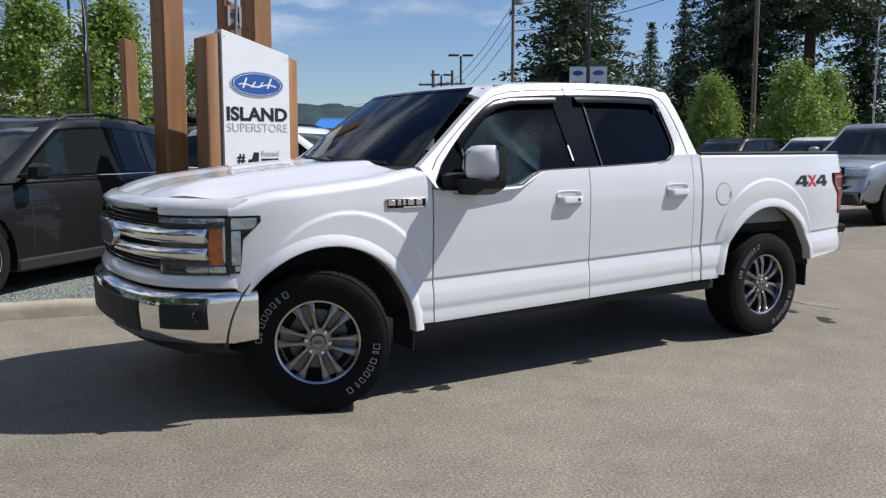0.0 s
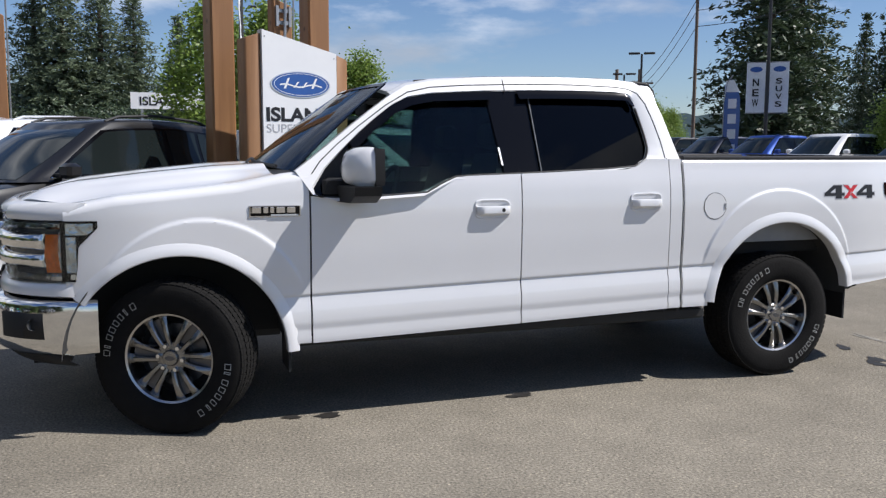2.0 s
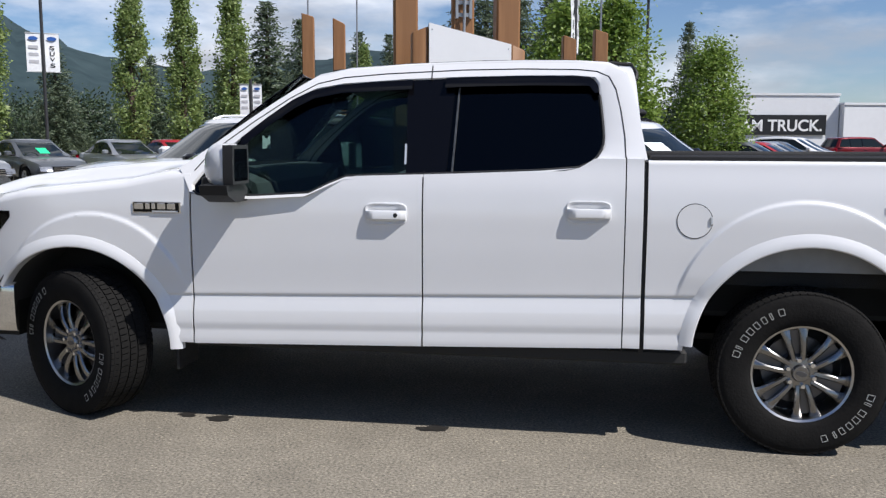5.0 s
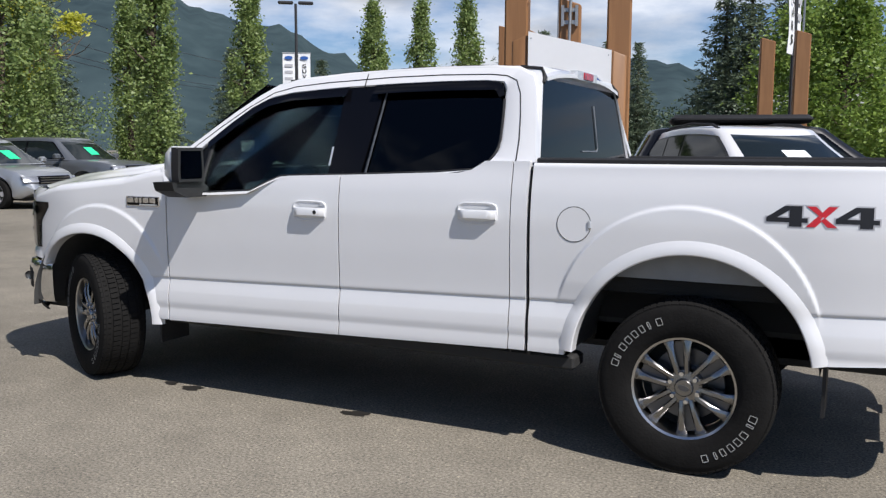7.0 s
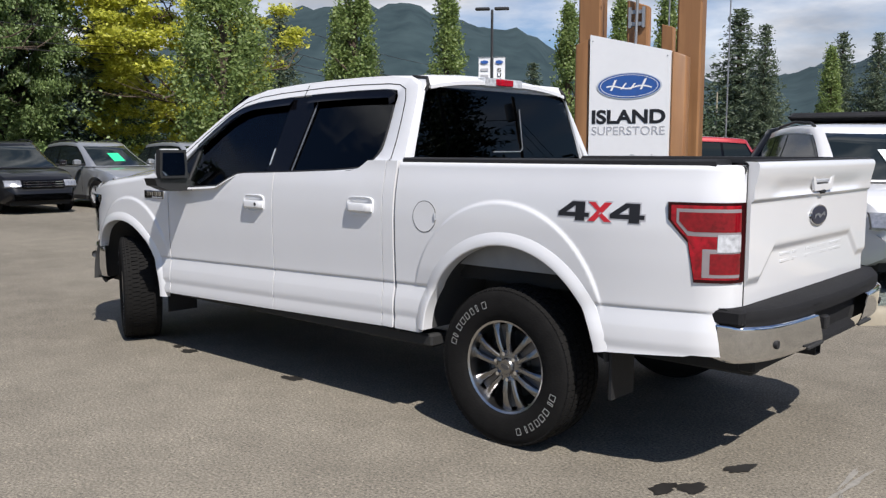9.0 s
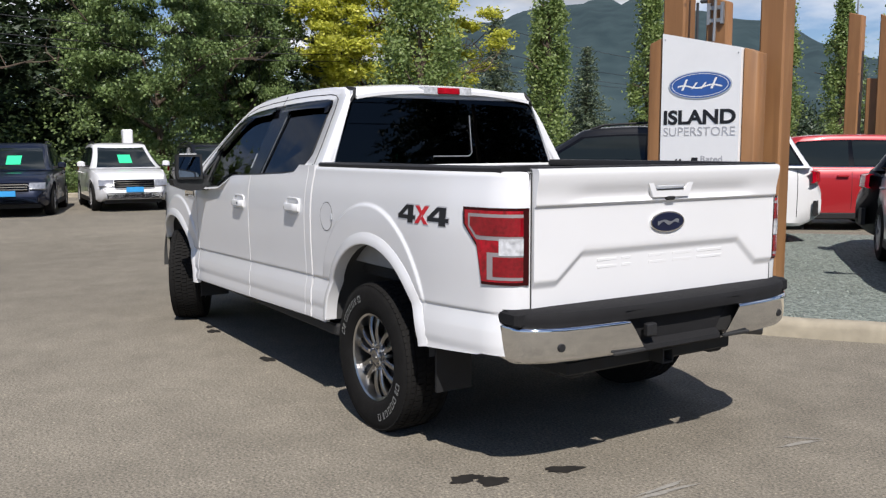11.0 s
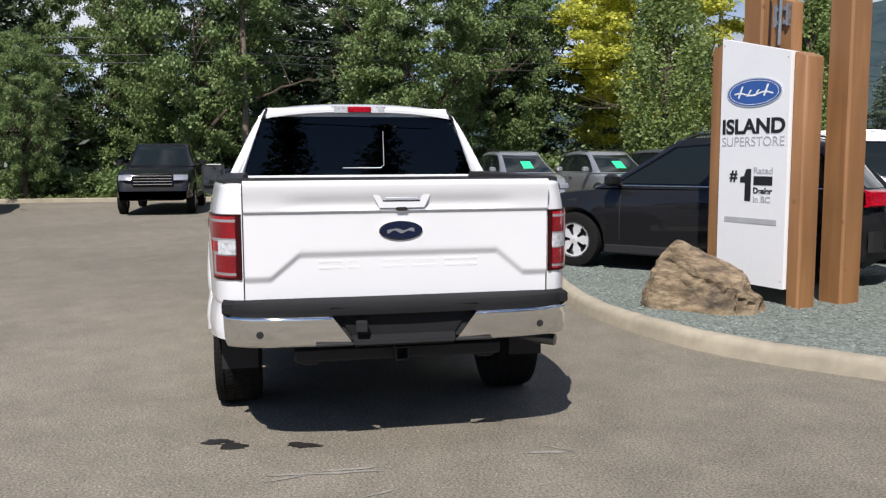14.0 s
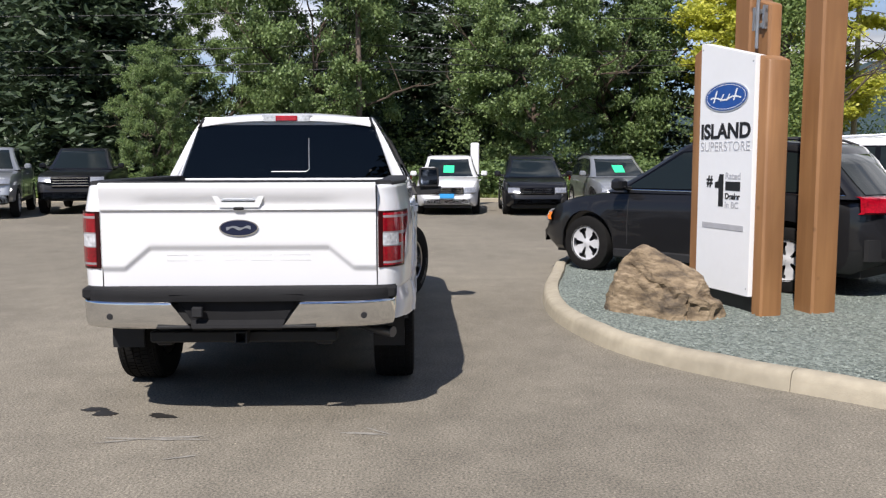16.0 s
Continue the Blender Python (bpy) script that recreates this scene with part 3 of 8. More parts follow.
def build_marks():
    """Oil drips and pale scuffs lying on the asphalt."""
    rnd = random.Random(5)

    def blot(name, x, y, rx, ry, turn, mat, label, z=0.004, rag=0.35):
        n = 26
        ph = [rnd.uniform(0, 6.28) for _ in range(4)]
        pts = []
        for i in range(n):
            a = 2 * math.pi * i / n
            r = 1 + rag * (0.5 * math.sin(2 * a + ph[0]) + 0.35 * math.sin(3 * a + ph[1]) + 0.3 * math.sin(5 * a + ph[2]) + 0.25 * math.sin(9 * a + ph[3]))
            px, py = rx * r * math.cos(a), ry * r * math.sin(a)
            pts.append((x + px * math.cos(turn) - py * math.sin(turn), y + px * math.sin(turn) + py * math.cos(turn), z))
        s = Shape().add([(x, y, z)] + pts, [(0, 1 + i, 1 + (i + 1) % n) for i in range(n)])
        tagged(part(name, s, mat, smooth=0), label, "stain", kind="structure")

    for x, y, rx, ry, t in ((-1.265, -0.893, 0.05, 0.035, 0.1), (-1.07, -0.925, 0.075, 0.042, 0.2), (0.08, -0.90, 0.085, 0.04, 0.0), (2.862, -0.513, 0.085, 0.042, 1.35), (2.71, -0.965, 0.075, 0.045, 1.3), (2.80, -0.875, 0.085, 0.045, 1.2)):
        blot("oil_stain", x, y, rx, ry, t, STAIN, "dark oil drip dried on the asphalt")
    for x, y, rx, ry, t in ((3.30, -0.42, 0.015, 0.24, -0.1), (3.27, -0.30, 0.010, 0.18, 0.06), (3.33, -0.62, 0.008, 0.12, 0.25), (3.24, 0.71, 0.013, 0.15, -0.15), (3.20, 0.80, 0.009, 0.08, -0.7), (3.60, -0.20, 0.008, 0.10, 0.4)):
        blot("chalk_scuff", x, y, rx, ry, t, SCUFF, "pale chalky scuff scraped on the asphalt", rag=0.55)


build_ground()
build_island()
build_marks()


# ---- the dealer's sign ----
SIGN_U = Vector((0.966, 0.256, 0)).normalized()
SIGN_N = Vector((-SIGN_U.y, SIGN_U.x, 0))
SIGN_AT = Vector((-0.779, 3.909, 0.03))


def oval(rx, rz, y, n=40, squash=1.0):
    return [(rx * math.cos(2 * math.pi * i / n), y, rz * math.sin(2 * math.pi * i / n)) for i in range(n)]


def logo_badge(parent, x, z, rx, rz, at_y, deep=0.006, ground=None):
    """Oval badge: silver rim, blue field, and a plain flowing stroke in place of letters."""
    s = Shape().loft([oval(rx, rz, 0), oval(rx, rz, -deep)])
    rim = part("badge", s, SILVER, parent, "blue oval badge with a silver rim", at=pose(x, at_y, z))
    s = Shape().loft([oval(rx * 0.955, rz * 0.92, -deep), oval(rx * 0.955, rz * 0.92, -deep - 0.002)])
    part("badge_field", s, ground or LOGO_BLUE, rim)
    ring = [[(k * rx * math.cos(a), -deep - 0.0030, q * rz * math.sin(a)) for a in np.linspace(0, 2 * math.pi, 41)[:-1]] for k, q in ((0.895, 0.835), (0.875, 0.800))]
    white = PANEL_WHITE if ground is None else SILVER
    part("badge_ring", Shape().grid(ring, loop=True), white, rim, smooth=0)
    # slanted plain strokes across the field
    for x0, w, z0, z1 in ((-0.58, 0.07, -0.34, 0.46), (-0.26, 0.06, -0.26, 0.20), (0.02, 0.06, -0.26, 0.18), (0.34, 0.07, -0.28, 0.50)):
        q = [(x0 * rx, z0 * rz), ((x0 + w) * rx, z0 * rz), ((x0 + w + 0.14) * rx, z1 * rz), ((x0 + 0.14) * rx, z1 * rz)]
        part("badge_stroke", Shape().add([(a, -deep - 0.0034, b) for a, b in q], [(0, 1, 2, 3)]), white, rim, smooth=0)
    rows = []
    for i in range(25):
        t = i / 24
        xx, zz, th = lerp(-0.70, 0.70, t) * rx, rz * (0.10 * math.sin(t * 9.5 + 0.4) - 0.10), rz * 0.055
        rows.append([(xx, -deep - 0.0038, zz - th), (xx, -deep - 0.0038, zz + th)])
    part("badge_stroke", Shape().grid(rows), white, rim, smooth=0)
    return rim


def build_sign():
    """Local x along the face, y into the depth, z up."""
    at = Matrix(((SIGN_U.x, SIGN_N.x, 0, SIGN_AT.x), (SIGN_U.y, SIGN_N.y, 0, SIGN_AT.y), (0, 0, 1, 0), (0, 0, 0, 1)))
    sign = thing("pylon_sign", at, "white dealership sign panel between brown timber side slabs", "sign")
    w = 0.866

    def slab(x0, x1, y0, y1, za, zb, name="side_slab"):
        s = Shape()
        c = 0.018
        ring = lambda z, top: [(x0 + c, y0, z(x0)), (x1 - c, y0, z(x1)), (x1, y0 + c, z(x1)), (x1, y1 - c, z(x1)), (x1 - c, y1, z(x1)), (x0 + c, y1, z(x0)), (x0, y1 - c, z(x0)), (x0, y0 + c, z(x0))]
        zt = lambda x: lerp(za, zb, (x - x0) / (x1 - x0))
        s.loft([ring(lambda x: 0.03, 0), ring(lambda x: zt(x) - 0.012, 0), [(lerp(p[0], (x0 + x1) / 2, 0.06), lerp(p[1], (y0 + y1) / 2, 0.06), zt(p[0])) for p in ring(lambda x: 0, 1)]])
        return part(name, s, WOOD, sign)

    slab(-0.178, -0.004, 0.004, 0.25, 2.59, 2.65)
    slab(w + 0.004, w + 0.155, 0.01, 0.245, 2.475, 2.42)
    # the face: its upper edge falls to one side
    zl, zr, zb = 2.685, 2.476, 0.25
    s = Shape().loft([[(0, y, zb), (w, y, zb), (w, y, zr), (0, y, zl)] for y in (0.10, -0.022)])
    face = part("face_panel", s, PANEL_WHITE, sign, "white painted face panel", smooth=20)
    s = Shape().loft([[(0.01, y, 0.06), (w - 0.01, y, 0.06), (w - 0.01, y, zb), (0.01, y, zb)] for y in (0.28, 0.06)])
    part("plinth", s, INK, sign, "black recessed foot", smooth=20)
    for x, z in ((0.03, zl - 0.07), (w - 0.03, zr - 0.05), (0.03, 0.32), (w - 0.03, 0.32)):
        part("screw", Shape().lathe_y([(0.0, -0.004), (0.007, -0.003), (0.007, 0.0)], 10), GALV, sign, at=pose(x, -0.0225, z))
    y = -0.0225
    logo_badge(sign, 0.435, 2.128, 0.350, 0.141, y)

    def words(text, x, z, width, height, mat, bold, name):
        for me in letters(writing(text, width, height, mat, bold)):
            part(name, me, None, sign, at=pose(x, y, z))

    words("ISLAND", 0.034, 1.728, 0.796, 0.152, INK, 0.036, "sign_letters")
    words("SUPERSTORE", 0.036, 1.612, 0.792, 0.090, INK_GREY, -0.004, "sign_letters")
    words("#", 0.150, 1.255, 0.105, 0.115, INK, 0.03, "sign_letters")
    one = [(0.0, 0.235), (0.05, 0.245), (0.075, 0.315), (0.140, 0.315), (0.140, 0.0), (0.063, 0.0), (0.063, 0.18), (0.0, 0.18)]
    part("sign_letters", Shape().loft([[(px, d, pz) for px, pz in one] for d in (0.0, -0.003)]), INK, sign, at=pose(0.293, y, 1.072), smooth=0)
    words("Rated", 0.467, 1.343, 0.235, 0.062, INK_GREY, 0.012, "sign_letters")
    words("Dealer", 0.467, 1.148, 0.235, 0.060, INK, 0.03, "sign_letters")
    words("in BC", 0.467, 1.064, 0.215, 0.062, INK_GREY, 0.02, "sign_letters")
    part("sign_bar", Shape().box(0.467, 0.700, -0.003, 0, 1.232, 1.318), INK, sign, at=pose(0, y, 0), smooth=0)
    part("sign_bar", Shape().box(0.095, 0.765, -0.003, 0, 0.852, 0.905), INK_GREY, sign, at=pose(0, y, 0), smooth=0)


def timber(name, x, y, turn, w, d, z0, z1, label, slope=0.0, group="timber posts"):
    c = 0.02

    def ring(z, k, q=0.0):
        a, b = w / 2 - k, d / 2 - k
        return [(px, py, z + slope * px) for px, py in ((-a + c, -b), (a - c, -b), (a, -b + c), (a, b - c), (a - c, b), (-a + c, b), (-a, b - c), (-a, -b + c))]

    s = Shape().loft([ring(z0, 0), ring(z1 - 0.012, 0), ring(z1, 0.012)])
    return tagged(part(name, s, WOOD, at=pose(x, y, 0, 0, 0, turn)), label, "post", group)


build_sign()
timber("timber_post", -1.16, 4.55, 15, 0.265, 0.275, 0.02, 3.5, "tall square brown-stained timber post in the gravel")
timber("timber_post", -0.05, 4.80, 15, 0.265, 0.275, 0.02, 3.5, "tall square brown-stained timber post in the gravel")
short = timber("timber_post", -0.50, 4.44, 15, 0.24, 0.15, 0.02, 3.05, "short timber post with a metal flag bracket", -0.35)
bracket = part("flag_bracket", Shape().box(-0.09, 0.09, -0.105, -0.076, 2.80, 2.84).box(-0.09, 0.09, -0.105, -0.076, 2.93, 2.97).box(-0.09, -0.06, -0.115, -0.076, 2.78, 3.00).box(0.06, 0.09, -0.115, -0.076, 2.78, 3.00), GALV, short, "galvanised bracket", smooth=20)
part("flag_pole", Shape().tube([(0.0, -0.125, 2.6), (0.03, -0.135, 3.9)], 0.017, 8), GALV, short, "thin metal flag pole")
for x, y, z, sl in ((-5.57, 14.88, 4.36, -0.3), (-4.80, 14.81, 4.20, -0.5), (0.52, 13.91, 3.65, -0.3), (1.18, 13.81, 3.75, -0.3)):
    timber("timber_post", x, y, 12, 0.28, 0.26, 0.0, z, "square brown-stained timber post with a slanted top", sl)
timber("timber_post", -5.10, 14.87, 12, 0.26, 0.22, 0.0, 2.95, "low timber post standing against a taller one", -0.1)


def build_rock():
    """An angular boulder with a flat slanting top."""
    bm = bmesh.new()
    bmesh.ops.create_icosphere(bm, subdivisions=5, radius=1.0)
    cuts = [((0, -1, 0.28), 0.44), ((0.1, 0.16, 1), 0.66), ((-0.05, 0.45, 1), 0.58), ((0, 1, 0.12), 0.53), ((1, -0.1, 0.35), 0.37), ((1, 0, -0.5), 0.36), ((-1, 0, 0.3), 0.38), ((0.7, 0.7, 0.2), 0.50), ((0.75, -0.6, 0.2), 0.43), ((0.6, 0.35, 0.75), 0.53), ((-0.6, -0.7, 0.35), 0.46), ((-0.5, 0.8, 0.3), 0.52), ((0.25, -0.75, 0.75), 0.62), ((0, 0, -1), 0.04)]
    seam = Vector((-0.25, 0.5, 1.0)).normalized()
    for v in bm.verts:
        p = v.co * 0.95 + Vector((0, 0, 0.25))
        for _ in range(3):
            for nrm, d in cuts:
                q = Vector(nrm).normalized()
                p -= q * max(0.0, p.dot(q) - d)
        h = p.dot(seam) + 0.03 * noise.noise(p * 4)
        inner = Vector((0, 0, 0.25)) - p
        # a lower ledge and a weathered seam across the face
        p += inner * (0.13 * smooth01(0.395, 0.41, h) * smooth01(-0.25, 0.25, p.y) + 0.10 * math.exp(-((h - 0.30) / 0.012) ** 2) + 0.05 * math.exp(-((h - 0.18) / 0.010) ** 2))
        p += 0.030 * Vector((noise.noise(p * 4), noise.noise(p * 4 + Vector((5, 0, 0))), noise.noise(p * 4 + Vector((0, 7, 0)))))
        p += 0.014 * Vector((noise.noise(p * 14), noise.noise(p * 14 + Vector((5, 0, 0))), noise.noise(p * 14 + Vector((0, 7, 0)))))
        v.co = Vector((p.x, p.y * 1.12, p.z * 0.92))
    me = bpy.data.meshes.new("boulder")
    bm.to_mesh(me)
    bm.free()
    tagged(part("boulder", finish(me, ROCK, 0), at=pose(-0.13, 3.33, 0.06, 0, 0, -45)), "angular tan and brown boulder lying on the gravel", "rock")


build_rock()


# ---- the white pickup ----
FRONT, REAR = -1.842, 1.850
ARCH = {-1: (-1.830, 0.382, 0.545), 1: (1.860, 0.475, 0.530)}
CREASE = {-1: (-1.72, 0.55, 0.546), 1: (1.83, 0.62, 0.584)}


def rake(x, z):
    """The lower body lines climb towards the tail."""
    return 0.0255 * (x - 0.9) * (1 - smooth01(0.85, 1.15, z))


Z_COARSE = [0.40, 0.425, 0.455, 0.49, 0.512, 0.545, 0.562, 0.578, 0.60, 0.648, 0.66, 0.70, 0.722, 0.731, 0.738, 0.746, 0.77, 0.80, 0.83, 0.86, 0.89, 0.92, 0.95, 0.98, 1.01, 1.04, 1.07, 1.10, 1.13, 1.16, 1.19, 1.22, 1.25, 1.28, 1.31, 1.34, 1.37, 1.40]
Z_ROWS = [z for z in Z_COARSE if z < 0.75] + [0.755 + 0.008 * i for i in range(81)]


PROFILE_Z = np.linspace(0.38, 1.42, 261)
PROFILE_Y = np.interp(PROFILE_Z, [0.40, 0.43, 0.475, 0.512, 0.545, 0.562, 0.578, 0.60, 0.648, 0.66, 0.70, 0.722, 0.731, 0.738, 0.80, 0.95, 1.12, 1.25, 1.33, 1.38], [0.925, 0.962, 1.000, 1.003, 0.997, 0.997, 1.002, 1.0012, 0.9985, 0.9965, 0.988, 0.983, 0.981, 0.988, 0.989, 0.995, 0.996, 0.984, 0.966, 0.955])
SOFT_Y = np.convolve(np.pad(PROFILE_Y, 20, mode="edge"), np.hanning(43)[1:-1] / np.hanning(43)[1:-1].sum(), mode="valid")
PROFILE_Y = np.where(PROFILE_Z > 0.84, SOFT_Y, np.where(PROFILE_Z > 0.75, PROFILE_Y + (SOFT_Y - PROFILE_Y) * (PROFILE_Z - 0.75) / 0.09, PROFILE_Y))


def side_y(x, z):
    """Half width of the body at x and height z."""
    y = float(np.interp(z - rake(x, z), PROFILE_Z, PROFILE_Y))
    if x < -1.9:
        y -= 0.075 * ((-1.9 - x) / 0.5) ** 2
    if x > 2.3:
        y -= 0.085 * ((x - 2.3) / 0.65) ** 2
    for k in (-1, 1):
        xc, zc, rc = CREASE[k]
        r = math.hypot(x - xc, max(0.0, z - zc))
        y += 0.011 * (1 - smooth01(rc - 0.008, rc + 0.006, r)) * smooth01(0.70, 0.86, z)
    return y


def arch_z(x, k, grow=0.0):
    xc, zc, r = ARCH[k]
    r += grow
    d = abs(x - xc)
    return zc + math.sqrt(r * r - d * d) if d < r else -1.0


def arch_xs(k, grow=0.0):
    xc, zc, r = ARCH[k]
    return [xc + (r + grow) * math.cos(radians(a)) for a in range(180, -1, -5)]


def side_panel(xs, low, high, shoulder=0.0, sgn=-1, thick=0.02, out=0.0):
    """A body-side panel between the lines low(x) and high(x), with a rounded shoulder of that width on top."""
    rows = []
    for z in Z_ROWS:
        zr = [min(max(z + rake(x, z), low(x)), high(x)) for x in xs]
        rows.append([(x, sgn * (side_y(x, q) + out), q) for x, q in zip(xs, zr)])
    if shoulder:
        for a in (22, 45, 68, 90):
            c, s = math.cos(radians(a)), math.sin(radians(a))
            rows.append([(x, sgn * (side_y(x, high(x)) - shoulder * (1 - c)), high(x) + shoulder * 0.55 * s) for x in xs])
    return Shape().plate(rows, (0, -sgn * thick, 0))


def hood_edge(x):
    return float(np.interp(x, [-2.36, -2.12, -1.81, -1.52, -1.40, -1.30, -1.165], [1.165, 1.215, 1.245, 1.275, 1.30, 1.320, 1.335]))


def belt(x):
    return float(np.interp(x, [-1.16, -1.02, -0.60, -0.50, -0.40, -0.30, 0.73, 0.80, 0.86, 0.91, 1.02], [1.205, 1.19, 1.205, 1.235, 1.285, 1.302, 1.335, 1.352, 1.39, 1.42, 1.42]))


def front_x(y):
    a = min(1.0, abs(y) / 0.985)
    return -2.745 + 0.15 * a**2 + 0.375 * a**7


def build_body(truck):
    f_xs = sorted(set([-2.33, -2.30, -2.27] + [x for x in arch_xs(-1) if x > -2.36] + list(np.linspace(-2.3, -1.17, 140))))

    def f_low(x):
        a = arch_z(x, -1, 0.03)
        return max(a, 0.735 if x < -2.2 else 0.43)

    r_xs = sorted(set(list(np.linspace(1.118, 2.78, 205)) + arch_xs(1)))

    def r_low(x):
        base = 0.49 if x < 1.6 else float(np.interp(x, [2.3, 2.9], [0.555, 0.60]))
        return max(arch_z(x, 1, 0.03), base)

    for sgn in (-1, 1):
        fender = part("front_fender", side_panel(f_xs, f_low, lambda x: hood_edge(x) - 0.045, 0.085, sgn), WHITE_PAINT, truck)
        front_door = part("front_door", side_panel(list(np.linspace(-1.160, 0.036, 34)), lambda x: 0.458 + 0.026 * x, belt, 0.0, sgn, 0.05), WHITE_PAINT, truck)
        rear_door = part("rear_door", side_panel(list(np.linspace(0.044, 1.012, 28)), lambda x: 0.458 + 0.030 * x, belt, 0.0, sgn, 0.05), WHITE_PAINT, truck)
        part("cab_corner", side_panel(list(np.linspace(1.018, 1.098, 6)), lambda x: 0.49, lambda x: 1.40, 0.0, sgn, 0.05), WHITE_PAINT, truck)
        # bed side with the rounded rear corner
        rows = []
        for z in Z_ROWS[2:]:
            zz = lambda x: min(max(z + rake(x, z), r_low(x)), 1.370)
            row = [(x, sgn * side_y(x, zz(x)), zz(x)) for x in r_xs]
            for a in range(10, 91, 10):
                c, s = math.cos(radians(a)), math.sin(radians(a))
                x = 2.78 + 0.165 * s
                zc = min(max(z + rake(2.78, z), 0.60), 1.370)
                zc = max(zc, 0.80) if a > 70 else zc
                row.append((x, sgn * (side_y(2.78, zc) - 0.10 * (1 - c) - 0.02 * s), zc))
            zc = min(max(z, 0.80), 1.370)
            row.append((2.955, sgn * 0.796, zc))
            rows.append(row)
        base = rows[len(Z_ROWS[2:]) - 1]
        turns = [0.0] * len(r_xs) + [radians(a) for a in range(10, 91, 10)] + [radians(90)]
        for a in (30, 60, 90):
            c, s = math.cos(radians(a)), math.sin(radians(a))
            rows.append([(p[0] - 0.025 * (1 - c) * math.sin(q), p[1] - sgn * 0.025 * (1 - c) * math.cos(q), 1.370 + 0.02 * s) for p, q in zip(base, turns)])
        bed = part("bed_side", Shape().plate(rows, (0, -sgn * 0.03, 0)), WHITE_PAINT, truck)
        lid = [(p[0], p[1], 1.3905) for p in rows[-1][-12:]] + [(2.70, sgn * 0.80, 1.3905)]
        part("bed_corner_top", Shape().loft([lid, [(x, y, z - 0.02) for x, y, z in lid]]), WHITE_PAINT, bed, smooth=20)
        # rail cap
        rail = [[(x, sgn * (side_y(min(x, 2.9), 1.36) - 0.015 - d), z) for x in np.linspace(1.13, 2.86, 12)] for d, z in ((0, 1.392), (0, 1.404), (0.012, 1.412), (0.14, 1.412), (0.152, 1.395), (0.152, 1.33))]
        part("rail_cap", Shape().plate(rail, (0, 0, -0.02)), PLASTIC, bed, "black plastic bed rail cap")
        # wheel-opening flares
        for k, ob in ((-1, fender), (1, bed)):
            xc, zc, r = ARCH[k]
            a0, a1 = ((146, 1) if k < 0 else (176, 9))
            rings = []
            for i in range(45):
                a = radians(lerp(a0, a1, i / 44))
                ring = []
                for dr, dy in ((-0.010, -0.055), (-0.010, 0.011), (-0.005, 0.016), (0.008, 0.0165), (0.032, 0.010), (0.054, 0.001), (0.056, -0.03)):
                    x, z = xc + (r + dr) * math.cos(a), zc + (r + dr) * math.sin(a)
                    ring.append((x, sgn * (side_y(x, max(z, 0.60)) + dy), z))
                rings.append(ring)
            part("arch_flare", Shape().loft(rings), WHITE_PAINT, ob)
            # liner behind the wheel
            rows = []
            for i in range(25):
                a = radians(lerp(177, 3, i / 24))
                rows.append([(xc + (r + 0.015) * math.cos(a), sgn * yy, zc + (r + 0.015) * math.sin(a)) for yy in (0.965, 0.80, 0.52)])
            liner = Shape().plate(rows, (0, 0, 0.012))
            arc = [(xc + (r + 0.02) * math.cos(radians(lerp(180, 0, i / 24))), sgn * 0.52, zc + (r + 0.02) * math.sin(radians(lerp(180, 0, i / 24)))) for i in range(25)]
            liner.add(arc, [tuple(range(25))])
            part("wheel_liner", liner, LINER, truck, smooth=60)
            if k > 0:
                ip = [(xc + (r + 0.01) * math.cos(radians(a)), sgn * 0.885, zc + (r + 0.01) * math.sin(radians(a))) for a in np.linspace(46, 134, 24)]
                part("inner_panel", Shape().loft([ip, [(p[0], sgn * 0.875, p[2]) for p in ip]]), INNER_GREY, truck, smooth=20)
        # mud flaps
        part("mud_flap", Shape().box(-1.285, -1.272, *sorted((sgn * 0.72, sgn * 0.955)), 0.27, 0.56), PLASTIC, truck, "black mud flap", smooth=20)
        part("mud_flap", Shape().box(2.415, 2.430, *sorted((sgn * 0.74, sgn * 0.94)), 0.33, 0.66), PLASTIC, truck, "black mud flap", smooth=20)
        # door handles
        for door, hx in ((front_door, -0.143), (rear_door, 0.843)):
            y0 = side_y(hx, 1.12)
            hz = 1.118 + 0.023 * (hx + 0.143)
            def rim(w, h, out):
                pts = []
                for q in np.linspace(0, 2 * math.pi, 32, endpoint=False):
                    c, d = math.cos(q), math.sin(q)
                    pts.append((hx + w * math.copysign(abs(c) ** 0.45, c), sgn * (y0 + out), hz + h * math.copysign(abs(d) ** 0.45, d)))
                return pts

            part("handle_cup", Shape().grid([rim(0.108, 0.056, -0.004), rim(0.107, 0.055, 0.004), rim(0.103, 0.051, 0.006), rim(0.097, 0.045, 0.004), rim(0.093, 0.041, 0.0008), rim(0.02, 0.01, 0.0006)], loop=True), WHITE_PAINT, door, smooth=35)
            rings = []
            for t in np.linspace(0, 1, 15):
                x = lerp(hx - 0.098, hx + 0.102, t)
                out = 0.008 + 0.020 * min(1.0, math.sin(math.pi * t) * 2.2)
                rings.append([(x, sgn * (y0 + out + dy), hz - 0.004 + dz) for dy, dz in ((-0.016, -0.020), (0.002, -0.024), (0.007, -0.018), (0.008, 0.012), (0.004, 0.020), (-0.014, 0.022))])
            grip = part("handle", Shape().loft(rings), WHITE_PAINT, door, smooth=35)
            if door is front_door and sgn < 0:
                part("lock_button", Shape().lathe_y([(0, 0), (0.011, 0), (0.011, 0.006)], 14), INK, grip, at=pose(hx + 0.055, -(y0 + 0.036), hz - 0.004))
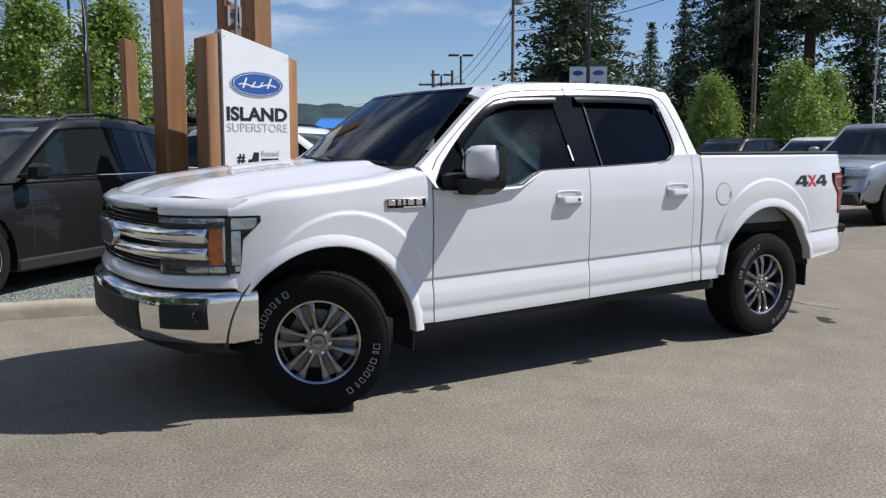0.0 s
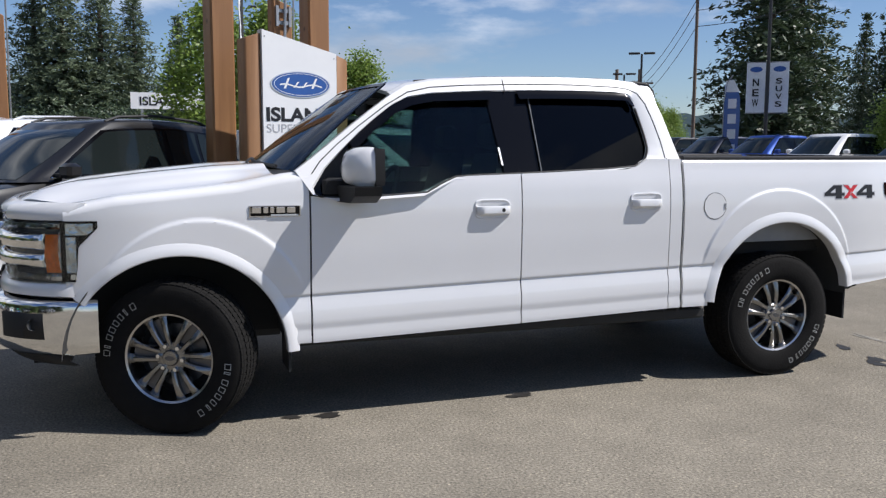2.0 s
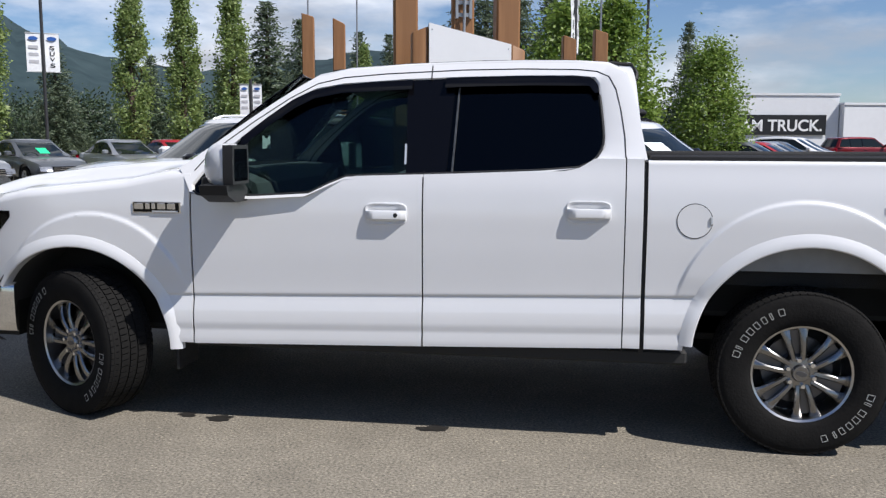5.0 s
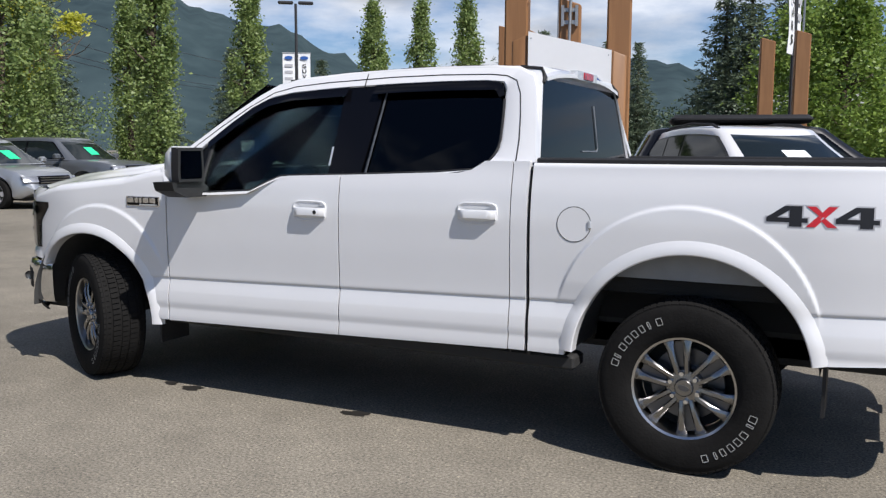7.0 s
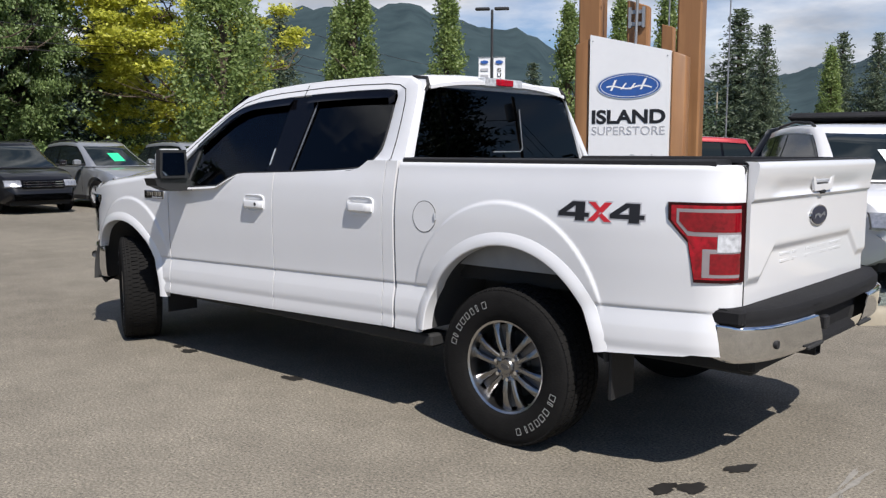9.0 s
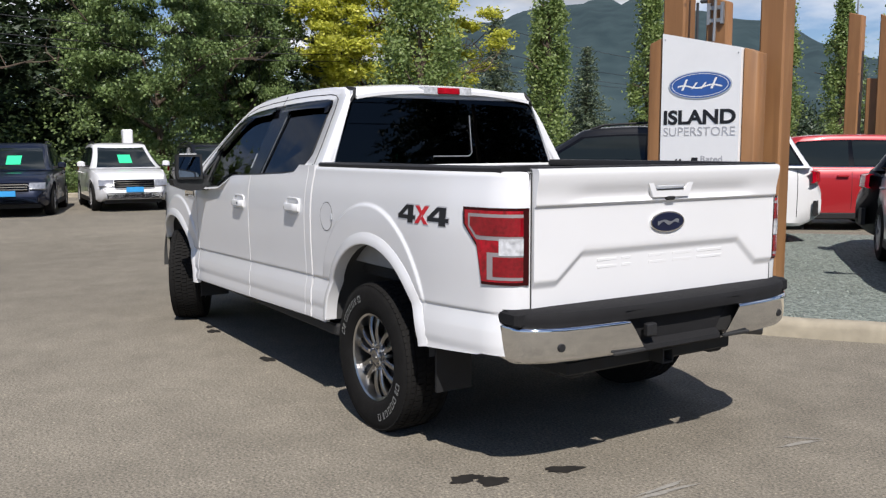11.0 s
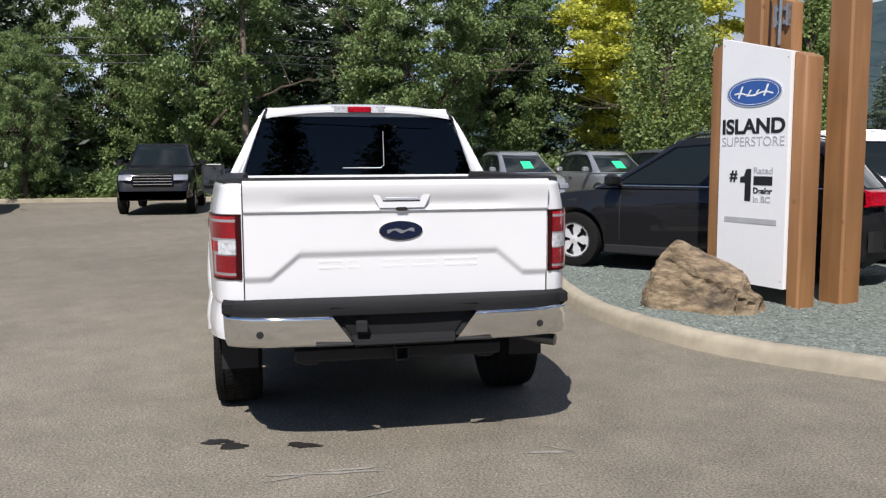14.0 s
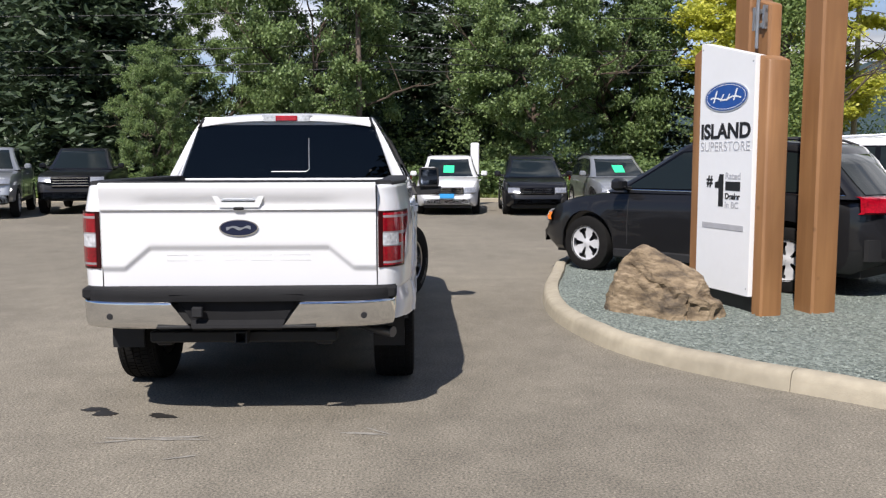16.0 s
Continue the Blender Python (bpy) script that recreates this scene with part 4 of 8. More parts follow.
        # crease shadow gaps between panels
        for x, zt in ((-1.1625, 1.30), (0.040, 1.33), (1.015, 1.40), (1.108, 1.37)):
            w = 0.010 if x == 1.108 else 0.003
            rows = [[(x - w, sgn * (side_y(x, z) - 0.022), z), (x + w, sgn * (side_y(x, z) - 0.022), z)] for z in np.linspace(0.46, zt, 14)]
            part("panel_gap", Shape().plate(rows, (0, -sgn * 0.004, 0)), UNDER, truck)
        # rocker underside
        part("rocker", Shape().box(-1.24, 1.33, *sorted((sgn * 0.78, sgn * 0.935)), 0.40, 0.47, 0.012), UNDER, truck, smooth=20)

    # fuel door on the driver's bed side
    fx, fz, fr = 1.333, 1.108, 0.079
    for name, r0, r1, mat, off in (("fuel_door_gap", fr, fr + 0.0035, UNDER, 0.0016), ("fuel_door", 0.0, fr, WHITE_PAINT, 0.0022)):
        ring = lambda r: [(fx + r * math.cos(t), -(side_y(fx + r * math.cos(t), fz + r * math.sin(t)) + off), fz + r * math.sin(t)) for t in np.linspace(0, 2 * math.pi, 40, endpoint=False)]
        s = Shape()
        if r0:
            s.grid([ring(r0), ring(r1)], loop=True)
        else:
            s.add(ring(r1), [tuple(range(40))])
        part(name, s, mat, truck)
    part("fuel_latch", Shape().box(fx + 0.068, fx + 0.082, -side_y(fx, fz) - 0.008, -side_y(fx, fz), fz - 0.016, fz + 0.020, 0.003), SILVER, truck)

    # hood
    rows = []
    for x in np.linspace(-2.70, -1.34, 30):
        row = []
        for v in np.linspace(-1, 1, 41):
            half = min(side_y(max(x, -2.33), 1.2) - 0.092, 0.985 * (max(0.0, (x + 2.745) / 0.52)) ** 0.25 * 0.90)
            half = max(half, 0.35)
            y = v * half
            edge = hood_edge(max(x, -2.36)) + 0.004
            top = float(np.interp(x, [-2.70, -2.64, -2.54, -2.38, -2.0, -1.6, -1.34], [1.145, 1.185, 1.215, 1.245, 1.292, 1.332, 1.345]))
            a = abs(y)
            rise = smooth01(0.93, 0.60, a)
            dome = 0.022 * smooth01(0.62, 0.50, a) * smooth01(-2.65, -2.3, x) - 0.012 * smooth01(0.30, 0.15, a)
            z = lerp(min(edge, top), top, 1 - smooth01(0.55, 0.90, a)) + dome
            row.append((x + 0.13 * (1 - smooth01(-2.70, -2.45, x)) * (a / 0.8) ** 2, y, z))
        rows.append(row)
    part("hood", Shape().plate(rows, (0, 0, -0.03)), WHITE_PAINT, truck)

    # roof and upper frame
    roof_line = [(-0.66, 1.822), (-0.55, 1.857), (-0.40, 1.880), (-0.15, 1.902), (0.20, 1.918), (0.55, 1.922), (0.85, 1.912), (1.00, 1.893), (1.075, 1.860)]
    rows = []
    for x, z in [(float(x), float(np.interp(x, [p[0] for p in roof_line], [p[1] for p in roof_line]))) for x in np.linspace(-0.66, 1.075, 34)]:
        rows.append([(x - 0.06 * (1 - smooth01(-0.66, -0.3, x)) * (1 - (v) ** 2), v * 0.66, z - 0.048 * abs(v) ** 2.6) for v in np.linspace(-1, 1, 23)])
    part("roof", Shape().plate(rows, (0, 0, -0.02)), WHITE_PAINT, truck)
    for sgn in (-1, 1):
        yy = lambda z: 0.955 - 0.50 * (z - 1.33) - 0.10 * max(0, z - 1.70)
        outer = [(-1.235, 1.335), (-1.15, 1.395), (-1.02, 1.492), (-0.90, 1.583), (-0.78, 1.670), (-0.66, 1.752), (-0.56, 1.808), (-0.40, 1.838), (-0.10, 1.858), (0.20, 1.868), (0.50, 1.872), (0.78, 1.868), (0.93, 1.856), (1.015, 1.815), (1.045, 1.75), (1.065, 1.66), (1.085, 1.55), (1.105, 1.44), (1.115, 1.39), (1.00, 1.385), (0.93, 1.385), (0.88, 1.385), (0.80, 1.35), (0.60, 1.325), (0.30, 1.31), (0.04, 1.30), (-0.20, 1.295), (-0.36, 1.285), (-0.44, 1.25), (-0.55, 1.20), (-0.80, 1.185), (-1.03, 1.18), (-1.155, 1.215), (-1.19, 1.27)]
        inner = [(-1.145, 1.245), (-1.075, 1.345), (-0.985, 1.432), (-0.87, 1.535), (-0.76, 1.622), (-0.66, 1.692), (-0.56, 1.738), (-0.42, 1.762), (-0.10, 1.782), (0.20, 1.792), (0.50, 1.797), (0.76, 1.796), (0.855, 1.786), (0.878, 1.752), (0.886, 1.70), (0.894, 1.64), (0.902, 1.57), (0.908, 1.50), (0.906, 1.462), (0.896, 1.432), (0.878, 1.402), (0.850, 1.376), (0.79, 1.352), (0.60, 1.337), (0.30, 1.325), (0.04, 1.314), (-0.20, 1.308), (-0.35, 1.300), (-0.43, 1.268), (-0.53, 1.218), (-0.80, 1.202), (-1.03, 1.198), (-1.115, 1.204), (-1.14, 1.22)]
        P = lambda q, d=0.0: (q[0], sgn * (yy(q[1]) - d), q[1])
        rings = [[P(q, 0.055) for q in outer], [P(q) for q in outer], [P((lerp(a[0], b[0], 0.9), lerp(a[1], b[1], 0.9))) for a, b in zip(outer, inner)], [P(q, 0.012) for q in inner], [P(q, 0.045) for q in inner]]
        part("cab_frame", Shape().grid(rings, loop=True), WHITE_PAINT, truck, smooth=35)
        # bridge from the frame to the roof skin
        edge = [q for q in outer[5:15]]
        rows = [[P(q) for q in edge], [(q[0], sgn * lerp(yy(q[1]), 0.655, 0.55), q[1] + 0.012) for q in edge], [(q[0], sgn * 0.645, min(q[1] + 0.016, 1.872)) for q in edge]]
        part("roof_rail", Shape().plate(rows, (0, 0, -0.02)), WHITE_PAINT, truck)
        # roof ditch moulding
        part("roof_moulding", Shape().tube([(x, sgn * 0.652, z) for x, z in ((-0.50, 1.838), (-0.1, 1.868), (0.3, 1.880), (0.7, 1.880), (0.98, 1.862))], 0.006, 6), PLASTIC, truck)

        def pane(name, pts, mat, d, parent=truck):
            s = Shape().loft([[P(q, d) for q in pts], [P(q, d + 0.005) for q in pts]])
            ob = part(name, s, mat, parent, smooth=0)
            ob.visible_shadow = False
            return ob

        ins = inner
        front_pane = pane("front_window", [ins[i] for i in range(3, 9)] + [(-0.075, 1.783), (-0.045, 1.309)] + [ins[i] for i in range(26, 31)] + [(-0.90, 1.200), (-0.90, 1.50)], WINDOW, 0.022)
        pane("quarter_window", [ins[0], ins[1], ins[2], ins[3], (-0.905, 1.50), (-0.905, 1.200), ins[31], ins[32], ins[33]], PRIVACY, 0.022)
        pane("rear_window", [(0.155, 1.790)] + ins[10:25] + [(0.145, 1.318)], PRIVACY, 0.022)
        # black pillar between the doors, division bars, channel trim
        part("b_pillar", Shape().loft([[P(q, d) for q in ((-0.085, 1.783), (0.165, 1.791), (0.150, 1.318), (-0.052, 1.308))] for d in (0.012, 0.05)]), GLOSS_BLACK, truck, "black centre pillar trim", smooth=20)
        part("division_bar", Shape().tube([P((0.185, 1.75), 0.014), P((0.178, 1.325), 0.014)], 0.006, 6), LAMP_DARK, truck)
        part("division_bar", Shape().tube([P((-0.905, 1.49), 0.016), P((-0.90, 1.205), 0.016)], 0.012, 6), PLASTIC, truck)
        part("window_seal", Shape().tube([P(ins[i], 0.004) for i in (33, 32, 31, 30, 29, 28, 27, 26, 25, 24, 23, 22, 21, 20, 19, 18, 17, 16, 15, 14)], 0.007, 6), PLASTIC, truck)
        part("pillar_label", Shape().loft([[P(q, d) for q in ((-0.062, 1.36), (-0.052, 1.36), (-0.058, 1.46), (-0.068, 1.46))] for d in (0.010, 0.013)]), SILVER, truck, smooth=0)
        # wind deflectors over the side windows
        for ids in ([(-0.93, 1.48), (-0.80, 1.59), (-0.68, 1.678), (-0.58, 1.727), (-0.44, 1.755), (-0.25, 1.77), (-0.055, 1.78)], [(0.115, 1.787), (0.30, 1.793), (0.55, 1.796), (0.76, 1.793), (0.84, 1.785), (0.868, 1.760), (0.882, 1.715)]):
            rows = []
            for (x, z), (dx, dz) in zip(ids, [(0.022, -0.036)] * 5 + [(0.0, -0.044)] * 2 if ids[0][0] < 0 else [(0, -0.044)] * 4 + [(-0.018, -0.036), (-0.032, -0.014), (-0.02, -0.004)]):
                rows.append([(x, sgn * (yy(z) + 0.004), z + 0.006), (x + dx * 0.3, sgn * (yy(z) + 0.014), z + dz * 0.3), (x + dx, sgn * (yy(z + dz) + 0.019), z + dz)])
            part("wind_deflector", Shape().plate(rows, (0, -sgn * 0.004, 0)), GLOSS_BLACK, truck, "smoked plastic wind deflector")
        # seams round the upper door frames
        rear_cut = [(1.013, 1.40), (1.008, 1.50), (0.990, 1.62), (0.965, 1.73), (0.930, 1.795), (0.870, 1.822), (0.78, 1.832), (0.50, 1.838), (0.20, 1.835), (0.04, 1.828)]
        front_cut = [(0.04, 1.828), (-0.20, 1.818), (-0.42, 1.800), (-0.56, 1.768), (-0.70, 1.690), (-0.87, 1.572), (-1.0, 1.472), (-1.10, 1.384), (-1.15, 1.32)]
        for cut in (rear_cut, front_cut):
            part("door_frame_gap", Shape().tube([P(q, -0.0005) for q in cut], 0.0032, 5), UNDER, truck)
        # seam from the door top over the roof rail
        part("panel_gap", Shape().loft([[(0.036, sgn * (yy(z) + 0.0015), z), (0.042, sgn * (yy(z) + 0.0015), z), (0.042, sgn * (yy(z) - 0.003), z), (0.036, sgn * (yy(z) - 0.003), z)] for z in (1.784, 1.82, 1.858)]), UNDER, truck, smooth=0)

    # windscreen, cowl and wipers
    def shield(t, v, d=0.0):
        x = lerp(-1.235, -0.66, t) - (0.15 * (1 - t) + 0.07 * t) * (1 - v * v) - d * 0.6
        return (x, v * lerp(0.885, 0.665, t), lerp(1.325, 1.822, t) + 0.018 * math.sin(math.pi * t) + 0.0 * v + d * 0.8)

    rows = [[shield(t, v) for v in np.linspace(-0.985, 0.985, 17)] for t in np.linspace(0.02, 0.985, 12)]
    ws = part("windscreen", Shape().plate(rows, (0.004, 0, -0.004)), SHIELD, truck, smooth=60)
    ws.visible_shadow = False
    rows = [[shield(t, v, 0.004) for v in np.linspace(-0.99, 0.99, 17)] for t in (0.955, 0.975, 0.995)]
    part("screen_band", Shape().plate(rows, (0.003, 0, -0.003)), GLOSS_BLACK, truck, smooth=60)
    for v0, v1 in ((-0.992, -0.955), (0.955, 0.992)):
        part("screen_band", Shape().plate([[shield(t, v, 0.004) for v in (v0, v1)] for t in np.linspace(0, 1, 10)], (0.003, 0, -0.003)), GLOSS_BLACK, truck, smooth=60)
    rows = [[(x - 0.145 * (1 - v * v), v * 0.90, z) for v in np.linspace(-1, 1, 15)] for x, z in ((-1.30, 1.318), (-1.25, 1.325), (-1.215, 1.335))]
    part("cowl", Shape().plate(rows, (0, 0, -0.02)), PLASTIC, truck)
    for v0, v1 in ((-0.75, 0.05), (-0.05, 0.70)):
        pts = [shield(0.03 + 0.05 * (i / 6), lerp(v0, v1, i / 6), 0.016) for i in range(7)]
        part("wiper", Shape().tube(pts, 0.009, 6), PLASTIC, truck)

    # rear of the cab
    back = lambda z: float(np.interp(z, [1.0, 1.38, 1.60, 1.80, 1.87], [1.10, 1.105, 1.085, 1.055, 1.035]))
    half = lambda z: float(np.interp(z, [0.5, 1.36, 1.60, 1.80, 1.86], [0.95, 0.925, 0.805, 0.695, 0.645]))
    gl = [(-0.828, 1.39), (0.828, 1.39), (0.700, 1.765), (0.660, 1.808), (-0.660, 1.808), (-0.700, 1.765)]
    ol = [(-0.93, 1.34), (0.93, 1.34), (half(1.80), 1.80), (half(1.86), 1.868), (-half(1.86), 1.868), (-half(1.80), 1.80)]
    ring = lambda pts, d: [(back(z) + d, y, z) for y, z in pts]
    s = Shape().grid([ring(ol, -0.06), ring(ol, 0.0), ring([(lerp(a[0], b[0], 0.85), lerp(a[1], b[1], 0.85)) for a, b in zip(ol, gl)], 0.004), ring(gl, -0.006), ring(gl, -0.03)], loop=True)
    part("cab_back", s, WHITE_PAINT, truck, smooth=30)
    rg = part("rear_screen", Shape().loft([ring(gl, -0.008), ring(gl, -0.014)]), PRIVACY, truck, smooth=0)
    rg.visible_shadow = False
    slid = [(-0.20, 1.42), (0.30, 1.42), (0.30, 1.70), (-0.20, 1.70)]
    part("sliding_pane_frame", Shape().tube([(back(z) - 0.004, y, z) for y, z in ((-0.125, 1.440), (0.148, 1.440), (0.172, 1.460), (0.172, 1.705))], 0.004, 5), GALV, truck)
    part("cab_back_panel", Shape().box(1.02, 1.098, -0.93, 0.93, 0.50, 1.36), WHITE_PAINT, truck, smooth=20)
    for sgn in (-1, 1):
        part("roof_seam", Shape().tube([(0.93, sgn * 0.652, 1.868), (1.04, sgn * 0.655, 1.855), (1.065, sgn * 0.672, 1.815), (1.064, sgn * 0.692, 1.78)], 0.010, 6), PLASTIC, truck)
    brake = part("high_brake_light", Shape().loft([[(1.035, -0.20, z), (1.035, 0.20, z), (1.078, 0.18, z), (1.082, 0, z), (1.078, -0.18, z)] for z in (1.835, 1.882)]), CLEAR_LENS, truck, "clear and red high brake light", smooth=30)
    part("brake_lens", Shape().box(1.06, 1.087, -0.085, 0.085, 1.838, 1.879, 0.004), RED_LENS, brake)


def build_bed_and_tail(truck):
    part("bed_floor", Shape().box(1.13, 2.93, -0.80, 0.80, 0.78, 0.81), BED_LINER, truck, smooth=20)
    part("bed_bulkhead", Shape().box(1.115, 1.15, -0.80, 0.80, 0.80, 1.375), BED_LINER, truck, smooth=20)
    for sgn in (-1, 1):
        part("bed_wall", Shape().box(1.13, 2.93, *sorted((sgn * 0.80, sgn * 0.815)), 0.80, 1.36), BED_LINER, truck, smooth=20)
        part("bed_wheelhouse", Shape().box(1.42, 2.30, *sorted((sgn * 0.56, sgn * 0.80)), 0.81, 1.02, 0.03), BED_LINER, truck)

    def gate_x(y, z):
        """Rear face of the tailgate: lip on top, raised field, recessed lower band."""
        x = 2.962
        x += 0.013 * smooth01(1.237, 1.247, z) + 0.018 * smooth01(1.27, 1.385, z)
        x -= 0.012 * smooth01(1.25, 1.27, z) * smooth01(1.34, 1.27, z) * smooth01(0.66, 0.45, abs(y))
        ridge = 1.050 if abs(y) < 0.515 else 1.050 - 0.122 * min(1, (abs(y) - 0.515) / 0.145)
        x += 0.015 * smooth01(ridge - 0.046, ridge, z)
        x -= 0.004 * (y / 0.77) ** 2
        return x

    zs = sorted(set(list(np.linspace(0.765, 1.39, 34)) + [1.237, 1.243, 1.249, 1.255, 1.262] + list(np.linspace(0.86, 1.04, 46))))
    ys = np.linspace(-0.788, 0.788, 156)
    rows = [[(gate_x(y, z), y, z) for y in ys] for z in zs]
    rows += [[(gate_x(y, 1.39) - d, y, 1.39 + h) for y in ys] for d, h in ((0.006, 0.010), (0.02, 0.014))]
    gate = part("tailgate", Shape().plate(rows, (-0.045, 0, 0)), WHITE_PAINT, truck, smooth=50)
    part("gate_cap", Shape().box(2.925, 2.985, -0.781, 0.781, 1.400, 1.412, 0.004), PLASTIC, gate)
    for sgn in (-1, 1):
        part("panel_gap", Shape().box(2.925, 2.9575, *sorted((sgn * 0.7895, sgn * 0.7955)), 0.78, 1.388), UNDER, truck, smooth=0)
    # raised plain bars stamped in the recess
    for y0, w in ((-0.42, 0.12), (-0.27, 0.06), (-0.10, 0.12), (0.06, 0.13), (0.23, 0.18)):
        for z in (0.950, 0.982):
            part("stamped_bar", Shape().box(2.945, 2.9625, y0, y0 + w, z, z + 0.016, 0.0022), WHITE_PAINT, gate)
    # handle
    bez = Shape()
    outer = [(-0.165, 1.363), (0.170, 1.363), (0.124, 1.262), (-0.112, 1.262)]
    inn = [(-0.118, 1.336), (0.122, 1.336), (0.098, 1.292), (-0.090, 1.292)]
    bez.grid([[(2.985, y, z) for y, z in outer], [(2.998, y * 0.985, z) for y, z in outer], [(2.998, y, z) for y, z in inn], [(2.984, y, z) for y, z in inn]], loop=True)
    hb = part("gate_handle_bezel", bez, WHITE_PAINT, gate, smooth=25)
    part("gate_handle_slot", Shape().box(2.981, 2.986, -0.117, 0.121, 1.293, 1.335), LAMP_DARK, hb, smooth=0)
    part("gate_handle", Shape().box(2.986, 2.996, -0.090, 0.098, 1.300, 1.318, 0.006), SILVER, hb, "grey tailgate handle")
    part("camera_eye", Shape().box(2.975, 3.001, -0.026, 0.034, 1.246, 1.268, 0.006), PLASTIC, gate)
    # oval emblem facing the rear
    o = [(0.115 * math.cos(t), 0.050 * math.sin(t)) for t in np.linspace(0, 2 * math.pi, 40, endpoint=False)]
    e = part("emblem", Shape().loft([[(2.972, a, 1.144 + b) for a, b in o], [(2.985, a * 0.98, 1.144 + b * 0.98) for a, b in o]]), CHROME, gate, "blue oval emblem with a chrome rim", smooth=30)
    part("emblem_field", Shape().loft([[(2.985, a * 0.92, 1.144 + b * 0.88) for a, b in o], [(2.9875, a * 0.90, 1.144 + b * 0.86) for a, b in o]]), EMBLEM_BLUE, e, smooth=30)
    rows = [[(2.989, lerp(0.070, -0.070, i / 12), 1.144 + 0.006 * math.sin(i * 0.9) - 0.007 - 0.003 * math.sin(i * 1.1 + 1)), (2.989, lerp(0.070, -0.070, i / 12), 1.144 + 0.006 * math.sin(i * 0.9) + 0.007 + 0.003 * math.sin(i * 1.1 + 1))] for i in range(13)]
    part("emblem_stroke", Shape().grid(rows), GALV, e, smooth=0)

    # tail lamps wrap the rear corners
    for sgn in (-1, 1):
        cols = [(x, side_y(x, 1.05)) for x in np.linspace(2.70, 2.78, 8)]
        cols += [(2.78 + 0.165 * math.sin(radians(a)), side_y(2.78, 1.05) - 0.10 * (1 - math.cos(radians(a))) - 0.02 * math.sin(radians(a))) for a in range(10, 91, 10)] + [(2.957, 0.806)]

        def lens(c0, c1, low, high, off):
            sel = cols[c0:c1]
            rows = []
            for z in np.linspace(0, 1, 15):
                row = []
                for i, (x, y) in enumerate(sel):
                    zz = lerp(low(x), high(x), z)
                    k = min(1.0, max(0.0, (x - 2.74) / 0.19))
                    row.append((x + off * k, sgn * (y + off * (1 - 0.8 * k)), zz))
                rows.append(row)
            return Shape().plate(rows, (-0.012, -sgn * 0.012, 0))

        zlow = lambda x: 1.165 - (x - 2.70) / 0.085 * 0.10 if x < 2.785 else 0.908
        n = len(cols)
        lamp = part("tail_lamp", lens(0, n, zlow, lambda x: 1.238, 0.005), DEEP_RED, truck, "red wrap-round tail lamp", smooth=30)
        part("lamp_lens", lens(1, n - 1, lambda x: zlow(x) + 0.013, lambda x: 1.226, 0.0065), RED_LENS, lamp)
        part("lamp_band", lens(3, n - 1, lambda x: max(zlow(x) + 0.03, 1.100), lambda x: 1.212, 0.0080), LENS_GREY, lamp)
        part("lamp_band", lens(9, n - 1, lambda x: 0.930, lambda x: 1.048, 0.0080), LENS_GREY, lamp)
        part("inner_lens", lens(4, n - 1, lambda x: max(zlow(x) + 0.05, 1.118), lambda x: 1.198, 0.0095), INNER_RED, lamp)
        part("inner_lens", lens(10, n - 1, lambda x: 0.944, lambda x: 1.030, 0.0095), INNER_RED, lamp)
        part("lamp_lens", lens(6, 9, lambda x: max(zlow(x) + 0.02, 1.050), lambda x: 1.100, 0.0095), RED_LENS, lamp)
        part("reverse_lens", lens(11, n - 1, lambda x: 1.036, lambda x: 1.108, 0.0110), CLEAR_LENS, lamp, "clear reversing lens")

    # rear bumper
    def bx(y):
        a = abs(y) / 0.90
        return 3.115 - 0.055 * a**2 - 0.10 * a**9

    bumper = part("rear_bumper", Shape().plate([[(bx(y) - dx, y, z) for y in np.linspace(-0.898, 0.898, 47)] for dx, z in ((0.20, 0.765), (0.20, 0.800), (0.12, 0.806), (0.03, 0.803), (0.008, 0.795), (0.0, 0.780), (0.0, 0.755), (0.004, 0.735))], (-0.02, 0, 0)), STEP_PAD, truck, "chrome rear bumper with a black step pad")
    for sgn in (-1, 1):
        rows = []
        for z, off, lo, hi in ((0.737, 0.002, 0.370, 0.890), (0.732, 0.012, 0.366, 0.893), (0.727, 0.0175, 0.363, 0.893), (0.723, 0.019, 0.360, 0.893), (0.715, 0.0188, 0.354, 0.893), (0.69, 0.0165, 0.335, 0.893), (0.62, 0.010, 0.285, 0.890), (0.598, 0.004, 0.268, 0.885), (0.578, -0.014, 0.258, 0.880)):
            row = [(bx(y) + off, sgn * y, z) for y in np.linspace(lo, hi, 26)]
            row += [(bx(hi) + off - d, sgn * (hi + e), z + 0.35 * max(0, d - 0.02) * (0.6 if z < 0.65 else 0.0)) for d, e in ((0.03, 0.006), (0.08, 0.012), (0.14, 0.012), (0.21, 0.008))]
            rows.append(row)
        cp = part("bumper_face", Shape().plate(rows, (-0.006, 0, 0)), CHROME, bumper, "polished chrome bumper face", smooth=60)
        part("parking_sensor", Shape().lathe_y([(0, -0.006), (0.017, -0.005), (0.019, 0.0), (0.019, 0.01)], 16), PLASTIC, bumper, at=pose(bx(0.72) + 0.014, sgn * 0.72, 0.648, 0, 0, 90))
        part("bumper_side_pad", Shape().box(2.80, 3.0, *sorted((sgn * 0.80, sgn * 0.905)), 0.735, 0.803, 0.012), STEP_PAD, bumper)
        part("tow_slot", Shape().box(bx(0.38) - 0.002, bx(0.38) + 0.014, *sorted((sgn * 0.26, sgn * 0.45)), 0.582, 0.598, 0.004), UNDER, bumper)
